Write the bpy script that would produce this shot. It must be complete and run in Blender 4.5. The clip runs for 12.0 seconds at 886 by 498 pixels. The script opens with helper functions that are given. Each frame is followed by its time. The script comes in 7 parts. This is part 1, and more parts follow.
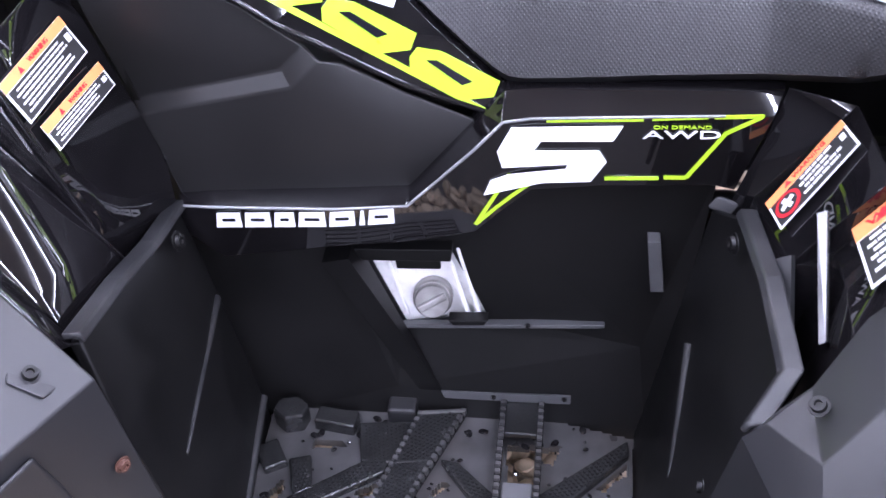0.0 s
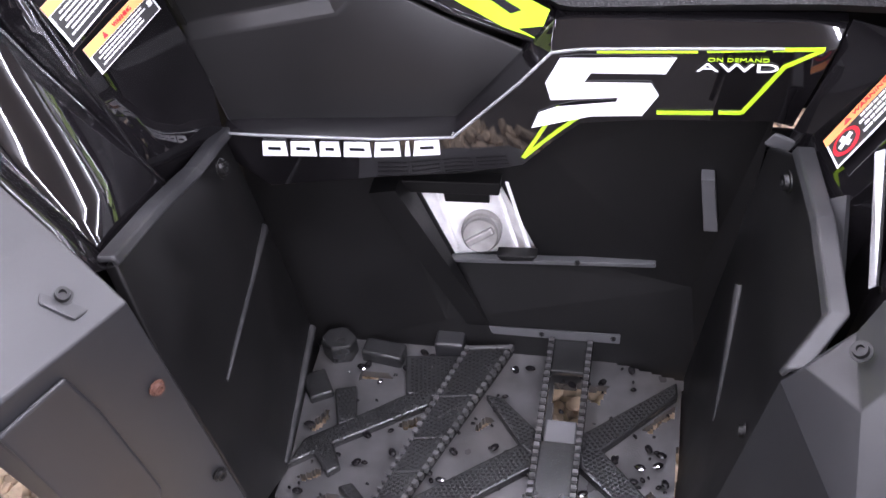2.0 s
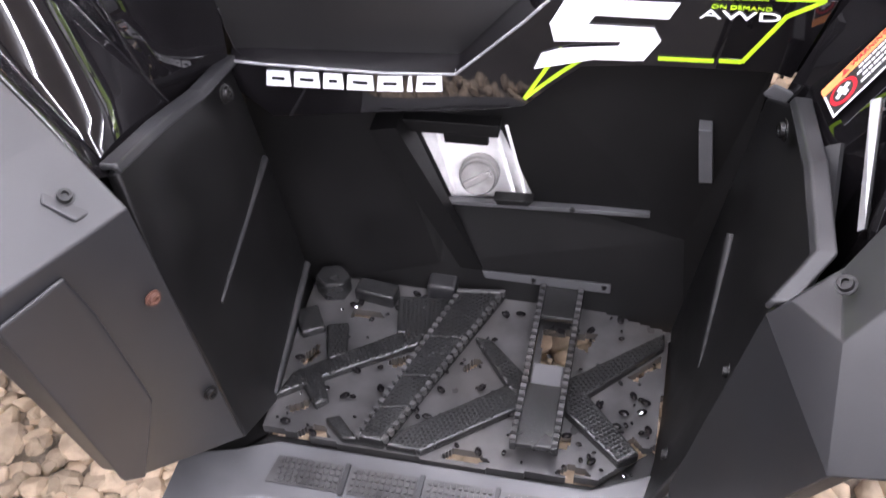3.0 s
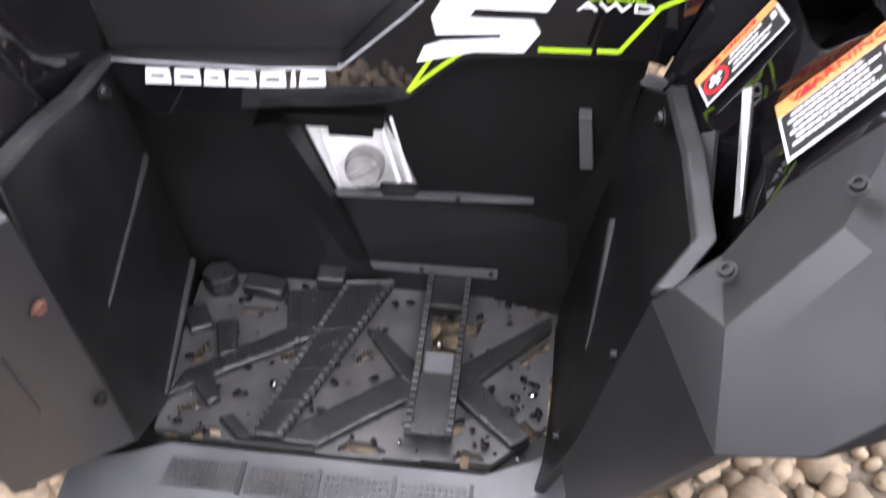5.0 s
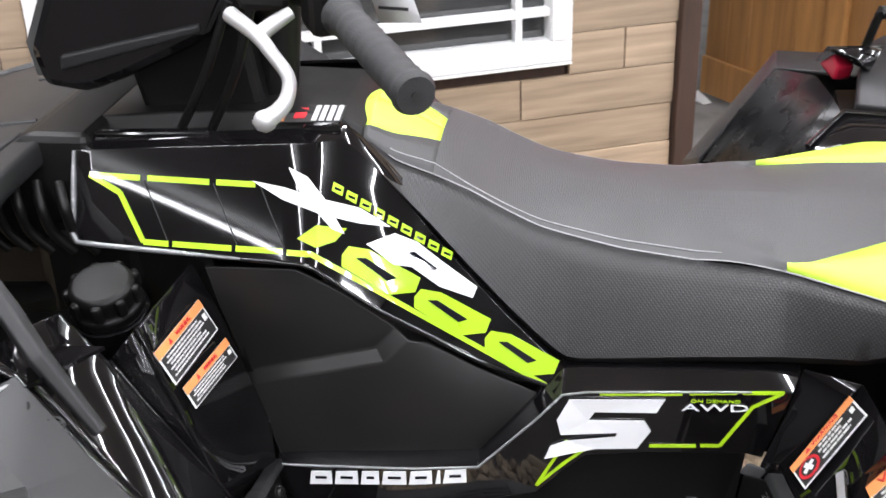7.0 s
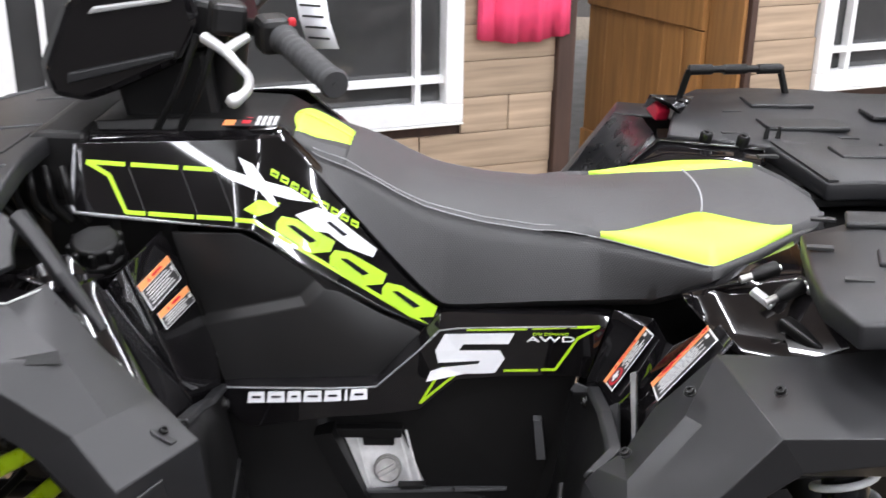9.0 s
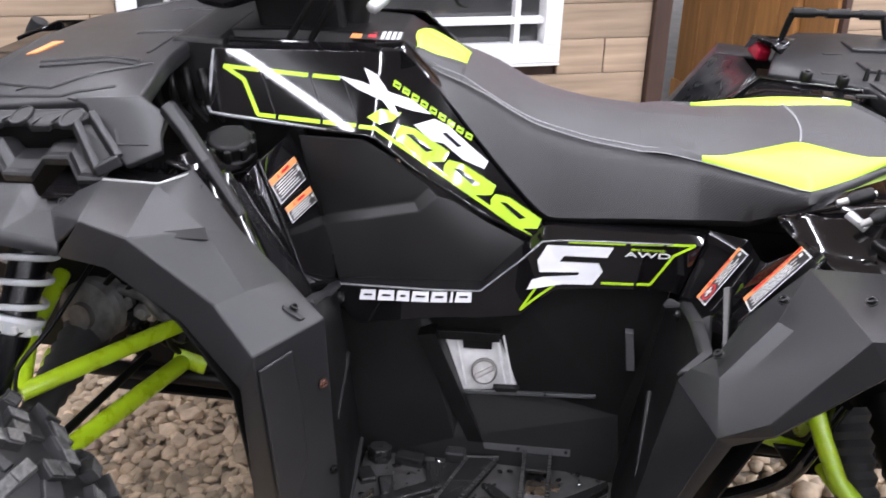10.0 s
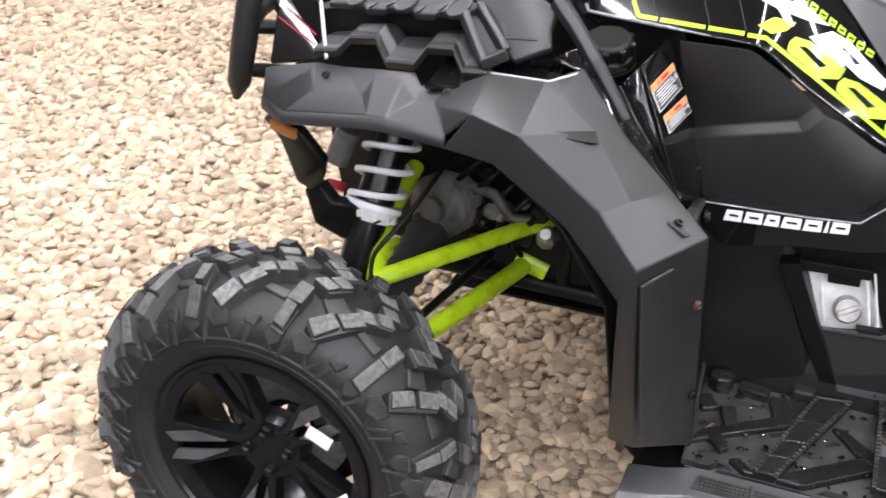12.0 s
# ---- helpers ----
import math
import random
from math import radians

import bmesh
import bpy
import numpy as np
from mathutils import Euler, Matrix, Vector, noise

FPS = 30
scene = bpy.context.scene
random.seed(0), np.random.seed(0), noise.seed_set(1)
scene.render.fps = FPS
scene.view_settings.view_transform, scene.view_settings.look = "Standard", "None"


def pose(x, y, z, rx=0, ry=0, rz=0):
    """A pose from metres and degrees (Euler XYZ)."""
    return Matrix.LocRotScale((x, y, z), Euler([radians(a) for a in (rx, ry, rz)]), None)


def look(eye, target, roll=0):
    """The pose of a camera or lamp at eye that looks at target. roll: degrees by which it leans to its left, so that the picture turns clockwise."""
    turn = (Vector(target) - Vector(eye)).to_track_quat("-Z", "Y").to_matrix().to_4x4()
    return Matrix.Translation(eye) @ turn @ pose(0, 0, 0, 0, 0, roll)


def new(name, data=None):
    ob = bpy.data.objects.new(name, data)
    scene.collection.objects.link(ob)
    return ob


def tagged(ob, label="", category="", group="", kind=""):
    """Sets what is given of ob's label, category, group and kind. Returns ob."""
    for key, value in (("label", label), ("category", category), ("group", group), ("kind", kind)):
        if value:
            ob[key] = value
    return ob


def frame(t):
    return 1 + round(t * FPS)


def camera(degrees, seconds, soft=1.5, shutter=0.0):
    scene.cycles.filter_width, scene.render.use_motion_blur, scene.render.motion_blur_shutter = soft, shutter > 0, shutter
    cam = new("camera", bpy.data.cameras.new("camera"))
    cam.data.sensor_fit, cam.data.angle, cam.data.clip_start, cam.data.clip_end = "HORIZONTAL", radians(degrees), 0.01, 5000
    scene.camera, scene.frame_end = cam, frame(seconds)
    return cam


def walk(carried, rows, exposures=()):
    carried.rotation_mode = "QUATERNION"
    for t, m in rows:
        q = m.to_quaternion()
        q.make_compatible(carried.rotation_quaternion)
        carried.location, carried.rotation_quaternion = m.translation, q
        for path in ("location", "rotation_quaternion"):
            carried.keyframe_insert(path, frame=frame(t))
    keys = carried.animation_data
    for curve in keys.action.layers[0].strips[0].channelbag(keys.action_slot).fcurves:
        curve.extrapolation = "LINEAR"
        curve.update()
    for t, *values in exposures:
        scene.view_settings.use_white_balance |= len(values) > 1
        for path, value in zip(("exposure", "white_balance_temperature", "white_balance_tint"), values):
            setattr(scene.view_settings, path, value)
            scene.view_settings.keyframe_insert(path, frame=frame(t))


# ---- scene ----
# ---- camera ----
PATH = [
    (0, (0.183, -1.118, 1.361), (-0.038, 0.345, 0.015), -3.3),
    (0.5, (0.198, -1.082, 1.353), (-0.087, 0.342, -0.022), -4.3),
    (1, (0.215, -1.07, 1.34), (-0.112, 0.322, -0.059), -6.5),
    (1.5, (0.212, -1.08, 1.34), (-0.123, 0.289, -0.079), -5.9),
    (2, (0.216, -1.104, 1.343), (-0.136, 0.264, -0.073), -6.0),
    (2.5, (0.224, -1.13, 1.333), (-0.127, 0.241, -0.08), -4.6),
    (3, (0.222, -1.146, 1.321), (-0.118, 0.199, -0.12), -3.1),
    (3.2, (0.22, -1.148, 1.32), (-0.12, 0.178, -0.138), -3.1),
    (4.8, (0.216, -1.144, 1.325), (0.036, 0.165, -0.177), 0.9),
    (5, (0.21, -1.142, 1.338), (0.085, 0.208, -0.132), 1.4),
    (5.5, (0.194, -1.114, 1.37), (0.078, 0.349, 0.012), 0.8),
    (6, (0.185, -1.145, 1.411), (-0.018, 0.488, 0.273), -0.6),
    (6.5, (0.199, -1.192, 1.429), (-0.112, 0.519, 0.44), -2.2),
    (7, (0.134, -1.316, 1.452), (-0.115, 0.449, 0.544), -1.9),
    (7.5, (0.101, -1.431, 1.48), (0.054, 0.366, 0.604), -0.9),
    (7.7, (0.125, -1.474, 1.49), (0.164, 0.33, 0.626), 1.1),
    (9.3, (0.196, -1.877, 1.491), (0.052, -0.03, 0.739), 0.9),
    (9.5, (0.187, -1.915, 1.475), (0.013, -0.078, 0.704), 1.2),
    (10, (0.146, -1.947, 1.464), (-0.062, -0.139, 0.634), 2.4),
    (10.5, (0.099, -1.938, 1.458), (-0.157, -0.154, 0.59), 2.8),
    (11, (0.023, -1.936, 1.438), (-0.354, -0.19, 0.539), 2.1),
    (11.5, (-0.024, -1.934, 1.424), (-0.551, -0.252, 0.48), 1.5),
    (12, (-0.031, -1.924, 1.425), (-0.652, -0.296, 0.443), 1.3),
]
cam = camera(42.5, 12.0, soft=1.5, shutter=0.5)
walk(cam, [(t, look(eye, target, roll)) for t, eye, target, roll in PATH],
     exposures=[(0, 0.42, 5580, 29), (3, 0.57, 6250, 24), (5, 0.52, 6250, 20), (5.5, 0.72, 6080, 23), (6, 0.44, 6180, 20), (6.5, -0.03, 6330, 16), (7.5, -0.43, 6430, 14),
                (9.5, -0.38, 6280, 16), (10.5, -0.19, 6180, 21), (11, -0.05, 6300, 19), (11.5, 0.0, 6350, 18), (12, -0.02, 6380, 17)])


# ---- light: a display hall lit by rows of ceiling tubes ----
world = bpy.data.worlds.new("hall_air")
world.use_nodes = True
world.node_tree.nodes["Background"].inputs[0].default_value = (0.85, 0.9, 1.0, 1)
world.node_tree.nodes["Background"].inputs[1].default_value = 0.03
scene.world = world
scene.view_settings.exposure = 0.0
CEILING = 3.9


HALL_AXES = Matrix.Translation((0.086, 1.514, 0)) @ pose(0, 0, 0, 0, 0, 23)
WALL = Matrix.Translation((0.027, 1.652, 0)) @ pose(0, 0, 0, 0, 0, 23)


def tube_row(u, length=30.0, power=800.0, up=False):
    """One unbroken line of ceiling tubes, square to the timber front; the bare tubes also light the ceiling over them."""
    data = bpy.data.lights.new("ceiling_tube_row", "AREA")
    data.shape, data.size, data.size_y = "RECTANGLE", 0.09, length
    data.energy, data.color = power, (0.95, 0.98, 1.0)
    ob = new("ceiling_tube_row", data)
    ob.matrix_world = HALL_AXES @ Matrix.Translation((u, -8.6, CEILING - (0.13 if up else 0.14))) @ pose(0, 0, 0, 180 if up else 0, 0, 0)
    return ob


for row in range(7):
    tube_row(-6.44 + 2.13 * row, power=420.0 if row < 2 else 900.0)
    tube_row(-6.44 + 2.13 * row, power=150.0, up=True)


# ---- materials ----
def mat(name, col, rough=0.5, metal=0.0, var=0.15, scale=30.0, bump=0.05, fine=500.0, coat=0.0, island=0.0, thing=0.0,
        stretch=(1, 1, 1), dust=0.0, depth=0.002, spec=0.5):
    m = bpy.data.materials.new(name)
    m.use_nodes = True
    nt = m.node_tree
    b = nt.nodes["Principled BSDF"]
    tc = nt.nodes.new("ShaderNodeTexCoord")
    mp = nt.nodes.new("ShaderNodeMapping")
    mp.inputs["Scale"].default_value = stretch
    nt.links.new(tc.outputs["Object"], mp.inputs[0])
    n1 = nt.nodes.new("ShaderNodeTexNoise")
    n1.inputs["Scale"].default_value, n1.inputs["Detail"].default_value = scale, 6
    n2 = nt.nodes.new("ShaderNodeTexNoise")
    n2.inputs["Scale"].default_value, n2.inputs["Detail"].default_value = fine, 3
    for n in (n1, n2):
        nt.links.new(mp.outputs[0], n.inputs["Vector"])
    ramp = nt.nodes.new("ShaderNodeMapRange")
    ramp.inputs[1].default_value, ramp.inputs[2].default_value = 0.3, 0.7
    ramp.inputs[3].default_value, ramp.inputs[4].default_value = 1 - var, 1 + var
    nt.links.new(n1.outputs[0], ramp.inputs[0])
    value = ramp.outputs[0]
    if island or thing:
        src = nt.nodes.new("ShaderNodeNewGeometry" if island else "ShaderNodeObjectInfo")
        mr = nt.nodes.new("ShaderNodeMapRange")
        amount = island or thing
        mr.inputs[3].default_value, mr.inputs[4].default_value = 1 - amount, 1 + amount
        nt.links.new(src.outputs["Random Per Island" if island else "Random"], mr.inputs[0])
        mul = nt.nodes.new("ShaderNodeMath")
        mul.operation = "MULTIPLY"
        nt.links.new(value, mul.inputs[0])
        nt.links.new(mr.outputs[0], mul.inputs[1])
        value = mul.outputs[0]
    vm = nt.nodes.new("ShaderNodeVectorMath")
    vm.operation = "SCALE"
    vm.inputs[0].default_value = col
    nt.links.new(value, vm.inputs["Scale"])
    colour = vm.outputs[0]
    if dust:
        n3 = nt.nodes.new("ShaderNodeTexNoise")
        n3.inputs["Scale"].default_value, n3.inputs["Detail"].default_value = 7, 8
        nt.links.new(tc.outputs["Object"], n3.inputs["Vector"])
        mr3 = nt.nodes.new("ShaderNodeMapRange")
        mr3.inputs[1].default_value, mr3.inputs[2].default_value = 0.52, 0.72
        mr3.inputs[4].default_value = dust
        nt.links.new(n3.outputs[0], mr3.inputs[0])
        mx = nt.nodes.new("ShaderNodeMix")
        mx.data_type = "RGBA"
        mx.inputs["B"].default_value = (0.22, 0.19, 0.16, 1)
        nt.links.new(mr3.outputs[0], mx.inputs["Factor"])
        nt.links.new(colour, mx.inputs["A"])
        colour = mx.outputs["Result"]
    nt.links.new(colour, b.inputs["Base Color"])
    mr2 = nt.nodes.new("ShaderNodeMapRange")
    mr2.inputs[3].default_value, mr2.inputs[4].default_value = rough * 0.8, min(1.0, rough * 1.2)
    nt.links.new(n1.outputs[0], mr2.inputs[0])
    nt.links.new(mr2.outputs[0], b.inputs["Roughness"])
    b.inputs["Metallic"].default_value = metal
    b.inputs["Specular IOR Level"].default_value = spec
    b.inputs["Coat Weight"].default_value = coat
    b.inputs["Coat Roughness"].default_value = 0.025
    if bump:
        bp = nt.nodes.new("ShaderNodeBump")
        bp.inputs["Strength"].default_value, bp.inputs["Distance"].default_value = bump, depth
        nt.links.new(n2.outputs[0], bp.inputs["Height"])
        nt.links.new(bp.outputs[0], b.inputs["Normal"])
    return m


def weave(name, col, rough, pitch, strength):
    """Vinyl with a small pressed diamond grain."""
    m = mat(name, col, rough, var=0.12, scale=9, bump=0)
    nt = m.node_tree
    b = nt.nodes["Principled BSDF"]
    tc = nt.nodes.new("ShaderNodeTexCoord")
    out = None
    for turn in (0.7, -0.7):
        mp = nt.nodes.new("ShaderNodeMapping")
        mp.inputs["Rotation"].default_value = (0, turn, 0)
        w = nt.nodes.new("ShaderNodeTexWave")
        w.inputs["Scale"].default_value = pitch
        nt.links.new(tc.outputs["Object"], mp.inputs[0])
        nt.links.new(mp.outputs[0], w.inputs["Vector"])
        if out is None:
            out = w.outputs["Fac"]
        else:
            mul = nt.nodes.new("ShaderNodeMath")
            mul.operation = "MULTIPLY"
            nt.links.new(out, mul.inputs[0])
            nt.links.new(w.outputs["Fac"], mul.inputs[1])
            out = mul.outputs[0]
    bp = nt.nodes.new("ShaderNodeBump")
    bp.inputs["Strength"].default_value, bp.inputs["Distance"].default_value = strength, 0.001
    nt.links.new(out, bp.inputs["Height"])
    nt.links.new(bp.outputs[0], b.inputs["Normal"])
    return m


GLOSS = mat("gloss_black_paint", (0.005, 0.0045, 0.005), 0.028, var=0.3, scale=12, bump=0.002, fine=30, coat=0.2, dust=0.010)
MATTE = mat("black_moulded_plastic", (0.0042, 0.0040, 0.0040), 0.40, var=0.25, scale=10, bump=0.14, fine=1500, dust=0.006, depth=0.0006, spec=0.28)
GREY = mat("charcoal_moulded_plastic", (0.0145, 0.0145, 0.0155), 0.40, var=0.14, scale=8, bump=0.2, fine=1400, dust=0.02, depth=0.0008, spec=0.50)
KNEE = mat("satin_black_plastic", (0.010, 0.0095, 0.0095), 0.40, var=0.12, scale=9, bump=0.15, fine=1800, dust=0.01, depth=0.0006, spec=0.4)
RUBBER = mat("tyre_rubber", (0.010, 0.0098, 0.010), 0.6, var=0.4, scale=25, bump=0.4, fine=200, dust=0.07)
LUGTOP = mat("worn_tread_rubber", (0.085, 0.084, 0.080), 0.6, var=0.55, scale=130, bump=0.5, fine=200, island=0.5, dust=0.25)
LUG = mat("tread_rubber", (0.024, 0.0235, 0.024), 0.5, var=0.45, scale=30, bump=0.3, fine=250, dust=0.09)
RIMBLACK = mat("satin_black_wheel_paint", (0.006, 0.006, 0.007), 0.22, var=0.2, bump=0.03, spec=0.35)
STEEL = mat("grey_steel", (0.30, 0.29, 0.28), 0.38, metal=0.8, var=0.3, scale=40, bump=0.1)
CAST = mat("cast_aluminium", (0.86, 0.85, 0.84), 0.45, metal=0.15, var=0.18, scale=30, bump=0.35, fine=260)
LIME = mat("lime_paint", (0.43, 0.62, 0.012), 0.28, var=0.08, bump=0.03, coat=0.3)
LIMEVINYL = mat("lime_vinyl", (0.52, 0.78, 0.07), 0.42, var=0.05, bump=0.15, fine=900)
LIMEDECAL = mat("lime_film", (0.41, 0.68, 0.014), 0.3, var=0.05, bump=0.0, coat=1.0)
WHITE = mat("white_film", (0.82, 0.82, 0.84), 0.3, var=0.03, bump=0.0, coat=1.0)
DECALBLACK = mat("black_film", (0.006, 0.006, 0.010), 0.03, var=0.1, bump=0.0, coat=0.4)
ORANGE = mat("orange_label_film", (0.85, 0.30, 0.10), 0.4, var=0.05, bump=0.0)
LABEL = mat("label_paper_film", (0.70, 0.70, 0.70), 0.4, var=0.06, bump=0.0)
# print ink; also paints the shade inside slots, holes and recesses
INK = mat("dark_ink", (0.02, 0.02, 0.02), 0.5, var=0.0, bump=0.0)
REDINK = mat("red_ink", (0.55, 0.02, 0.03), 0.4, var=0.05, bump=0.0)
AMBER = mat("amber_lens", (0.24, 0.085, 0.014), 0.2, var=0.1, bump=0.05, coat=0.5)
SPRING = mat("white_spring_paint", (0.75, 0.76, 0.78), 0.35, var=0.08, bump=0.05)
SATINBLACK = mat("satin_black_plastic", (0.006, 0.006, 0.007), 0.28, var=0.2, bump=0.04)
# light metal that paints the highlight along rounded gloss edges
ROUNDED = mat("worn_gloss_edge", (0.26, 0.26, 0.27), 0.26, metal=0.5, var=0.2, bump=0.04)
POSTGLEAM = mat("smoked_metal", (0.13, 0.13, 0.13), 0.24, metal=0.6, var=0.2, bump=0.04)
REDPAINT = mat("red_spring_paint", (0.35, 0.01, 0.03), 0.3, var=0.1, bump=0.03)
SEATTOP = weave("grey_seat_vinyl", (0.058, 0.057, 0.058), 0.52, 230, 0.4)
SEATSIDE = weave("dark_grained_vinyl", (0.020, 0.0195, 0.020), 0.40, 92, 0.35)
THREAD = mat("pale_thread", (0.32, 0.32, 0.33), 0.6, var=0.2, scale=300, bump=0.2)
GRIPRUB = mat("grip_rubber", (0.022, 0.022, 0.023), 0.6, var=0.2, bump=0.4, fine=500)
LEVER = mat("silver_lever_metal", (0.50, 0.50, 0.50), 0.36, metal=0.6, var=0.08, bump=0.05)
STONE = mat("beige_pebble", (0.475, 0.368, 0.258), 0.75, var=0.22, scale=40, bump=0.35, fine=220, island=0.34)
EARTH = mat("grey_grit", (0.055, 0.048, 0.042), 0.9, var=0.35, scale=30, bump=0.6, fine=160)
BED = mat("beige_grit", (0.26, 0.215, 0.165), 0.9, var=0.45, scale=60, bump=0.8, fine=120, depth=0.006)
PLANK = mat("weathered_pine_siding", (0.40, 0.30, 0.21), 0.68, var=0.26, scale=5, bump=0.4, fine=90, thing=0.16, stretch=(0.6, 6, 9))
PINE = mat("varnished_pine", (0.38, 0.185, 0.062), 0.42, var=0.2, scale=6, bump=0.2, fine=120, thing=0.12, stretch=(8, 8, 0.5))
POSTWOOD = mat("dark_brown_stained_wood", (0.055, 0.030, 0.022), 0.6, var=0.25, scale=8, bump=0.3, fine=120, stretch=(6, 6, 0.5))
WHITEPAINT = mat("white_window_paint", (0.80, 0.80, 0.80), 0.42, var=0.04, bump=0.08, fine=200)
CONCRETE = mat("grey_concrete", (0.22, 0.21, 0.20), 0.85, var=0.2, scale=12, bump=0.4, fine=150)
PINKCLOTH = mat("pink_cotton", (0.80, 0.06, 0.16), 0.85, var=0.08, scale=20, bump=0.4, fine=900)
DARKGLASS = mat("dark_window_glass", (0.05, 0.05, 0.05), 0.05, var=0.3, scale=3, bump=0.0, coat=0.6)
CEIL = mat("white_ceiling_board", (0.72, 0.72, 0.72), 0.8, var=0.05, scale=2, bump=0.1, fine=40)
FLOORPL = mat("grey_black_floor_plastic", (0.040, 0.039, 0.039), 0.30, var=0.45, scale=22, bump=0.3, fine=500, dust=0.10, depth=0.0008)
# grey plastic; on the ledges its lighter tone paints the lamp gleam
LEDGE = mat("satin_grey_edge_plastic", (0.070, 0.070, 0.073), 0.32, var=0.25, scale=12, bump=0.15, fine=900, dust=0.05, depth=0.0006)
EDGE = mat("worn_black_edge_plastic", (0.017, 0.017, 0.018), 0.42, var=0.35, scale=14, bump=0.2, fine=900, dust=0.04, depth=0.0006, spec=0.4)
GRIPBLACK = mat("black_grip_plastic", (0.0115, 0.0115, 0.0115), 0.26, var=0.3, scale=20, bump=0.3, fine=700, dust=0.02, depth=0.0008)
BLADE = mat("dark_machined_spoke", (0.16, 0.16, 0.165), 0.35, metal=0.7, var=0.2, bump=0.05)
DULLCAST = mat("dull_cast_metal", (0.11, 0.105, 0.10), 0.5, metal=0.5, var=0.45, scale=35, bump=0.4, fine=220, dust=0.05)
HALL = mat("grey_hall_paint", (0.09, 0.09, 0.09), 0.8, var=0.08, scale=1.5, bump=0.1, fine=40)
DULL = mat("dull_orange_plastic", (0.07, 0.03, 0.02), 0.5, var=0.2, bump=0.05)


# ---- building tools ----
def link(name, me, material, parent=None, label=""):
    ob = new(name, me)
    me.materials.append(material)
    if parent is not None:
        ob.parent = parent
    if label:
        ob["label"] = label
    return ob


def part(name, bm, material, parent=None, label="", smooth=0.0, bevel=0.0, thick=0.0, sub=0):
    """One bmesh as one mesh object; smooth: the angle under which edges are shaded round."""
    me = bpy.data.meshes.new(name)
    bm.normal_update()
    bm.to_mesh(me)
    bm.free()
    ob = link(name, me, material, parent, label)
    if thick:
        s = ob.modifiers.new("thickness", "SOLIDIFY")
        s.thickness, s.offset = thick, -1
    if bevel:
        b = ob.modifiers.new("rounded", "BEVEL")
        b.width, b.segments, b.limit_method, b.angle_limit = bevel, 2, "ANGLE", radians(22)
    if sub:
        s = ob.modifiers.new("smooth", "SUBSURF")
        s.levels = s.render_levels = sub
    if smooth:
        me.polygons.foreach_set("use_smooth", [True] * len(me.polygons))
        me.set_sharp_from_angle(angle=radians(smooth))
    return ob


def empty(name, parent=None, label="", category="", group="", kind="", at=(0, 0, 0)):
    ob = new(name)
    ob.location = at
    ob.empty_display_size = 0.1
    if parent is not None:
        ob.parent = parent
    return tagged(ob, label, category, group, kind)


def faces_bm(verts, faces, out=None):
    bm = bmesh.new()
    vs = [bm.verts.new(v) for v in verts]
    for f in faces:
        bm.faces.new([vs[i] for i in f])
    bmesh.ops.recalc_face_normals(bm, faces=bm.faces[:])
    if out is not None:
        total = Vector()
        for f in bm.faces:
            f.normal_update()
            total += f.normal * f.calc_area()
        if total.dot(Vector(out)) < 0:
            bmesh.ops.reverse_faces(bm, faces=bm.faces[:])
    return bm


def grid_bm(rows, out=None):
    """A sheet through rows of points, all of one length."""
    n = len(rows[0])
    verts = [p for r in rows for p in r]
    faces = [(i * n + j, i * n + j + 1, (i + 1) * n + j + 1, (i + 1) * n + j) for i in range(len(rows) - 1) for j in range(n - 1)]
    return faces_bm(verts, faces, out)


def prism_bm(outline, off, bm=None):
    """A flat outline pushed along off into a closed solid."""
    bm = bm or bmesh.new()
    off = Vector(off)
    a = [bm.verts.new(p) for p in outline]
    b = [bm.verts.new(Vector(p) + off) for p in outline]
    fs = [bm.faces.new(a), bm.faces.new(b[::-1])]
    for i in range(len(a)):
        j = (i + 1) % len(a)
        fs.append(bm.faces.new((a[j], a[i], b[i], b[j])))
    bmesh.ops.recalc_face_normals(bm, faces=fs)
    return bm


def box_bm(size, m=None, bm=None):
    bm = bm or bmesh.new()
    r = bmesh.ops.create_cube(bm, size=1.0, matrix=(m or Matrix()) @ Matrix.Diagonal((*size, 1)))
    return bm


def beam_bm(a, b, width, height, up=(0, 0, 1), bm=None):
    """A bar of rectangular section from a to b."""
    a, b = Vector(a), Vector(b)
    x = (b - a).normalized()
    y = Vector(up).cross(x).normalized()
    z = x.cross(y)
    m = Matrix((x, y, z)).transposed().to_4x4()
    m.translation = (a + b) / 2
    return box_bm(((b - a).length, width, height), m, bm)


def curve_points(pts, steps):
    """A smooth line through the points."""
    p = [Vector(q) for q in pts]
    p = [2 * p[0] - p[1], *p, 2 * p[-1] - p[-2]]
    out = []
    for i in range(1, len(p) - 2):
        for k in range(steps):
            t = k / steps
            out.append(0.5 * (2 * p[i] + (p[i + 1] - p[i - 1]) * t + (2 * p[i - 1] - 5 * p[i] + 4 * p[i + 1] - p[i + 2]) * t * t
                              + (3 * p[i] - p[i - 1] - 3 * p[i + 1] + p[i + 2]) * t ** 3))
    out.append(p[-2])
    return out


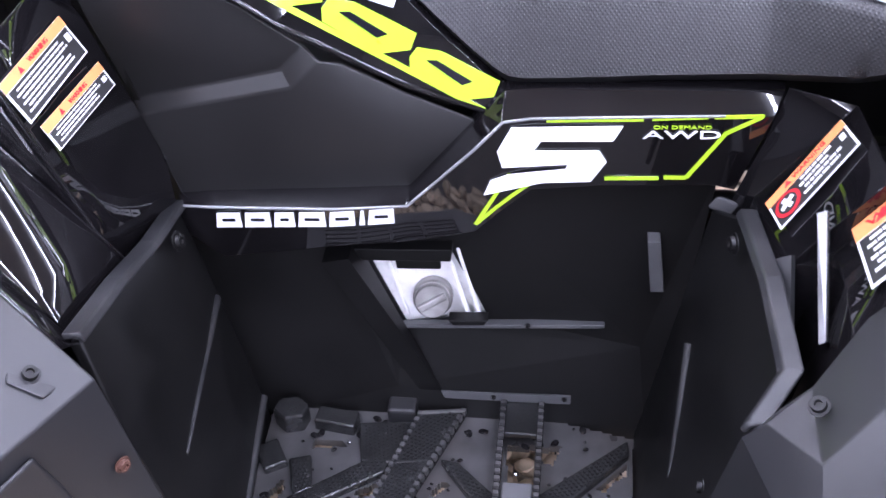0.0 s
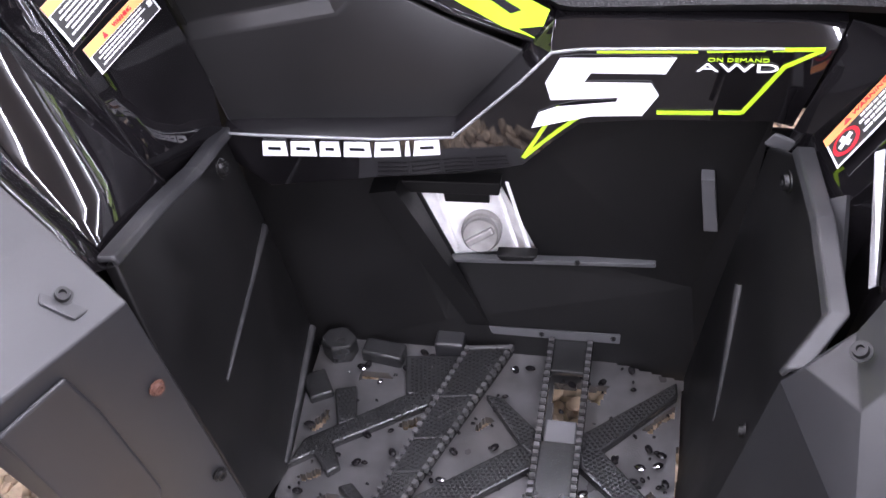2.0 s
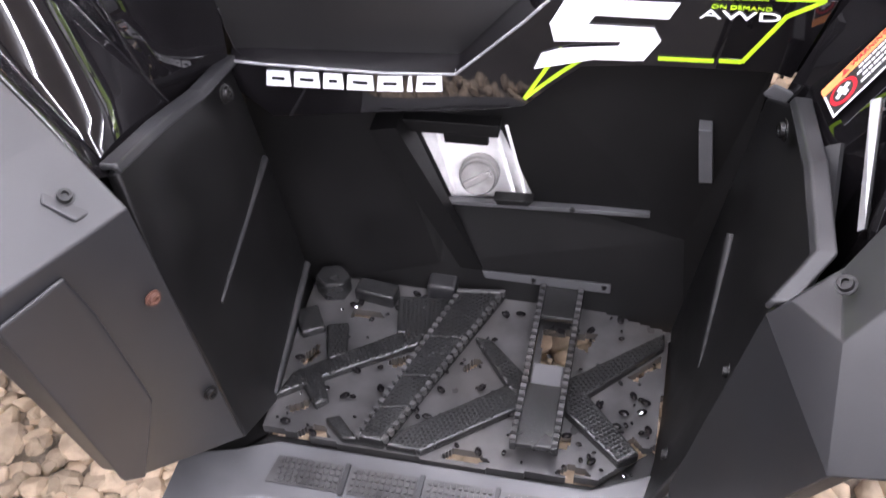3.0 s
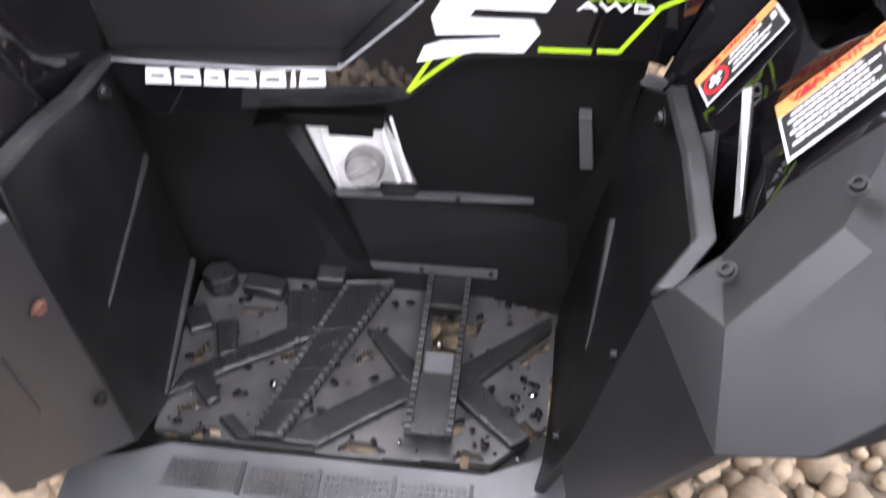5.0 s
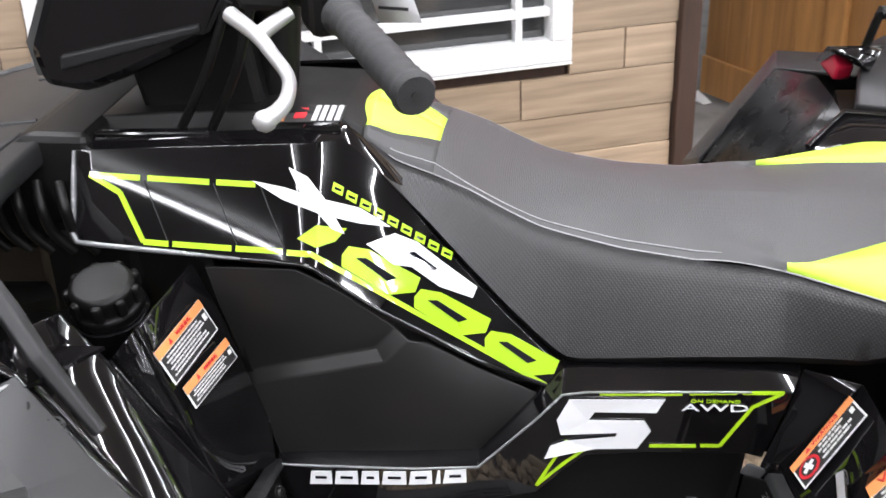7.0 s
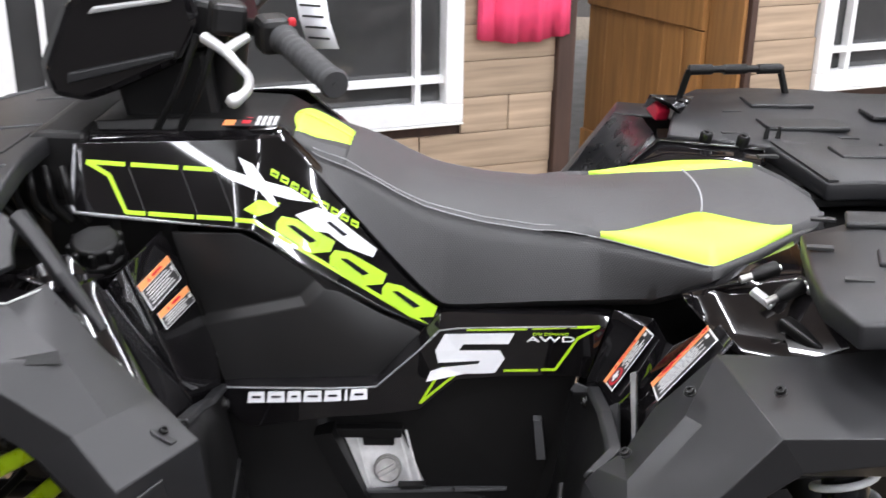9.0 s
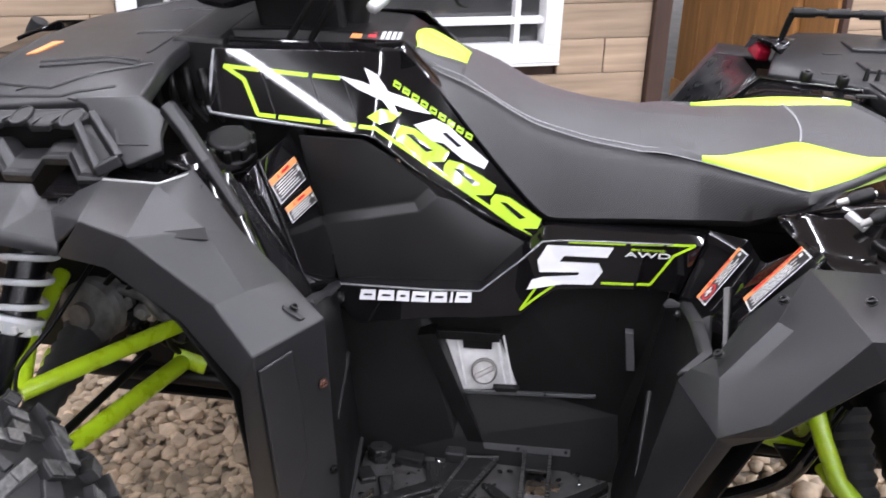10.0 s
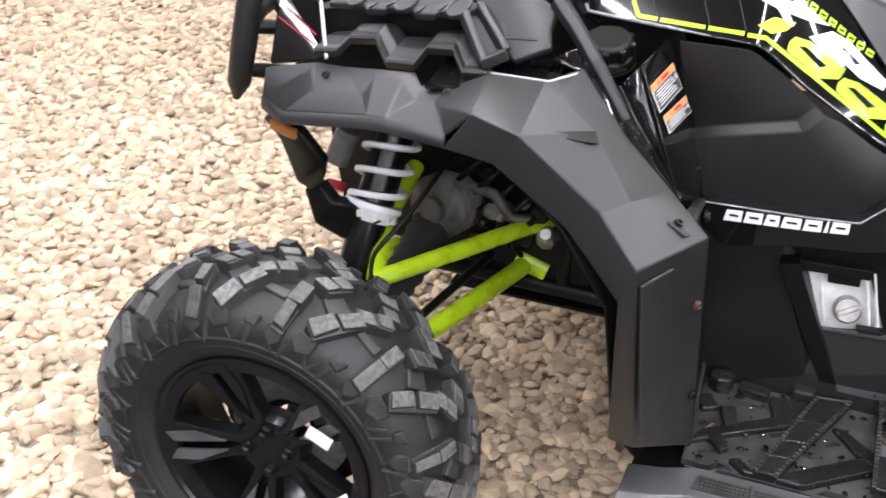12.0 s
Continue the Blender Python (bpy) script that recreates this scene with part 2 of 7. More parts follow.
def tube_bm(pts, radius, sides=10, bm=None):
    """A round bar along points; radius: a number or one for each point."""
    bm = bm or bmesh.new()
    pts = [Vector(p) for p in pts]
    rad = radius if isinstance(radius, (list, tuple)) else [radius] * len(pts)
    rings, side = [], None
    for i, p in enumerate(pts):
        d = (pts[min(i + 1, len(pts) - 1)] - pts[max(i - 1, 0)]).normalized()
        if side is None:
            side = d.orthogonal().normalized()
        side = (side - d * side.dot(d)).normalized()
        up = d.cross(side)
        rings.append([bm.verts.new(p + rad[i] * (math.cos(a) * side + math.sin(a) * up)) for a in (2 * math.pi * k / sides for k in range(sides))])
    for a, b in zip(rings, rings[1:]):
        for k in range(sides):
            bm.faces.new((a[k], a[(k + 1) % sides], b[(k + 1) % sides], b[k]))
    bm.faces.new(rings[0][::-1])
    bm.faces.new(rings[-1])
    return bm


def lathe_bm(profile, n=48, bm=None, m=None, close=False):
    """Turns (radius, height) pairs about z."""
    bm = bm or bmesh.new()
    m = m or Matrix()
    rings = [[bm.verts.new(m @ Vector((r * math.cos(2 * math.pi * k / n), r * math.sin(2 * math.pi * k / n), h))) for k in range(n)] for r, h in profile]
    pairs = list(zip(rings, rings[1:])) + ([(rings[-1], rings[0])] if close else [])
    for a, b in pairs:
        for k in range(n):
            bm.faces.new((a[k], a[(k + 1) % n], b[(k + 1) % n], b[k]))
    if not close:
        for ring in (rings[0], rings[-1]):
            bm.faces.new(ring)
    bmesh.ops.recalc_face_normals(bm, faces=bm.faces[:])
    return bm


def frame_of(origin, right, up):
    """A pose whose x runs along right and whose z comes out of the face spanned by right and up."""
    x = Vector(right).normalized()
    z = x.cross(Vector(up)).normalized()
    m = Matrix((x, z.cross(x), z)).transposed().to_4x4()
    m.translation = origin
    return m


def bolt(parent, at, axis, r=0.009, material=None, h=0.006):
    m = Matrix.Translation(at) @ Vector(axis).to_track_quat("Z", "Y").to_matrix().to_4x4()
    bm = lathe_bm([(r * 1.35, 0), (r * 1.35, h * 0.25), (r, h * 0.3), (r * 0.92, h), (r * 0.5, h), (r * 0.45, h * 0.55)], 12, m=m)
    return part("bolt", bm, material or STEEL, parent, smooth=35)


def lettering(text, size, material, parent, m, name="lettering", depth=0.0006, squeeze=1.0):
    cu = bpy.data.curves.new(name, "FONT")
    cu.body, cu.size, cu.extrude, cu.align_x, cu.align_y = text, size, depth, "CENTER", "CENTER"
    tmp = bpy.data.objects.new(name, cu)
    me = bpy.data.meshes.new_from_object(tmp)
    bpy.data.objects.remove(tmp)
    me.transform(m @ Matrix.Diagonal((squeeze, 1, 1, 1)))
    return link(name, me, material, parent)


# ---- setting: gravel, hall, timber front with window and door ----
def build_ground():
    bm = bmesh.new()
    bmesh.ops.create_grid(bm, x_segments=2, y_segments=2, size=400.0, matrix=Matrix.Translation((0, 0, -0.022)))
    tagged(part("ground", bm, EARTH), "grey grit ground under the pebbles of the display yard", "ground", kind="structure")


def build_bed():
    bm = bmesh.new()
    box_bm((9.4, 7.05, 0.012), Matrix.Translation((-1.2, 2.675, -0.022)), bm)
    tagged(part("gravel_bed", bm, BED), "beige grit bed under the loose pebbles", "ground", kind="structure")


build_ground()
build_bed()
WALL_H = 2.2


def wall_box(u0, u1, z0, z1, front, back, bm=None):
    """A block on the timber front: u along it, z up, front and back measured towards the yard."""
    m = WALL @ Matrix.Translation(((u0 + u1) / 2, -(front + back) / 2, (z0 + z1) / 2))
    return box_bm((u1 - u0, abs(front - back), z1 - z0), m, bm)


SILL, HEAD = 0.506, 1.75
WINDOWS = ((-1.306, 0.048), (1.362, 2.68))
DOORWAY = (0.425, 1.07, 2.0)


def build_hall():
    core = bmesh.new()
    (a, b), (c, d) = WINDOWS
    e, f, top = DOORWAY
    cuts = [(-1.65, a, 0, WALL_H), (b, e, 0, WALL_H), (f, c, 0, WALL_H), (d, 2.85, 0, WALL_H),
            (a, b, 0, SILL), (a, b, HEAD, WALL_H), (e, f, top, WALL_H), (c, d, 0, SILL), (c, d, HEAD, WALL_H)]
    for u0, u1, z0, z1 in cuts:
        wall_box(u0, u1, z0, z1, -0.012, -0.20, core)
    wall = tagged(part("wall_north", core, POSTWOOD), "timber shop front clad in weathered horizontal pine boards", "wall", kind="structure")
    for name, m, size in (("wall_south", Matrix.Translation((0, -24.5, 1.95)), (18, 0.2, 3.9)), ("wall_west", Matrix.Translation((-8.9, -8.5, 1.95)), (0.2, 31.8, 3.9)),
                          ("wall_east", Matrix.Translation((8.9, -8.5, 1.95)), (0.2, 31.8, 3.9)), ("wall_back", Matrix.Translation((0, 7.5, 1.95)), (18, 0.2, 3.9))):
        tagged(part(name, box_bm(size, HALL_AXES @ m), HALL), "plain grey painted wall of the display hall", "wall", kind="structure")
    tagged(part("ceiling", box_bm((18.2, 32.2, 0.1), HALL_AXES @ Matrix.Translation((0, -8.5, CEILING + 0.05))), CEIL), "plain white ceiling of the display hall", "ceiling", kind="structure")
    for name, u in (("wall_return", -1.575), ("wall_return", 2.775)):
        m = WALL @ Matrix.Translation((u, 1.6, WALL_H / 2))
        tagged(part(name, box_bm((0.15, 2.9, WALL_H), m), PLANK), "timber side wall that turns back from the shop front", "wall", kind="structure")
    tagged(part("shop_floor", box_bm((4.2, 3.0, 0.03), WALL @ Matrix.Translation((0.6, 1.53, 0.012))), CONCRETE), "grey concrete floor inside the shop", "floor", kind="structure")
    m = WALL @ Matrix.Translation((0.6, 1.5, WALL_H + 0.05))
    tagged(part("shop_roof", box_bm((4.6, 3.2, 0.1), m), POSTWOOD), "flat dark roof over the timber shop front", "roof", kind="structure")
    return wall


wall_north = build_hall()


def build_window(name, u0, u1, z0, z1):
    """White sash window with slim glazing bars; the room behind is dim."""
    w = empty(name, label="white painted timber window with slim glazing bars", category="window", kind="structure")
    f = 0.058
    for a, b, c, d in ((u0, u1, z0, z0 + f), (u0, u1, z1 - f, z1), (u0, u0 + f, z0 + f, z1 - f), (u1 - f, u1, z0 + f, z1 - f)):
        part("window_frame", wall_box(a, b, c, d, 0.028, -0.10), WHITEPAINT, w, bevel=0.004)
    part("window_sill", wall_box(u0, u1, z0 - 0.008, z0 - 0.001, 0.032, -0.02), WHITEPAINT, w, bevel=0.002)
    a, b, c, d = u0 + f, u1 - f, z0 + f, z1 - f
    for u in (a + 0.085, (a + b) / 2, b - 0.085):
        part("glazing_bar", wall_box(u - 0.009, u + 0.009, c, d, 0.006, -0.03), WHITEPAINT, w)
    for z in (c + 0.075, d - 0.085):
        part("glazing_bar", wall_box(a, b, z - 0.009, z + 0.009, 0.008, -0.03), WHITEPAINT, w)
    pane = part("pane", wall_box(a, b, c, d, -0.034, -0.038), DARKGLASS, w)
    pane.visible_shadow = False
    return w


window_1 = build_window("window_1", *WINDOWS[0], SILL, HEAD)
window_2 = build_window("window_2", *WINDOWS[1], SILL, HEAD)


def build_door():
    """A plank door that stands open into the shop, hinged at the deep end of its right-hand casing."""
    d = empty("door_1", label="varnished knotty pine plank door standing open into the shop", category="door", kind="structure")
    u0, u1, top = DOORWAY
    part("door_post", wall_box(u0 - 0.060, u0 - 0.001, 0.0, top, 0.030, -0.21), POSTWOOD, d, bevel=0.004)
    part("door_post", wall_box(u1 + 0.001, u1 + 0.026, 0.0, top, 0.026, -0.10), POSTWOOD, d, bevel=0.003)
    part("door_casing", wall_box(u1 - 0.016, u1, 0.028, top, 0.004, -0.20), PINE, d, bevel=0.002)
    part("door_head", wall_box(u0 - 0.060, u1 + 0.026, top + 0.002, top + 0.07, 0.030, -0.12), POSTWOOD, d, bevel=0.004)
    leaf = WALL @ Matrix.Translation((u1 - 0.022, 0.205, 0)) @ pose(0, 0, 0, 0, 0, -76)

    def plank(name, a, b, z0, z1, front, back):
        m = leaf @ Matrix.Translation((-(a + b) / 2, -(front + back) / 2, (z0 + z1) / 2))
        return part(name, box_bm((b - a, abs(front - back), z1 - z0), m), PINE, d, bevel=0.003)

    n, width = 6, 0.62
    for k in range(n):
        plank("door_board", k * width / n + 0.0012, (k + 1) * width / n - 0.0012, 0.045, 1.96, 0.0, -0.022)
    plank("door_rail", 0.002, width - 0.002, 0.050, 0.185, 0.016, 0.001)
    plank("door_rail", 0.002, width - 0.002, 0.69, 0.82, 0.016, 0.001)
    plank("door_rail", 0.002, width - 0.002, 1.70, 1.83, 0.016, 0.001)
    plank("door_stile", 0.0, 0.07, 0.19, 0.685, 0.014, 0.001)
    stop = faces_bm([leaf @ Vector(p) for p in ((-0.62, -0.02, 0.028), (-0.54, -0.02, 0.028), (-0.54, -0.06, 0.028), (-0.62, -0.06, 0.028), (-0.62, -0.02, 0.055), (-0.62, -0.06, 0.055))],
                    [(0, 1, 2, 3), (0, 4, 1), (3, 2, 5), (0, 3, 5, 4), (4, 5, 2, 1)])
    tagged(part("door_stop", stop, WHITEPAINT, bevel=0.003), "small white wedge that keeps the shop door open", "door stop")


build_door()


def build_cloth():
    """Lower end of a pink shirt that hangs on the boards."""
    rows = []
    for i in range(9):
        z = 0.765 + i * 0.085
        row = []
        for j in range(25):
            u = 0.085 + 0.31 * j / 24
            wave = 0.012 * math.sin(j * 0.9 + i * 0.1) * (1 - i / 12) + 0.006 * math.sin(j * 2.1)
            sag = -0.02 * math.sin(math.pi * j / 24) if i == 0 else 0
            row.append(WALL @ Vector((u, -0.035 - wave, z + sag)))
        rows.append(row)
    tagged(part("hanging_shirt", grid_bm(rows, (0.3, -1, 0)), PINKCLOTH, smooth=80, thick=0.003), "bright pink cotton shirt hanging on the timber wall", "shirt")


build_cloth()


def in_opening(u0, u1, z0, z1):
    """The stretches of a board row that no opening cuts away."""
    spans = [(u0, u1)]
    for a, b, c, d in [(*WINDOWS[0], SILL - 0.009, HEAD), (DOORWAY[0] - 0.062, DOORWAY[1] + 0.028, 0.0, 2.075), (*WINDOWS[1], SILL - 0.009, HEAD)]:
        if z1 > c + 0.012 and z0 < d - 0.012:
            spans = [s for p, q in spans for s in ((p, min(q, a)), (max(p, b), q)) if s[1] - s[0] > 0.02]
    return spans


def build_boards():
    rng = random.Random(4)
    pitch, row = 0.115, 0
    shared = {}
    while (row + 1) * pitch < 2.21:
        z0 = row * pitch
        u = -1.65
        while u < 2.85:
            length = rng.choice((0.45, 0.6, 0.75, 0.9)) * (0.6 if u < -1.6 else 1)
            for a, b in in_opening(u, min(u + length, 2.85), z0, z0 + pitch):
                width = round(b - a, 2)
                key = (width,)
                if key not in shared:
                    bm = box_bm((width - 0.0012, 0.014, pitch - 0.0022))
                    bmesh.ops.bevel(bm, geom=bm.edges[:], offset=0.0011, segments=1, affect="EDGES")
                    me = bpy.data.meshes.new("board")
                    bm.to_mesh(me)
                    bm.free()
                    me.materials.append(PLANK)
                    shared[key] = me
                ob = new("board", shared[key])
                ob.parent = wall_north
                ob.matrix_world = WALL @ Matrix.Translation(((a + b) / 2, 0.004 - rng.random() * 0.006, z0 + pitch / 2))
            u += length
        row += 1


def build_gravel():
    """Rounded river pebbles, laid close over the yard where it is open to view."""
    rng = np.random.default_rng(7)
    bm = bmesh.new()
    bmesh.ops.create_icosphere(bm, subdivisions=2, radius=1.0)
    fine_v = np.array([v.co for v in bm.verts])
    fine_f = np.array([[v.index for v in f.verts] for f in bm.faces])
    bm.free()
    bm = bmesh.new()
    bmesh.ops.create_icosphere(bm, subdivisions=1, radius=1.0)
    low_v = np.array([v.co for v in bm.verts])
    low_f = np.array([[v.index for v in f.verts] for f in bm.faces])
    bm.free()

    def lay(x0, x1, y0, y1, pitch, base_v, base_f, name, keep, sink=0.0):
        xs, ys = np.meshgrid(np.arange(x0, x1, pitch), np.arange(y0, y1, pitch))
        xs[::2] += pitch / 2
        pts = np.stack([xs.ravel(), ys.ravel()], 1) + rng.uniform(-0.42, 0.42, (xs.size, 2)) * pitch
        pts = pts[[keep(*p) for p in pts]]
        n = len(pts)
        size = rng.lognormal(0, 0.26, n)[:, None] * pitch * 0.60
        dims = np.concatenate([size * rng.uniform(0.85, 1.35, (n, 1)), size * rng.uniform(0.7, 1.0, (n, 1)), size * rng.uniform(0.45, 0.7, (n, 1))], 1)
        v = base_v[None] * (1 + 0.05 * rng.standard_normal((n, len(base_v), 1)))
        for _ in range(10):
            # broken flats that make the pebbles angular
            d = rng.standard_normal((n, 1, 3))
            d /= np.linalg.norm(d, axis=2, keepdims=True)
            over = np.maximum(0.0, (v * d).sum(2, keepdims=True) - rng.uniform(0.60, 0.85, (n, 1, 1)))
            v = v - over * d
        v = v * 1.14
        v = v * dims[:, None]
        tilt = rng.uniform(-0.5, 0.5, n)
        c, s = np.cos(tilt)[:, None], np.sin(tilt)[:, None]
        v = np.stack([v[..., 0] * c - v[..., 2] * s, v[..., 1], v[..., 0] * s + v[..., 2] * c], -1)
        a = rng.uniform(0, 6.283, n)
        c, s = np.cos(a)[:, None], np.sin(a)[:, None]
        v = np.stack([v[..., 0] * c - v[..., 1] * s, v[..., 0] * s + v[..., 1] * c, v[..., 2]], -1)
        v[..., 0] += pts[:, 0:1]
        v[..., 1] += pts[:, 1:2]
        v[..., 2] += rng.uniform(-0.016, -0.004, (n, 1)) - sink
        f = (base_f[None] + (np.arange(n) * len(base_v))[:, None, None]).reshape(-1, 3)
        me = bpy.data.meshes.new(name)
        v = v.reshape(-1, 3)
        me.vertices.add(len(v))
        me.vertices.foreach_set("co", v.ravel())
        me.loops.add(f.size)
        me.loops.foreach_set("vertex_index", f.ravel().astype(np.int32))
        me.polygons.add(len(f))
        me.polygons.foreach_set("loop_start", np.arange(0, f.size, 3, dtype=np.int32))
        me.polygons.foreach_set("use_smooth", np.full(len(f), len(base_v) < 40))
        me.update()
        me.validate()
        tagged(link(name, me, STONE), "loose rounded beige and grey pebbles covering the yard", "gravel", kind="stuff")

    def front_of_wall(x, y):
        """Open ground: all but the strip under the timber shop."""
        p = WALL.inverted() @ Vector((x, y, 0))
        return p.y < -0.02 or p.x < -1.68

    lay(-1.9, 0.5, -0.85, 0.9, 0.027, fine_v, fine_f, "gravel", front_of_wall)
    lay(-3.4, -1.9, -0.85, 2.6, 0.028, fine_v, fine_f, "gravel", front_of_wall)
    lay(-3.4, 0.5, -0.85, 2.6, 0.026, low_v, low_f, "gravel", front_of_wall, 0.010)
    lay(-5.9, -3.4, -0.85, 2.6, 0.034, low_v, low_f, "gravel", front_of_wall)
    lay(-5.9, -1.9, 2.6, 6.2, 0.034, low_v, low_f, "gravel", front_of_wall)
    lay(-1.9, 3.5, 0.9, 2.6, 0.034, low_v, low_f, "gravel", front_of_wall)
    lay(0.5, 3.5, -0.85, 0.9, 0.034, low_v, low_f, "gravel", front_of_wall)


# ---- the quad bike: x runs to its tail, y to its right side, z up ----
atv = empty("quad_bike", label="glossy black quad bike with lime green trim standing on gravel", category="quad bike")


def lerp(x, xs, vs):
    return float(np.interp(x, xs, vs))


LOW_X = [-0.46, -0.415, -0.176, -0.106, -0.045, 0.015, 0.097, 0.13]
LOW_Z = [0.872, 0.869, 0.857, 0.802, 0.764, 0.726, 0.688, 0.67]
LOW_Y = [-0.198, -0.2, -0.21, -0.205, -0.197, -0.19, -0.18, -0.178]
LEAN = [0.45, 0.45, 0.45, 0.38, 0.30, 0.27, 0.25, 0.25]
TOP_X = [-0.46, -0.138, -0.081, -0.018, 0.046, 0.112]
TOP_Z = [0.968, 0.984, 0.928, 0.85, 0.776, 0.708]


def tank_y(x, z):
    """Outer face of the tank cover, slightly crowned."""
    zl, zt = lerp(x, LOW_X, LOW_Z), lerp(x, TOP_X, TOP_Z)
    v = min(1.0, max(0.0, (z - zl) / max(0.01, zt - zl)))
    return lerp(x, LOW_X, LOW_Y) + lerp(x, LOW_X, LEAN) * max(0.0, z - zl) - 0.001 * v * (1 - v)


def trim_y(x, z):
    return lerp(x, [-0.25, -0.06, 0.015, 0.082, 0.112, 0.14, 0.4], [-0.2425, -0.2425, -0.236, -0.2145, -0.205, -0.2025, -0.203])


def film(name, outline, where, material, parent, lift=0.0016, label=""):
    """A thin film cut to an outline in x and z, laid on a panel's face."""
    bm = prism_bm([(x, where(x, z) - lift, z) for x, z in outline], (0, 0.0012, 0))
    bmesh.ops.triangulate(bm, faces=[f for f in bm.faces if len(f.verts) > 4])
    return part(name, bm, material, parent, label)


def stripe(name, a, b, width, where, material, parent, steps=6, lift=0.0016):
    """A straight stripe of film from a to b."""
    (ax, az), (bx, bz) = a, b
    n = max(1, steps)
    d = math.hypot(bx - ax, bz - az)
    nx, nz = -(bz - az) / d * width / 2, (bx - ax) / d * width / 2
    rows = []
    for k in range(n + 1):
        x, z = ax + (bx - ax) * k / n, az + (bz - az) * k / n
        rows.append([(x + nx, where(x + nx, z + nz) - lift, z + nz), (x - nx, where(x - nx, z - nz) - lift, z - nz)])
    return part(name, grid_bm(rows, (0, -1, 0)), material, parent, thick=0.001)


def slotted(outline, slot_name, where, parent, slot, material):
    a = film("graphic_block", outline, where, material, parent, 0.0026)
    film(slot_name, slot, where, DECALBLACK, parent, 0.0036)
    return a


def build_tank_cover():
    xs = list(np.linspace(-0.457, -0.14, 15)) + list(np.linspace(-0.12, 0.111, 16))
    rows = []
    for x in xs:
        zl, zt = lerp(x, LOW_X, LOW_Z), lerp(x, TOP_X, TOP_Z)
        if x > 0.097:
            zl = 0.688 + (x - 0.097) * 0.6
        col = [(x, tank_y(x, zl) + 0.022, zl - 0.008), (x, tank_y(x, zl), zl)]
        for k in range(1, 7):
            z = zl + (zt - zl) * k / 6
            col.append((x, tank_y(x, z), z))
        col.append((x, tank_y(x, zt) + 0.025, zt + 0.009))
        rows.append(col)
    cover = part("tank_cover", grid_bm(rows, (0, -1, 0.2)), GLOSS, atv, "glossy black tank cover with white and lime graphics", smooth=40, thick=0.004, bevel=0.003)
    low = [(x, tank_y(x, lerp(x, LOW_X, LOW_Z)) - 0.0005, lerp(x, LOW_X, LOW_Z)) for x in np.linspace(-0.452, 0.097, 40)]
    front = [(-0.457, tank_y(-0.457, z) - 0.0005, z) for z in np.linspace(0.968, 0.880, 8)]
    # light strip stands in for the highlight on the front and lower edge
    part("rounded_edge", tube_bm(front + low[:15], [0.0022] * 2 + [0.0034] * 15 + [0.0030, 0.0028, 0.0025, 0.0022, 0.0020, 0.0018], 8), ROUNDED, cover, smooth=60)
    part("rounded_edge", tube_bm(low[14:], 0.0030, 8), GLOSS, cover, smooth=60)
    return cover


tank_cover = build_tank_cover()


def mirror_y(ob, name):
    """The same part on the other side of the machine."""
    me = ob.data.copy()
    me.transform(Matrix.Diagonal((1, -1, 1, 1)))
    me.flip_normals()
    o2 = new(name, me)
    o2.parent = ob.parent
    for m in ob.modifiers:
        n = o2.modifiers.new(m.name, m.type)
        if m.type == "SOLIDIFY":
            n.thickness, n.offset = m.thickness, m.offset
        elif m.type == "BEVEL":
            n.width, n.segments, n.limit_method, n.angle_limit = m.width, m.segments, m.limit_method, m.angle_limit
    return o2


mirror_y(tank_cover, "tank_cover")


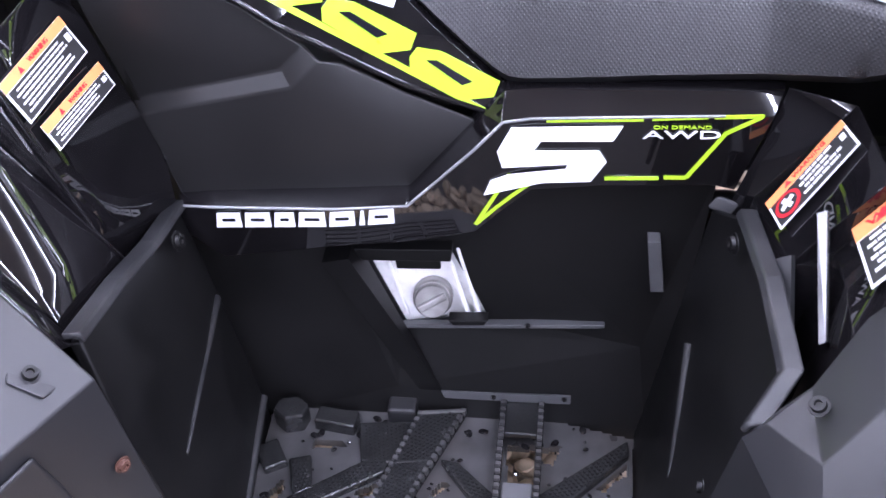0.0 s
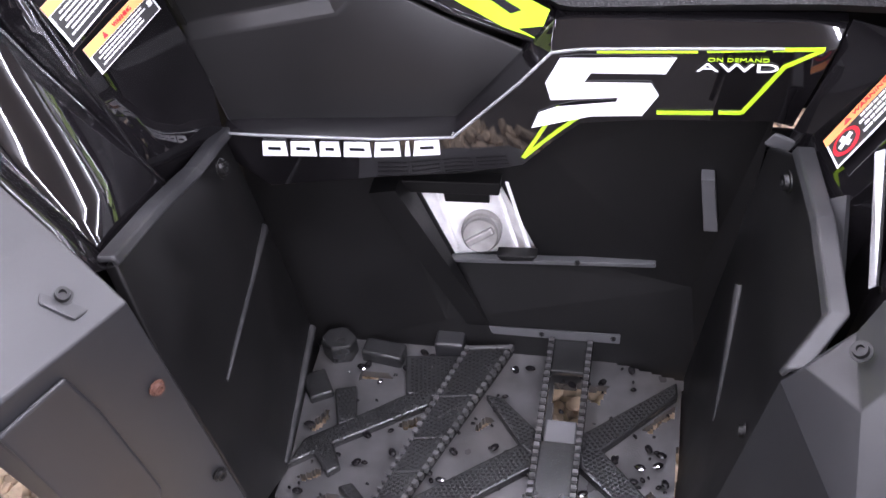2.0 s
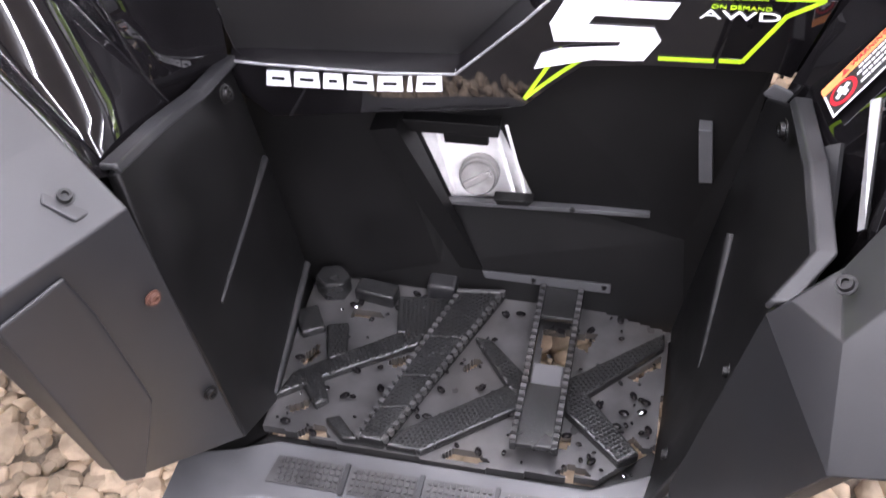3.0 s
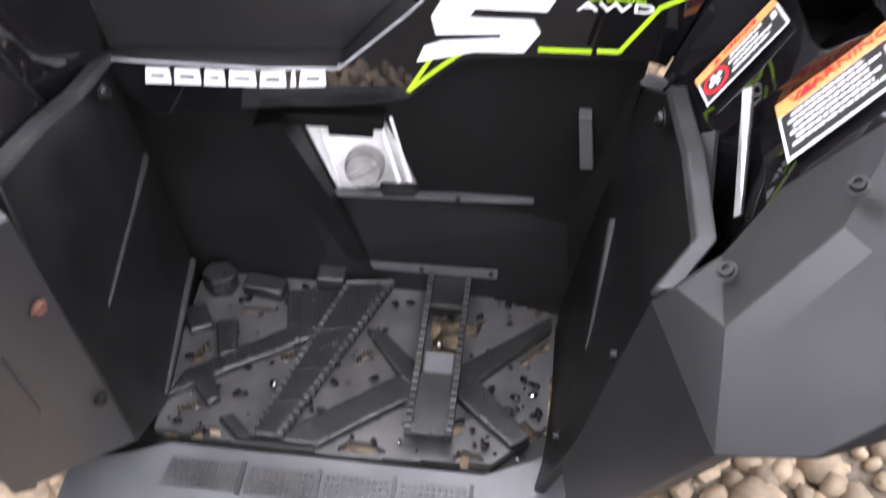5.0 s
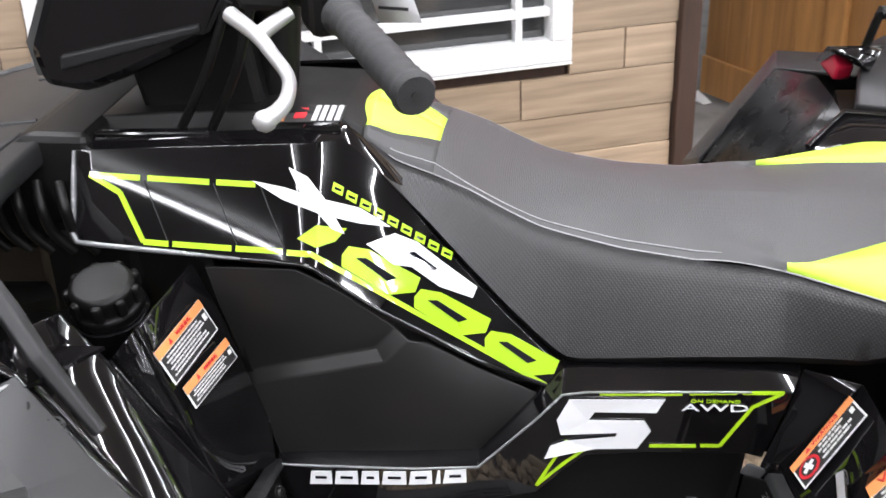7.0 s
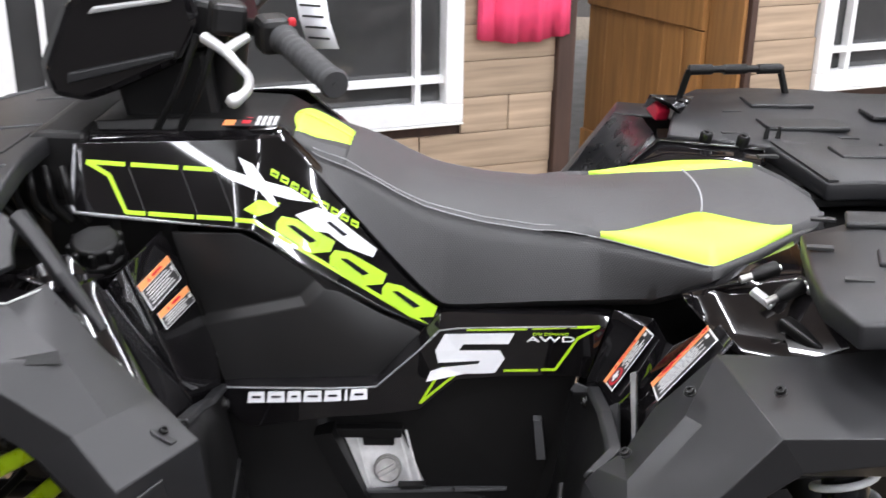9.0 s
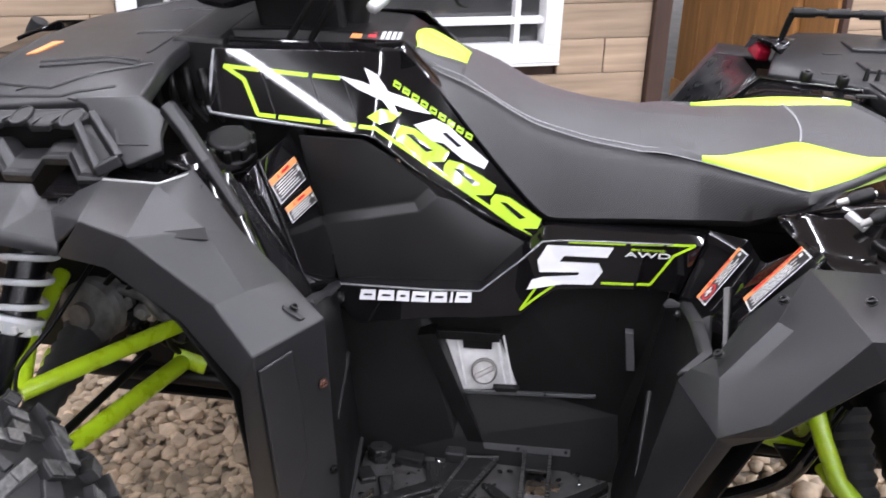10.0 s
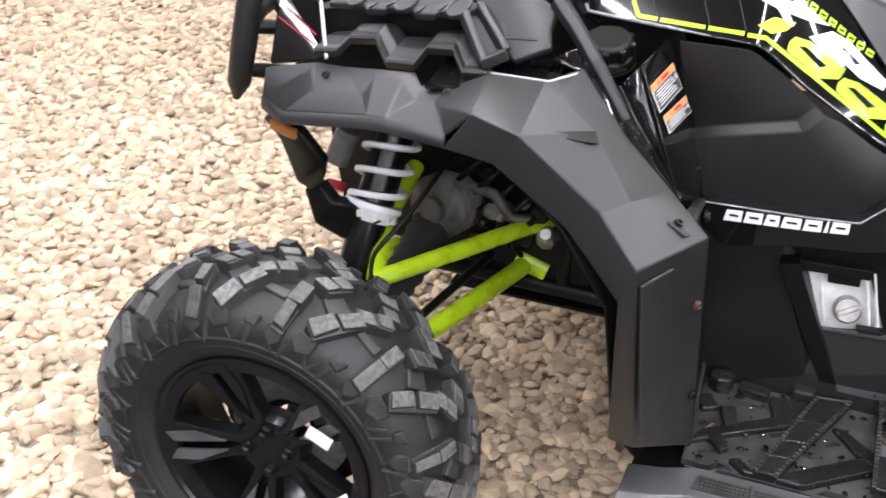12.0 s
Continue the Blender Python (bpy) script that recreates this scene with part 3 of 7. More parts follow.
def build_tank_graphics():
    p = tank_cover
    w = 0.0062
    for a, b in (((-0.437, 0.944), (-0.376, 0.942)), ((-0.367, 0.942), (-0.293, 0.940)), ((-0.285, 0.940), (-0.239, 0.939)),
                 ((-0.437, 0.944), (-0.400, 0.926)), ((-0.400, 0.926), (-0.371, 0.875)), ((-0.371, 0.875), (-0.341, 0.874)),
                 ((-0.336, 0.874), (-0.266, 0.872)), ((-0.261, 0.872), (-0.206, 0.871)), ((-0.201, 0.870), (-0.173, 0.869))):
        stripe("lime_stripe", a, b, w, tank_y, LIMEDECAL, p)
    stripe("lime_stripe", (-0.175, 0.870), (0.092, 0.691), 0.0055, tank_y, LIMEDECAL, p, 14)
    for x in (-0.371, -0.289, -0.234):
        stripe("fine_line", (x, 0.939), (x + 0.03, 0.874), 0.0012, tank_y, GREY, p, 4, 0.0008)
    # bold slashes and slanted blocks in place of the model name
    film("white_slash", [(-0.242, 0.943), (-0.204, 0.937), (-0.169, 0.927), (-0.12, 0.911), (-0.087, 0.889), (-0.12, 0.895), (-0.163, 0.909), (-0.207, 0.925)], tank_y, WHITE, p, 0.0030)
    film("white_slash", [(-0.2, 0.958), (-0.178, 0.949), (-0.16, 0.926), (-0.144, 0.898), (-0.137, 0.886), (-0.151, 0.893), (-0.167, 0.912), (-0.182, 0.926)], tank_y, WHITE, p, 0.0036)
    film("lime_block", [(-0.189, 0.885), (-0.168, 0.898), (-0.135, 0.891), (-0.147, 0.879), (-0.168, 0.875)], tank_y, LIMEDECAL, p, 0.0024)
    shape = [(-0.133, 0.872), (-0.11, 0.866), (-0.053, 0.830), (-0.059, 0.815), (-0.088, 0.815), (-0.14, 0.852), (-0.14, 0.864)]
    hole = [(-0.124, 0.859), (-0.114, 0.858), (-0.080, 0.833), (-0.090, 0.831)]
    for dx, dz in ((0, 0), (0.080, -0.0545), (0.160, -0.110)):
        slotted([(x + dx, z + dz) for x, z in shape], "dark_slot", tank_y, p, [(x + dx, z + dz) for x, z in hole], LIMEDECAL)
    film("white_block", [(-0.113, 0.873), (-0.082, 0.882), (-0.057, 0.871), (-0.025, 0.844), (0.011, 0.815), (0.006, 0.803), (-0.031, 0.819), (-0.063, 0.844), (-0.082, 0.848)], tank_y, WHITE, p, 0.0042)
    film("dark_slot", [(-0.066, 0.860), (-0.060, 0.861), (-0.034, 0.840), (-0.040, 0.838)], tank_y, DECALBLACK, p, 0.0050)
    for k in range(9):
        x, z = -0.150 + 0.0152 * k, 0.941 - 0.0098 * k
        film("lime_bar", [(x, z), (x + 0.0115, z - 0.0068), (x + 0.0095, z - 0.0155), (x - 0.002, z - 0.0085)], tank_y, LIMEDECAL, p, 0.0022)
        film("dark_slot", [(x + 0.002, z - 0.005), (x + 0.009, z - 0.0085), (x + 0.0082, z - 0.0105), (x + 0.001, z - 0.007)], tank_y, DECALBLACK, p, 0.0028)


build_tank_graphics()


def build_tank_top():
    rows = []
    for x, z in ((-0.45, 0.985), (-0.36, 0.992), (-0.25, 0.995), (-0.16, 0.992), (-0.128, 0.975)):
        rows.append([(x, y, z - 0.10 * abs(y) ** 2 / 0.02) if abs(y) > 0.1 else (x, y, z) for y in (-0.128, -0.085, 0, 0.085, 0.128)])
    part("tank_top", grid_bm(rows, (0, 0, 1)), MATTE, atv, smooth=30, thick=0.01, bevel=0.003)
    for x0, x1, y, z in ((-0.44, -0.30, -0.128, 0.978), (-0.19, -0.145, -0.126, 0.988)):
        part("top_trim", beam_bm((x0, y, z), (x1, y, z + 0.004), 0.014, 0.010), GLOSS, atv, bevel=0.003)
    plate = frame_of((-0.205, -0.105, 0.9905), (1, 0.05, 0), (0, 1, 0.05))
    lab = part("warning_label", box_bm((0.085, 0.05, 0.0012), plate @ Matrix.Translation((0.012, 0.02, 0))), INK, atv, "small orange and black warning label")
    part("label_block", box_bm((0.018, 0.048, 0.0014), plate @ Matrix.Translation((-0.022, 0.02, 0.0006))), ORANGE, lab)
    part("label_block", box_bm((0.014, 0.03, 0.0014), plate @ Matrix.Translation((0.004, 0.02, 0.0006))), REDINK, lab)
    for k in range(4):
        part("label_line", box_bm((0.006, 0.044, 0.0014), plate @ Matrix.Translation((0.022 + 0.009 * k, 0.02, 0.0006))), LABEL, lab)


build_tank_top()


def build_knee_panel():
    up, lo = -0.194, -0.207
    a = [(-0.304, -0.196, 0.843), (-0.195, -0.200, 0.846), (-0.140, up - 0.004, 0.815), (-0.083, up, 0.770), (-0.108, up, 0.742), (-0.182, up, 0.723), (-0.269, up, 0.702), (-0.294, up, 0.793)]
    b = [(-0.067, lo + 0.004, 0.758), (-0.097, lo, 0.729), (-0.176, lo, 0.711), (-0.263, lo, 0.691)]
    c = [(-0.045, -0.196, 0.752), (0.015, -0.190, 0.715), (0.088, -0.184, 0.678), (0.015, -0.209, 0.610), (-0.100, -0.215, 0.604), (-0.230, -0.222, 0.598), (-0.240, -0.214, 0.643)]
    verts = a + b + c
    faces = [(0, 1, 2, 3, 4, 5, 6, 7), (3, 8, 9, 4), (4, 9, 10, 5), (5, 10, 11, 6), (8, 12, 13, 9), (9, 13, 15), (13, 14, 15), (9, 15, 16, 10), (10, 16, 17, 11), (11, 17, 18)]
    bm = faces_bm(verts, faces, (0, -1, 0))
    part("knee_panel", bm, KNEE, atv, "satin black moulded side panel with a bent crease", smooth=16, thick=0.005, bevel=0.006)


build_knee_panel()


def build_side_trim():
    st = [(-0.232, (-0.224, 0.601), (-0.238, 0.597), (-0.236, 0.560)), (-0.19, (-0.226, 0.604), (-0.242, 0.600), (-0.240, 0.527)),
          (-0.06, (-0.226, 0.608), (-0.242, 0.604), (-0.239, 0.550)), (0.015, (-0.220, 0.612), (-0.236, 0.607), (-0.230, 0.553)),
          (0.082, (-0.190, 0.682), (-0.2145, 0.664), (-0.2145, 0.556)), (0.112, (-0.176, 0.713), (-0.205, 0.694), (-0.206, 0.582)),
          (0.14, (-0.175, 0.716), (-0.203, 0.698), (-0.202, 0.606)), (0.21, (-0.175, 0.720), (-0.203, 0.702), (-0.202, 0.615)),
          (0.326, (-0.180, 0.726), (-0.203, 0.708), (-0.203, 0.622))]
    rows = [[(x, t[0] + 0.02, t[1] + 0.002), (x, *t), (x, *o), (x, *b), (x, b[0] + 0.03, b[1] - 0.004)] for x, t, o, b in st]
    rows.append([(0.383, -0.165, 0.730), (0.381, -0.185, 0.728), (0.372, -0.205, 0.711), (0.346, -0.203, 0.617), (0.346, -0.173, 0.613)])
    trim = part("side_trim", grid_bm(rows, (0, -1, 0)), GLOSS, atv, "glossy black side trim with white and lime graphics", smooth=14, thick=0.004, bevel=0.0025)
    # white blocks in place of the maker's name
    for k, (x0, x1) in enumerate(((-0.190, -0.162), (-0.159, -0.130), (-0.127, -0.104), (-0.101, -0.071), (-0.068, -0.040), (-0.036, -0.030), (-0.027, 0.001))):
        def z_at(x):
            return 0.574 + (x + 0.19) * 0.060
        outline = [(x0, z_at(x0)), (x1, z_at(x1)), (x1, z_at(x1) + 0.0195), (x0 + 0.003, z_at(x0) + 0.0195)]
        film("white_block", outline, trim_y, WHITE, trim)
        if k != 5:
            m = (x0 + x1) / 2
            film("dark_slot", [(x0 + 0.008, z_at(m) + 0.0085), (x1 - 0.006, z_at(m) + 0.009), (x1 - 0.006, z_at(m) + 0.0125), (x0 + 0.008, z_at(m) + 0.012)], trim_y, DECALBLACK, trim, 0.0024)
    film("white_zigzag", [(0.12, 0.689), (0.23, 0.694), (0.221, 0.675), (0.15, 0.672), (0.143, 0.660), (0.208, 0.663), (0.216, 0.649), (0.201, 0.623), (0.151, 0.619),
                          (0.092, 0.607), (0.099, 0.625), (0.117, 0.630), (0.175, 0.638), (0.177, 0.644), (0.111, 0.639), (0.106, 0.661)], trim_y, WHITE, trim, 0.0026)
    for a, b in (((0.155, 0.697), (0.249, 0.702)), ((0.257, 0.703), (0.310, 0.707)), ((0.316, 0.707), (0.362, 0.710)), ((0.360, 0.709), (0.328, 0.688)),
                 ((0.329, 0.689), (0.296, 0.632)), ((0.296, 0.632), (0.274, 0.631)), ((0.269, 0.630), (0.215, 0.627)), ((0.119, 0.630), (0.083, 0.568)), ((0.083, 0.568), (0.138, 0.616))):
        stripe("lime_stripe", a, b, 0.0042, trim_y, LIMEDECAL, trim, 3)
    face = frame_of((0.283, trim_y(0.28, 0.68) - 0.002, 0.685), (1, 0, 0.035), (0, 0, 1))
    lettering("AWD", 0.0135, WHITE, trim, face @ Matrix.Translation((0.004, 0, 0)), squeeze=2.3)
    lettering("ON DEMAND", 0.0058, LIMEDECAL, trim, face @ Matrix.Translation((0.004, 0.0092, 0)), squeeze=1.6)
    # thin light strip in place of the trim edge's highlight
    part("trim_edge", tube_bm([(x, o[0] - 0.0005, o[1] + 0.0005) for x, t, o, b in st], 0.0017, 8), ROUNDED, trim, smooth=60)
    return trim


side_trim = build_side_trim()


# seat: bottom edge, lower seam, upper seam and middle of the top, station by station
SEAT = [(-0.152, -0.095, 0.952, -0.082, 0.962, -0.05, 0.976, 0.978), (-0.125, -0.132, 0.955, -0.094, 0.966, -0.065, 0.984, 0.986),
        (-0.090, -0.153, 0.928, -0.106, 0.944, -0.072, 0.968, 0.969), (-0.045, -0.160, 0.882, -0.111, 0.930, -0.078, 0.950, 0.944),
        (0.000, -0.164, 0.830, -0.115, 0.912, -0.082, 0.924, 0.913), (0.040, -0.166, 0.785, -0.118, 0.890, -0.085, 0.903, 0.894),
        (0.080, -0.169, 0.744, -0.121, 0.871, -0.087, 0.887, 0.887), (0.115, -0.173, 0.714, -0.123, 0.862, -0.090, 0.881, 0.881),
        (0.174, -0.178, 0.720, -0.129, 0.850, -0.095, 0.874, 0.873), (0.260, -0.184, 0.730, -0.138, 0.842, -0.105, 0.864, 0.867),
        (0.358, -0.192, 0.740, -0.152, 0.838, -0.149, 0.840, 0.868), (0.440, -0.222, 0.758, -0.205, 0.838, -0.126, 0.856, 0.864),
        (0.515, -0.258, 0.802, -0.254, 0.837, -0.100, 0.869, 0.870), (0.580, -0.226, 0.814, -0.218, 0.850, -0.130, 0.866, 0.870),
        (0.647, -0.170, 0.830, -0.164, 0.861, -0.152, 0.864, 0.867), (0.700, -0.110, 0.835, -0.104, 0.850, -0.08, 0.856, 0.858),
        (0.725, -0.050, 0.835, -0.046, 0.842, -0.03, 0.846, 0.847)]


def seat_section(x):
    xs = [s[0] for s in SEAT]
    return [lerp(x, xs, [s[k] for s in SEAT]) for k in range(1, 8)]


def build_seat():
    seat = empty("seat", atv, "long grey vinyl seat with lime corner panels and pale seams")
    xs = [SEAT[0][0] + (SEAT[-1][0] - SEAT[0][0]) * k / 96 for k in range(97)]
    xs = sorted(set([round(x, 4) for x in xs] + [s[0] for s in SEAT]))
    kernel = [(-0.012, 0.25), (0, 0.5), (0.012, 0.25)]

    def soft(x):
        return [sum(w * seat_section(x + d)[k] for d, w in kernel) for k in range(7)]

    def ring(x, side):
        yb, zb, yc, zc, yu, zu, zt = soft(x)
        k = min(1.0, max(0.0, (0.36 - x) / 0.10))
        yu2 = lerp(x, [-0.152, -0.10, -0.045, 0.0], [0.80, 0.66, 0.34, 0.66]) * yc
        yu, zu = yu + k * (yu2 - yu), zu + k * (zc + (zt - zc) * 0.60 - zu)
        mid = Vector((x, yb, zb)).lerp(Vector((x, yc, zc)), 0.5)
        bulge = -0.008

        def arc(y):
            """Crown of the top between the seam and the middle."""
            t = abs(y / yc)
            plain = zc + (zt - zc) * (1 - t ** 1.9)
            t2 = min(1.0, abs(y) / max(1e-4, abs(yu)))
            edged = zu + (zt - zu) * (1 - t2 ** 1.7)
            return k * plain + (1 - k) * edged

        def slope(t):
            return Vector((x, yc + (yu - yc) * t, k * arc(yc + (yu - yc) * t) + (1 - k) * (zc + (zu - zc) * t + 0.009 * math.sin(math.pi * t))))

        pts = {"side": [Vector((x, yb + 0.012, zb - 0.004)), Vector((x, yb - 0.002, zb + 0.012)), mid + Vector((0, bulge, 0)), mid.lerp(Vector((x, yc, zc)), 0.6) + Vector((0, bulge * 0.6, 0)), Vector((x, yc, zc))],
               "band": [slope(t) for t in (0, 0.33, 0.67, 1)],
               "top": [Vector((x, yu * t, k * arc(yu * t) + (1 - k) * arc(yu * t))) for t in (1, 0.75, 0.5, 0.25, 0)]}
        pts["whole"] = pts["band"] + pts["top"][1:]
        return {key: [Vector((p.x, p.y * side, p.z)) for p in v] for key, v in pts.items()}

    def strip(name, key, x0, x1, side, material, label=""):
        use = [x for x in xs if x0 - 1e-6 <= x <= x1 + 1e-6]
        bm = grid_bm([ring(x, side)[key] for x in use], (0, -side, 0.6))
        return part(name, bm, material, seat, label, smooth=50, thick=0.006)

    for s in (1, -1):
        strip("seat_side", "side", -0.152, 0.725, s, SEATSIDE, "dark grained vinyl")
        strip("seat_band", "band", -0.152, -0.045, s, SEATTOP)
        strip("corner_panel", "band", 0.358, 0.647, s, LIMEVINYL, "lime green vinyl")
        strip("nose_panel", "top", -0.152, -0.045, s, LIMEVINYL, "lime green vinyl")
        use = [x for x in xs if x >= -0.045 - 1e-6]
        rows = [ring(x, s)["whole"] for x in use]
        n = len(rows[0])
        faces = [(i * n + j, i * n + j + 1, (i + 1) * n + j + 1, (i + 1) * n + j) for i in range(len(rows) - 1) for j in range(n - 1)
                 if not (j < 3 and 0.358 < (use[i] + use[i + 1]) / 2 < 0.647)]
        part("seat_top", faces_bm([p for r in rows for p in r], faces, (0, 0, 1)), SEATTOP, seat, smooth=50)
        for lift in (0.0, 0.012):
            line = []
            for x in [x for x in xs if -0.10 <= x <= 0.358]:
                p = ring(x, s)["band"]
                line.append(p[0].lerp(p[-1], lift / 0.04) + (Vector((0, -0.0012, 0.0008)) if s > 0 else Vector((0, 0.0005, -0.0008))))
            part("seam", tube_bm(line, 0.0009, 5), THREAD, seat)
        line = [ring(x, s)["band"][0] + Vector((0, -0.001 * s, 0.0005)) for x in xs if 0.358 <= x <= 0.52]
        part("seam", tube_bm(line, 0.001, 5), THREAD, seat)
    cross = [Vector((0.517 + 0.012 * (1 - (y / 0.106) ** 2), y, 0.8690 + 0.0025 * (1 - (abs(y) / 0.106) ** 1.6))) for y in np.linspace(-0.106, 0.106, 15)]
    part("seam", tube_bm(cross, 0.0018, 5), THREAD, seat)
    base = bmesh.new()
    box_bm((0.62, 0.26, 0.05), Matrix.Translation((0.38, 0, 0.735)), base)
    part("seat_base", base, MATTE, seat, bevel=0.006)


build_seat()


def build_core():
    """Frame, engine and inner shrouds, seen dark between the panels."""
    for size, at in (((0.62, 0.26, 0.40), (0.02, 0, 0.48)), ((0.34, 0.24, 0.16), (-0.30, 0, 0.86)), ((0.34, 0.24, 0.14), (0.50, 0, 0.68)), ((0.26, 0.30, 0.30), (-0.36, 0, 0.66))):
        part("engine_block", box_bm(size, Matrix.Translation(at)), MATTE, atv, bevel=0.02)
    part("side_shroud", faces_bm([(-0.46, -0.17, 0.86), (-0.30, -0.185, 0.86), (-0.25, -0.2, 0.66), (-0.22, -0.2, 0.56), (-0.42, -0.16, 0.56)], [(0, 1, 2, 3, 4)], (0, -1, 0)), MATTE, atv, thick=0.006)
    for s in (1, -1):
        for a, b, r in (((-0.82, 0.15 * s, 0.33), (0.95, 0.15 * s, 0.30), 0.017), ((-0.80, 0.12 * s, 0.55), (-0.40, 0.13 * s, 0.60), 0.014), ((-0.80, 0.12 * s, 0.55), (-0.74, 0.15 * s, 0.33), 0.014),
                        ((0.55, 0.13 * s, 0.60), (0.92, 0.14 * s, 0.56), 0.014), ((-0.47, 0.15 * s, 0.32), (-0.45, 0.13 * s, 0.60), 0.014), ((0.92, 0.14 * s, 0.56), (0.95, 0.15 * s, 0.30), 0.014)):
            part("frame_tube", tube_bm([a, b], r, 12), MATTE, atv, smooth=60)
    part("front_gearcase", lathe_bm([(0.03, -0.11), (0.055, -0.10), (0.075, -0.05), (0.08, 0.02), (0.055, 0.08), (0.03, 0.10)], 20, m=pose(-0.66, -0.02, 0.42, 90, 0, 0)), STEEL, atv, smooth=40)
    part("rear_gearcase", lathe_bm([(0.03, -0.11), (0.06, -0.10), (0.08, -0.05), (0.08, 0.02), (0.06, 0.08), (0.03, 0.10)], 20, m=pose(0.76, -0.02, 0.42, 90, 0, 0)), STEEL, atv, smooth=40)
    part("skid_plate", box_bm((1.5, 0.30, 0.006), Matrix.Translation((0.06, 0, 0.285))), MATTE, atv)


build_core()


# ---- footwell ----
def inner_y(z):
    return lerp(z, [0.22, 0.29, 0.38, 0.53, 0.62], [-0.228, -0.207, -0.180, -0.170, -0.167])


def build_inner_wall():
    outer = [(-0.258, 0.60), (0.335, 0.62), (0.285, 0.225), (-0.222, 0.225)]
    hole = [(-0.049, 0.477), (0.050, 0.480), (0.089, 0.388), (-0.008, 0.373)]
    mid = [(-0.10, 0.53), (0.10, 0.54), (0.27, 0.36), (-0.02, 0.29)]
    verts = [(x, inner_y(z), z) for x, z in outer + mid] + [(x, inner_y(z) + 0.006, z) for x, z in hole]
    faces = [(a, (a + 1) % 4, 4 + (a + 1) % 4, 4 + a) for a in range(4)] + [(4 + a, 4 + (a + 1) % 4, 8 + (a + 1) % 4, 8 + a) for a in range(4)]
    wall = part("inner_panel", faces_bm(verts, faces, (0, -1, 0)), MATTE, atv, "matte black inner footwell panel with an inspection opening", thick=0.006, bevel=0.002)

    def rib(pts, front, name="rib", drop=0.0):
        """A raised strip whose face stands at y = front."""
        bm = bmesh.new()
        a = [bm.verts.new((x, inner_y(z) + 0.003, z + drop)) for x, z in pts]
        b = [bm.verts.new((x, front , z)) for x, z in pts]
        fs = [bm.faces.new(a), bm.faces.new(b)]
        for i in range(len(a)):
            k = (i + 1) % len(a)
            fs.append(bm.faces.new((a[i], a[k], b[k], b[i])))
        bmesh.ops.recalc_face_normals(bm, faces=fs)
        # ledge and stop get the lighter grey that carries the lamp gleam
        part(name, bm, LEDGE if name in ("ledge", "stop") else MATTE, wall, bevel=0.0012)

    rib([(-0.093, 0.495), (-0.062, 0.502), (0.038, 0.280), (0.010, 0.278)], -0.208)
    rib([(-0.064, 0.497), (0.052, 0.502), (0.050, 0.484), (-0.052, 0.480)], -0.186)
    rib([(-0.012, 0.3815), (0.227, 0.3985), (0.227, 0.392), (-0.012, 0.3755)], -0.190, "ledge", -0.004)
    rib([(0.033, 0.290), (0.192, 0.294), (0.192, 0.278), (0.038, 0.275)], -0.211, "ledge", -0.006)
    rib([(0.266, 0.530), (0.280, 0.530), (0.290, 0.456), (0.275, 0.455)], -0.190, "stop")
    rib([(0.044, 0.394), (0.092, 0.397), (0.086, 0.389), (0.050, 0.386)], -0.192, "clip")
    rib([(-0.016, 0.480), (0.037, 0.482), (0.037, 0.464), (-0.014, 0.462)], -0.178, "clip")
    for x, z, y in ((0.138, 0.391, -0.190), (0.098, 0.284, -0.211), (0.184, 0.287, -0.211)):
        bolt(wall, (x, y, z), (0, -1, 0.3), 0.0025, MATTE, 0.003)
    bolt(wall, (-0.13, inner_y(0.34) - 0.001, 0.34), (0, -1, 0), 0.004, MATTE, 0.003)
    # cast cover with the filler plug behind the opening
    rows = [[(x, -0.158 - 0.006 * math.sin((x + 0.06) * 40) - 0.020 * (0.5 - z) * 2, z) for x in np.linspace(-0.08, 0.12, 24)] for z in np.linspace(0.35, 0.52, 8)]
    case = part("engine_cover", grid_bm(rows, (0, -1, 0)), CAST, atv, "bright cast aluminium engine cover", smooth=60, thick=0.004)
    for x in (-0.022, 0.052, 0.066):
        part("casting_rib", beam_bm((x - 0.01, -0.166, 0.49), (x + 0.016, -0.172, 0.38), 0.005, 0.005, (0, 1, 0)), CAST, case, bevel=0.002)
    m = Matrix.Translation((0.026, -0.178, 0.419)) @ Vector((0.05, -1, 0.42)).to_track_quat("Z", "Y").to_matrix().to_4x4()
    plug = part("filler_plug", lathe_bm([(0.0235, -0.010), (0.0235, 0.004), (0.0220, 0.006), (0.0210, 0.006), (0.0210, 0.014), (0.0195, 0.016), (0.006, 0.016)], 28, m=m), STEEL, case, "grey filler plug with a grip bar", smooth=35)
    part("grip_bar", box_bm((0.036, 0.009, 0.008), m @ Matrix.Translation((0, 0, 0.018)) @ pose(0, 0, 0, 0, 0, 30)), STEEL, plug, bevel=0.002)


build_inner_wall()


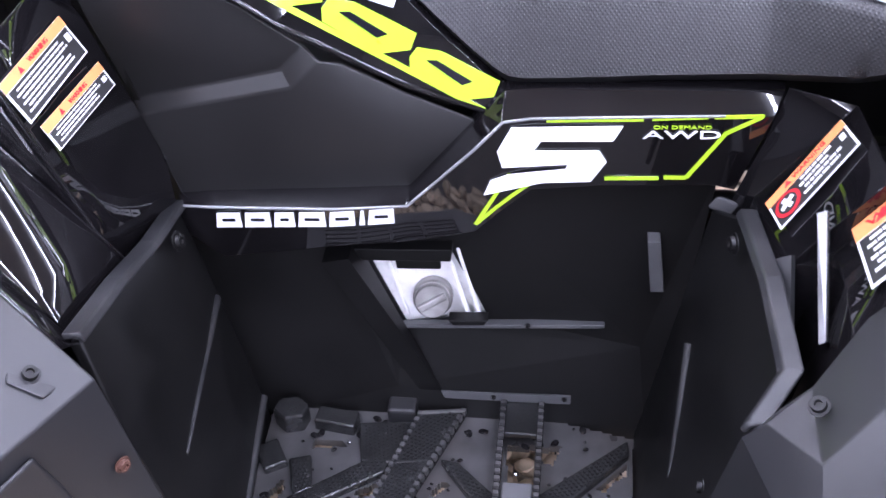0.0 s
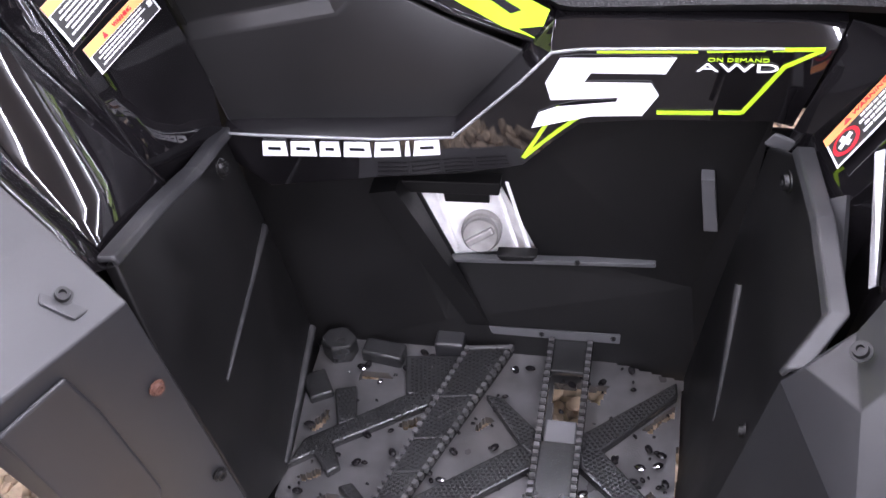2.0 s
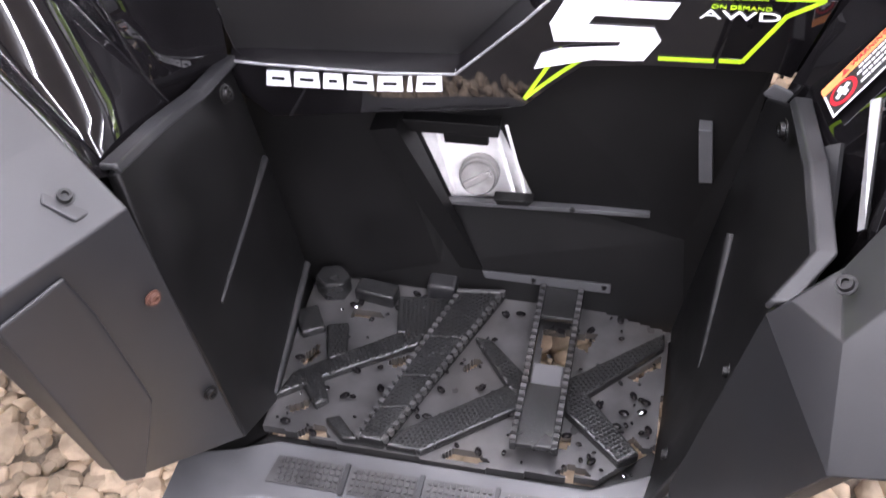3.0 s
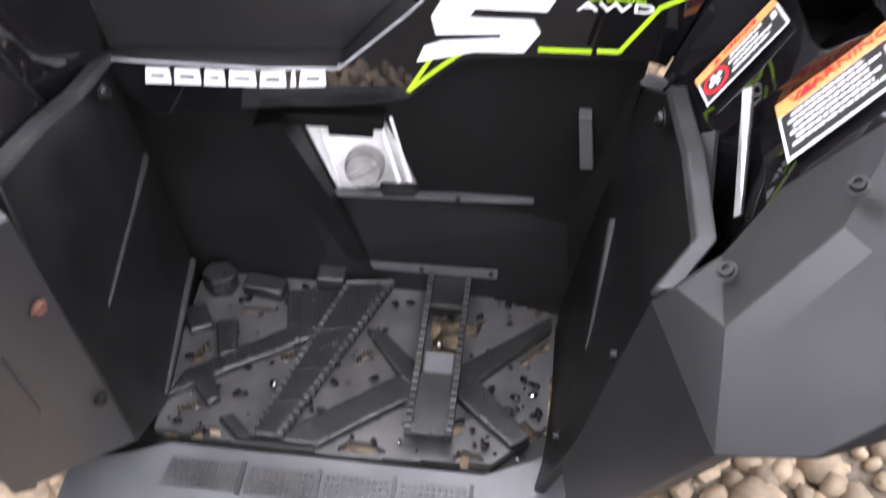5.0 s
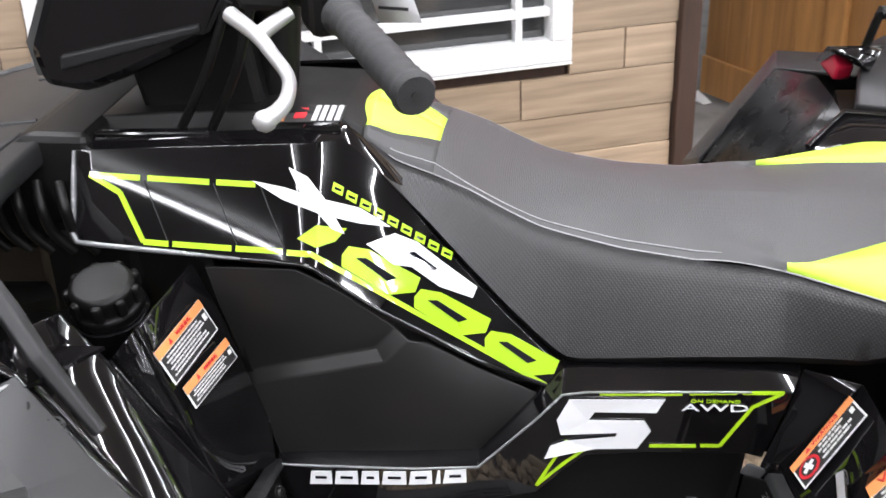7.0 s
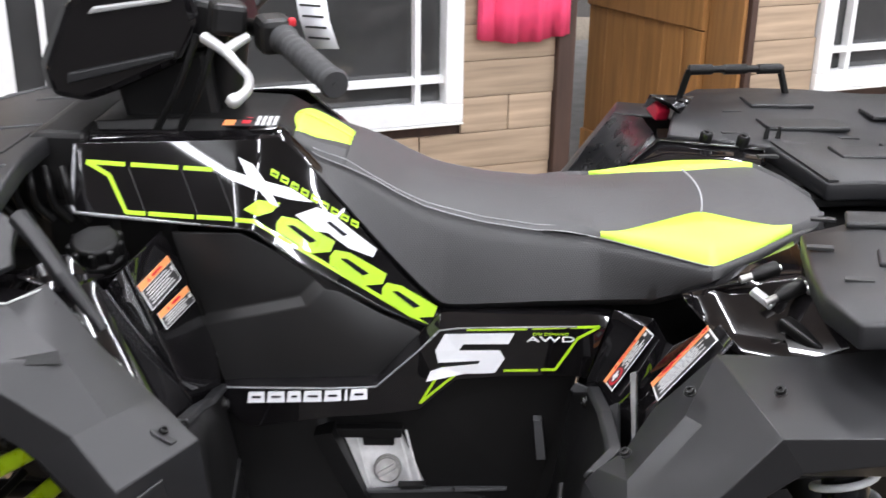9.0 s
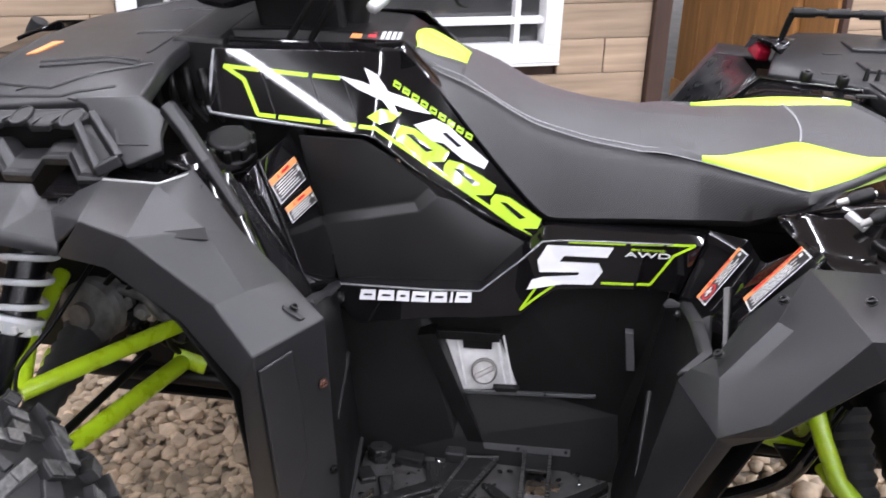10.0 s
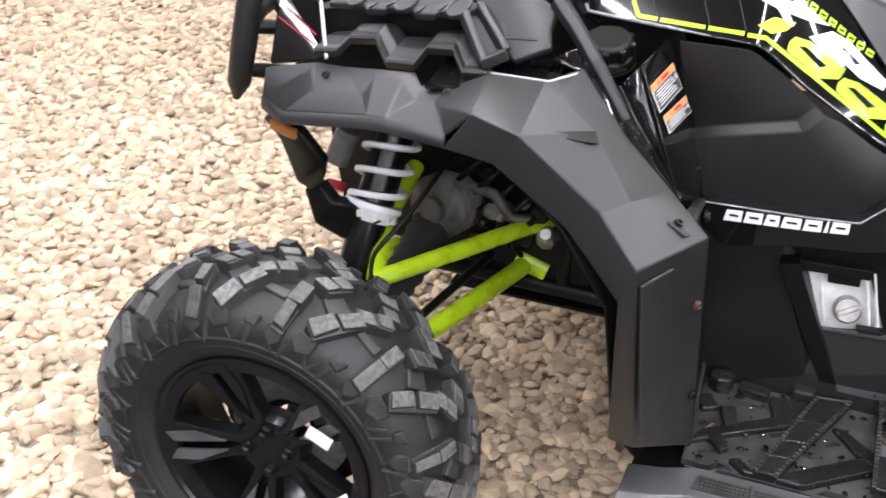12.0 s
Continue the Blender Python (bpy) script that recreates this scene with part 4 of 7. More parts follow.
def build_front_wall():
    """Mud guard between the footwell and the front wheel."""
    rows = [[(-0.232, -0.232, 0.590), (-0.222, -0.33, 0.622), (-0.212, -0.43, 0.668), (-0.200, -0.535, 0.708)],
            [(-0.214, -0.232, 0.480), (-0.200, -0.33, 0.500), (-0.190, -0.44, 0.530), (-0.178, -0.555, 0.610)],
            [(-0.196, -0.232, 0.360), (-0.186, -0.33, 0.370), (-0.176, -0.43, 0.400), (-0.162, -0.545, 0.470)],
            [(-0.182, -0.228, 0.235), (-0.176, -0.33, 0.235), (-0.170, -0.42, 0.250), (-0.158, -0.529, 0.335)]]
    wall = part("front_mudguard", grid_bm(rows, (1, 0, 0)), MATTE, atv, "matte black mud guard wall", smooth=25, thick=0.012, bevel=0.003)
    edge = [(-0.230, -0.230, 0.597), (-0.224, -0.33, 0.628), (-0.214, -0.43, 0.674), (-0.203, -0.537, 0.716)]
    edge_rows = [[(x - 0.012, y, z + 0.001), (x + 0.004, y, z + 0.003), (x + 0.008, y, z - 0.006)] for x, y, z in edge]
    part("guard_edge", grid_bm(edge_rows, (1, 0, 1)), EDGE, wall, thick=0.006, bevel=0.002)
    part("rib", tube_bm([(-0.211, -0.243, 0.465), (-0.178, -0.47, 0.479)], [0.006, 0.002], 8), EDGE, wall, smooth=60)
    part("rib", tube_bm([(-0.187, -0.232, 0.283), (-0.171, -0.421, 0.265)], [0.006, 0.004], 8), EDGE, wall, smooth=60)
    bolt(wall, (-0.212, -0.300, 0.603), (1, 0, 0.2), 0.008, MATTE)


build_front_wall()


def build_rear_wall():
    rows = [[(0.325, -0.208, 0.595), (0.349, -0.25, 0.620), (0.354, -0.37, 0.648), (0.354, -0.49, 0.660), (0.323, -0.548, 0.660)],
            [(0.305, -0.225, 0.480), (0.318, -0.29, 0.500), (0.326, -0.38, 0.520), (0.325, -0.48, 0.540), (0.308, -0.55, 0.540)],
            [(0.285, -0.228, 0.350), (0.292, -0.29, 0.360), (0.298, -0.36, 0.370), (0.298, -0.44, 0.390), (0.285, -0.52, 0.400)],
            [(0.268, -0.230, 0.235), (0.268, -0.29, 0.235), (0.268, -0.35, 0.235), (0.264, -0.42, 0.240), (0.254, -0.49, 0.255)]]
    wall = part("rear_mudguard", grid_bm(rows, (-1, 0, 0)), MATTE, atv, "matte black mud guard wall", smooth=25, thick=0.012, bevel=0.003)
    edge = [(0.350, -0.240, 0.622), (0.356, -0.37, 0.655), (0.358, -0.49, 0.668), (0.324, -0.548, 0.668)]
    edge_rows = [[(x + 0.014, y, z + 0.003), (x - 0.002, y, z + 0.003), (x - 0.007, y, z - 0.005)] for x, y, z in edge]
    part("guard_edge", grid_bm(edge_rows, (-1, 0, 1)), EDGE, wall, thick=0.006, bevel=0.002)
    part("bracket", prism_bm([(0.319, -0.210, 0.600), (0.329, -0.210, 0.615), (0.361, -0.213, 0.603), (0.355, -0.213, 0.582)], (0.003, 0.006, -0.004)), LEDGE, wall, bevel=0.003)
    bolt(wall, (0.338, -0.296, 0.628), (-1, -0.2, 0.1), 0.008, MATTE)
    part("rib", tube_bm([(0.312, -0.282, 0.473), (0.297, -0.376, 0.365)], [0.006, 0.002], 8), EDGE, wall, smooth=60)
    for p in ((0.314, -0.475, 0.487), (0.275, -0.451, 0.307)):
        bolt(wall, p, (-1, 0, 0), 0.006, MATTE)


build_rear_wall()


def inside(x, y, poly):
    """Whether a place lies in a flat outline."""
    hit = False
    for (ax, ay), (bx, by) in zip(poly, poly[1:] + poly[:1]):
        if (ay > y) != (by > y) and x < ax + (y - ay) * (bx - ax) / (by - ay):
            hit = not hit
    return hit


PAN = [(-0.180, -0.216), (0.070, -0.210), (0.160, -0.214), (0.270, -0.238), (0.264, -0.400), (0.208, -0.458), (0.063, -0.468), (-0.081, -0.464), (-0.176, -0.455)]
DRAINS = [[(-0.120, -0.281), (-0.078, -0.275), (-0.084, -0.268), (-0.118, -0.268)], [(-0.163, -0.358), (-0.146, -0.327), (-0.140, -0.344), (-0.153, -0.364)],
          [(-0.158, -0.427), (-0.132, -0.411), (-0.132, -0.424), (-0.150, -0.433)], [(-0.060, -0.342), (-0.026, -0.322), (-0.029, -0.340), (-0.047, -0.348)],
          [(0.032, -0.336), (0.044, -0.318), (0.056, -0.320), (0.038, -0.341)], [(0.160, -0.258), (0.184, -0.254), (0.174, -0.284), (0.160, -0.280)],
          [(0.226, -0.313), (0.262, -0.274), (0.262, -0.292), (0.246, -0.303), (0.236, -0.318)], [(0.032, -0.462), (0.042, -0.448), (0.072, -0.446), (0.092, -0.460)],
          [(0.154, -0.408), (0.174, -0.408), (0.168, -0.426), (0.156, -0.428)], [(0.160, -0.458), (0.174, -0.444), (0.194, -0.449), (0.200, -0.457)],
          [(-0.134, -0.459), (-0.124, -0.446), (-0.106, -0.444), (-0.094, -0.459)], [(0.098, -0.421), (0.116, -0.400), (0.117, -0.421)],
          [(0.230, -0.405), (0.238, -0.396), (0.256, -0.410), (0.248, -0.419)], [(0.118, -0.258), (0.154, -0.256), (0.156, -0.335), (0.122, -0.338)]]


def build_floor():
    floor = empty("footrest", atv, "black moulded footrest floor with toothed grip bars and drain holes")
    z, cell = 0.251, 0.003
    nx, ny = 153, 87
    index, verts, faces = {}, [], []

    def corner(i, j):
        if (i, j) not in index:
            index[i, j] = len(verts)
            verts.append((-0.182 + cell * i, -0.210 - cell * j, z))
        return index[i, j]

    for i in range(nx):
        for j in range(ny):
            x, y = -0.182 + cell * (i + 0.5), -0.210 - cell * (j + 0.5)
            if inside(x, y, PAN) and not any(inside(x, y, d) for d in DRAINS):
                faces.append((corner(i, j), corner(i + 1, j), corner(i + 1, j + 1), corner(i, j + 1)))
    part("floor_pan", faces_bm(verts, faces, (0, 0, 1)), FLOORPL, floor, thick=0.012)
    for outline in ([(-0.245, -0.200), (-0.178, -0.205), (-0.170, -0.462), (-0.250, -0.545)], [(-0.250, -0.545), (-0.172, -0.458), (0.204, -0.460), (0.262, -0.402), (0.305, -0.440), (0.215, -0.505), (-0.150, -0.505)]):
        part("floor_groove", prism_bm([(x, y, 0.226) for x, y in outline], (0, 0, 0.012)), MATTE, floor)
    laid = []

    def pad(outline, height=0.010, along=(1, 0), margin=0.0035, pitch=0.0052):
        """A raised grip bar of any outline, its top set with small blunt studs."""
        z0 = z + 0.0004 * len(laid)
        laid.append(outline)
        body = part("grip_bar", prism_bm([(x, y, z - 0.004) for x, y in outline], (0, 0, z0 + height - z + 0.004)), GRIPBLACK, floor, bevel=0.0026)
        d = Vector((*along, 0)).normalized()
        n = Vector((-d.y, d.x, 0))
        c = sum((Vector((x, y, 0)) for x, y in outline), Vector()) / len(outline)
        small = [(c.x + (x - c.x) * 0.999, c.y + (y - c.y) * 0.999) for x, y in outline]
        v, f = [], []
        top = z0 + height
        for a in range(-40, 41):
            for b in range(-40, 41):
                p = c + d * (a * pitch) + n * ((b + 0.5 * (a % 2)) * pitch)
                if not all(inside(p.x + ex, p.y + ey, small) for ex, ey in ((margin, 0), (-margin, 0), (0, margin), (0, -margin))):
                    continue
                k = len(v)
                for r, h in ((0.0019, top - 0.0004), (0.0010, top + 0.0022)):
                    v += [tuple(p + d * (r * sx) + n * (r * sy) + Vector((0, 0, h))) for sx, sy in ((-1, -1), (1, -1), (1, 1), (-1, 1))]
                f += [(k, k + 1, k + 5, k + 4), (k + 1, k + 2, k + 6, k + 5), (k + 2, k + 3, k + 7, k + 6), (k + 3, k, k + 4, k + 7), (k + 4, k + 5, k + 6, k + 7)]
        if v:
            part("teeth", faces_bm(v, f), GRIPBLACK, body)
        return body

    pad([(-0.066, -0.244), (0.012, -0.234), (-0.018, -0.302), (-0.055, -0.302)], 0.009, (0.8, 0.15))
    pad([(-0.022, -0.288), (-0.024, -0.316), (-0.124, -0.383), (-0.109, -0.412), (-0.122, -0.425), (-0.144, -0.398), (-0.172, -0.419), (-0.160, -0.380), (-0.056, -0.304)], 0.009, (0.8, 0.5))
    pad([(-0.142, -0.305), (-0.116, -0.297), (-0.106, -0.346), (-0.126, -0.358)], 0.009, (0.3, -1))
    pad([(-0.106, -0.440), (-0.090, -0.432), (-0.060, -0.462), (-0.080, -0.463)], 0.009, (0.6, -0.6))
    pad([(0.040, -0.292), (0.062, -0.295), (0.116, -0.345), (0.117, -0.379), (0.092, -0.360)], 0.009, (0.7, -0.7))
    pad([(0.090, -0.357), (0.117, -0.380), (0.012, -0.464), (-0.030, -0.463), (-0.016, -0.440)], 0.009, (0.8, 0.55))
    pad([(0.262, -0.248), (0.264, -0.268), (0.182, -0.356), (0.159, -0.366), (0.158, -0.336)], 0.009, (0.75, 0.65))
    pad([(0.157, -0.352), (0.182, -0.354), (0.248, -0.425), (0.226, -0.440), (0.160, -0.382)], 0.009, (0.65, -0.75))
    # long diagonal bar with notched sides and cross pieces
    a, b = Vector((0.037, -0.222, 0)), Vector((-0.047, -0.464, 0))
    main = pad([(0.010, -0.228), (0.064, -0.219), (-0.032, -0.463), (-0.064, -0.462)], 0.014, tuple((b - a).xy), 0.006)
    for k, t in enumerate((0.02, 0.34, 0.60, 0.80)):
        c, half = a.lerp(b, t), 0.025 - 0.010 * t
        part("cross_bar", beam_bm((c.x - half, c.y - 0.003, 0.2665), (c.x + half, c.y + 0.004, 0.2665), 0.006, 0.007), GRIPBLACK if k else FLOORPL, main, bevel=0.002)
    for side in (-1, 1):
        bm = bmesh.new()
        for k in range(24):
            t = (k + 0.5) / 24
            c = a.lerp(b, t) + Vector((side * (0.0265 - 0.0110 * t), side * 0.004 * (1 - t), 0.2665))
            box_bm((0.0058, 0.0056, 0.008), Matrix.Translation(c) @ pose(0, 0, 0, 0, 0, -18), bm)
        part("teeth", bm, FLOORPL, main)
    # foot brake pedal
    pedal = empty("brake_pedal", atv, "black toothed foot brake pedal")
    zp = 0.272
    part("pedal_plate", box_bm((0.050, 0.085, 0.008), Matrix.Translation((0.1355, -0.402, zp))), GRIPBLACK, pedal, bevel=0.002)
    part("pedal_plate", box_bm((0.046, 0.050, 0.008), Matrix.Translation((0.1335, -0.235, zp))), GRIPBLACK, pedal, bevel=0.002)
    part("pedal_plate", box_bm((0.036, 0.045, 0.006), Matrix.Translation((0.1345, -0.350, zp - 0.002))), LEDGE, pedal, bevel=0.002)
    for dx in (-0.023, 0.023):
        part("pedal_rail", box_bm((0.008, 0.245, 0.014), Matrix.Translation((0.134 + dx, -0.325, zp + 0.001))), GRIPBLACK, pedal, bevel=0.002)
        bm = bmesh.new()
        for k in range(24):
            box_bm((0.006, 0.0052, 0.006), Matrix.Translation((0.134 + dx, -0.208 - 0.0102 * k, zp + 0.010)), bm)
        part("teeth", bm, FLOORPL, pedal, "worn toothed edge")
    # pegs along the inner edge
    hexa = [(-0.150 + 0.023 * math.cos(a), -0.242 + 0.020 * math.sin(a), 0.25) for a in (math.pi * k / 3 + 0.3 for k in range(6))]
    part("peg", prism_bm(hexa, (0, 0, 0.030)), GRIPBLACK, floor, bevel=0.003)
    part("peg", box_bm((0.052, 0.026, 0.026), Matrix.Translation((-0.094, -0.242, 0.255)) @ pose(0, 0, 0, 0, 0, -8)), GRIPBLACK, floor, bevel=0.003)
    part("peg", box_bm((0.036, 0.026, 0.034), Matrix.Translation((-0.014, -0.222, 0.258))), GREY, floor, bevel=0.004)
    part("peg", box_bm((0.030, 0.04, 0.014), Matrix.Translation((-0.165, -0.30, 0.254)) @ pose(0, 0, 0, 0, 0, 30)), GRIPBLACK, floor, bevel=0.003)
    rng = random.Random(3)
    bm = bmesh.new()
    for k in range(170):
        x, y, r = rng.uniform(-0.17, 0.26), rng.uniform(-0.46, -0.23), rng.choice((0.4, 0.5, 0.7, 1.1))
        lathe_bm([(0.0040 * r, 0), (0.0030 * r, 0.0014), (0.001 * r, 0.002)], 8, bm, Matrix.Translation((x, y, z + 0.006)) @ pose(0, 0, 0, 0, 0, rng.uniform(0, 180)) @ Matrix.Diagonal((1.5, 1, 1, 1)))
    tagged(part("water_beading", bm, GLOSS, floor), kind="stuff")
    # outer rim with four grip inserts
    rim_rows = []
    for x, y0, y1, zz in ((-0.250, -0.515, -0.585, 0.262), (-0.195, -0.495, -0.565, 0.256), (-0.150, -0.476, -0.548, 0.256), (0.200, -0.476, -0.548, 0.256), (0.250, -0.452, -0.525, 0.256), (0.290, -0.43, -0.50, 0.256)):
        rim_rows.append([(x, y0 + 0.004, zz - 0.02), (x, y0, zz), (x, y1, zz), (x - 0.006, y1 - 0.022, zz - 0.022), (x - 0.004, y1 - 0.022, zz - 0.07), (x, y1 + 0.02, zz - 0.085)])
    rim = part("outer_rim", grid_bm(rim_rows, (0, -0.5, 1)), LEDGE, floor, "charcoal grey outer footrest rim", smooth=20, thick=0.006, bevel=0.004)
    for k in range(4):
        a = -0.142 + 0.0835 * k
        m = Matrix.Translation((a + 0.0375, -0.512, 0.2572))
        ins = part("grip_insert", prism_bm([(a, -0.496, 0.2565), (a + 0.074, -0.496, 0.2565), (a + 0.078, -0.530, 0.2565), (a + 0.002 - 0.008 * (k == 0), -0.530, 0.2565)], (0, 0, 0.002)), FLOORPL, rim)
        bm = bmesh.new()
        for i in range(11):
            for j in range(4):
                box_bm((0.0042, 0.0048, 0.003), Matrix.Translation((a + 0.006 + 0.0066 * i, -0.501 - 0.0080 * j, 0.2592)), bm)
        part("teeth", bm, FLOORPL, ins)
        part("divider", box_bm((0.005, 0.040, 0.004), Matrix.Translation((a + 0.0795, -0.513, 0.2585))), GREY, rim)
    return floor


build_floor()
# the same floor, plainly, on the far side
part("footrest_far", box_bm((0.46, 0.30, 0.02), Matrix.Translation((0.04, 0.37, 0.245))), MATTE, atv, bevel=0.005)


# ---- fenders, flares, labels ----
def both(ob):
    mirror_y(ob, ob.name.split(".")[0])
    return ob


def build_front_fender():
    crest = [(-0.330, -0.341, 0.846), (-0.308, -0.348, 0.795), (-0.290, -0.354, 0.753), (-0.257, -0.366, 0.677), (-0.252, -0.345, 0.618)]
    rows = [[(-0.320, -0.190, 0.846), (-0.328, -0.275, 0.842), crest[0]],
            [(-0.293, -0.198, 0.793), (-0.304, -0.280, 0.790), crest[1]],
            [(-0.263, -0.207, 0.710), (-0.275, -0.285, 0.728), crest[2]],
            [(-0.240, -0.214, 0.643), (-0.246, -0.290, 0.652), crest[3]],
            [(-0.231, -0.235, 0.600), (-0.243, -0.290, 0.604), crest[4]]]
    both(part("front_fender", grid_bm(rows, (1, -0.2, 0.8)), GLOSS, atv, "glossy black front fender with creased facets", smooth=12, thick=0.005, bevel=0.004))
    # narrow facet between the label face and the sloping outer face
    valley = [(-0.356, -0.360, 0.818), (-0.342, -0.360, 0.793), (-0.329, -0.360, 0.772), (-0.262, -0.366, 0.679)]
    facet = [[Vector(a).lerp(Vector(b), k / 4) + Vector((0.1, -0.9, 0.3)) * 0.004 * math.sin(math.pi * k / 4) for k in range(5)] for a, b in zip(crest, valley)]
    both(part("fender_facet", grid_bm(facet, (0.2, -1, 0.4)), GLOSS, atv, "narrow glossy black facet", smooth=60, thick=0.003))
    both(part("fender_crease", tube_bm([Vector(c) + Vector((0, -0.002, 0.001)) for c in crest[:4]], [0.0035, 0.0035, 0.0032, 0.002], 8), GLOSS, atv, smooth=60))
    # outer face sloping down towards the flare
    upper = [(-0.402, -0.358, 0.872), (-0.356, -0.362, 0.818), (-0.329, -0.362, 0.772), (-0.259, -0.368, 0.677), (-0.238, -0.362, 0.632)]
    lower = [(-0.432, -0.405, 0.872), (-0.396, -0.430, 0.815), (-0.345, -0.450, 0.768), (-0.266, -0.482, 0.694), (-0.225, -0.500, 0.655)]
    face = []
    for a, b in zip(upper, lower):
        face.append([Vector(a).lerp(Vector(b), k / 10) + Vector((0.7, -0.1, 0.7)) * 0.004 * math.sin(math.pi * k / 10) for k in range(11)])
    both(part("fender_side", grid_bm(face, (1, -0.4, 0.6)), GLOSS, atv, "glossy black sloping fender face", smooth=70, thick=0.004, bevel=0.002))
    both(part("fender_crease", tube_bm(upper[1:], [0.003, 0.003, 0.0025, 0.002], 8), GLOSS, atv, smooth=60))
    # dark band rising from the face to the flare
    brim = [(-0.425, -0.480, 0.890), (-0.382, -0.495, 0.884), (-0.310, -0.516, 0.806), (-0.238, -0.545, 0.752), (-0.206, -0.556, 0.722)]
    band = [[Vector(a).lerp(Vector(b), k / 5) + Vector((0.5, 0.4, 0.3)) * 0.010 * math.sin(math.pi * k / 5) for k in range(6)] for a, b in zip(lower, brim)]
    both(part("fender_band", grid_bm(band, (0.6, 0.6, 0.6)), GLOSS, atv, "dark glossy band under the flare edge", smooth=60, thick=0.004))
    # fuel filler cap beside the tank cover
    cap = empty("fuel_cap", atv, "black ribbed fuel cap")
    m = Matrix.Translation((-0.402, -0.256, 0.838)) @ pose(0, 0, 0, 14, 0, 0) @ Matrix.Scale(0.87, 4)
    part("cap_body", lathe_bm([(0.030, -0.03), (0.048, -0.028), (0.048, -0.014), (0.043, -0.010), (0.043, 0.014), (0.038, 0.020), (0.010, 0.021)], 30, m=m), MATTE, cap, smooth=35, bevel=0.002)
    for k in range(9):
        part("lug", box_bm((0.016, 0.014, 0.026), m @ pose(0, 0, 0, 0, 0, 40 * k) @ Matrix.Translation((0.042, 0, 0.002))), MATTE, cap, bevel=0.004)
    part("filler_neck", lathe_bm([(0.05, -0.10), (0.052, -0.03), (0.04, -0.028)], 24, m=m), GLOSS, cap, smooth=40)


build_front_fender()


def build_front_flare():
    v = [(-0.506, -0.515, 0.872), (-0.418, -0.540, 0.879), (-0.378, -0.500, 0.890), (-0.306, -0.520, 0.810), (-0.232, -0.550, 0.757), (-0.172, -0.578, 0.714),
         (-0.482, -0.655, 0.864), (-0.408, -0.680, 0.857), (-0.240, -0.700, 0.712),
         (-0.526, -0.640, 0.802), (-0.446, -0.668, 0.806), (-0.341, -0.680, 0.742), (-0.262, -0.690, 0.655),
         (-0.230, -0.614, 0.372), (-0.158, -0.530, 0.338), (-0.268, -0.618, 0.380),
         (-0.330, -0.600, 0.842), (-0.272, -0.620, 0.765), (-0.300, -0.665, 0.765)]
    faces = [(0, 1, 7, 6), (1, 2, 3, 16), (1, 16, 7), (16, 3, 4, 17), (17, 4, 5, 8), (16, 17, 18, 7), (18, 17, 8),
             (6, 7, 10, 9), (7, 18, 11, 10), (18, 8, 12, 11), (8, 5, 14, 13), (8, 13, 15, 12)]
    flare = both(part("front_flare", faces_bm(v, faces, (0.3, -1, 1)), GREY, atv, "charcoal grey faceted front fender flare", smooth=10, thick=0.006, bevel=0.004))
    for p, ax in (((-0.213, -0.594, 0.733), (0.5, -0.2, 1)), ((-0.366, -0.520, 0.866), (0.3, -0.3, 1)), ((-0.345, -0.508, 0.842), (0.4, -0.3, 1))):
        bolt(flare, p, ax, 0.0062, MATTE, 0.006)
    for at, turn in (((-0.213, -0.594, 0.729), -35), ((-0.366, -0.520, 0.862), -20)):
        part("bolt_boss", prism_bm([(at[0] + 0.021 * math.cos(a), at[1] + 0.017 * math.sin(a), at[2] - 0.62 * 0.021 * math.cos(a)) for a in (math.pi * (k + 0.25) / 2.5 for k in range(5))], (0.002, -0.001, 0.0035)), GREY, flare, bevel=0.002)
    for p, material in (((-0.175, -0.581, 0.611), DULL), ((-0.166, -0.554, 0.445), MATTE)):
        bolt(flare, p, (0.87, -0.49, 0), 0.0058, material, 0.005)
    part("flare_pad", prism_bm([(-0.206, -0.639, 0.695), (-0.201, -0.626, 0.640), (-0.194, -0.605, 0.499), (-0.212, -0.632, 0.407), (-0.222, -0.650, 0.425), (-0.237, -0.694, 0.690)], (0.0045, -0.0026, 0)), GREY, flare, bevel=0.004)
    # thin black wedge on the surface paints the shade of a small hollow
    part("scoop", prism_bm([(-0.408, -0.664, 0.8545), (-0.330, -0.600, 0.845), (-0.322, -0.612, 0.833)], (0, -0.001, 0.0015)), MATTE, flare, "narrow dark wedge for the shade of a scoop")
    # strap bracket lying in the gap between flare and fender
    part("gap_rail", tube_bm([(-0.440, -0.425, 0.952), (-0.405, -0.445, 0.922), (-0.370, -0.470, 0.890), (-0.318, -0.480, 0.815)], [0.014, 0.013, 0.012, 0.008], 6), GREY, atv, bevel=0.002)
    # front shelf of the flare
    f = [(-0.923, -0.405, 0.776), (-0.825, -0.415, 0.802), (-0.776, -0.425, 0.806), (-0.705, -0.455, 0.823), (-0.631, -0.480, 0.837), (-0.614, -0.500, 0.828),
         (-0.560, -0.515, 0.840), (-0.506, -0.515, 0.868), (-0.913, -0.440, 0.740), (-0.856, -0.475, 0.736), (-0.821, -0.440, 0.798), (-0.806, -0.465, 0.776),
         (-0.708, -0.500, 0.795), (-0.698, -0.478, 0.816), (-0.643, -0.500, 0.828), (-0.610, -0.530, 0.814), (-0.636, -0.580, 0.803), (-0.668, -0.570, 0.798),
         (-0.568, -0.550, 0.823), (-0.524, -0.638, 0.823), (-0.482, -0.655, 0.864)]
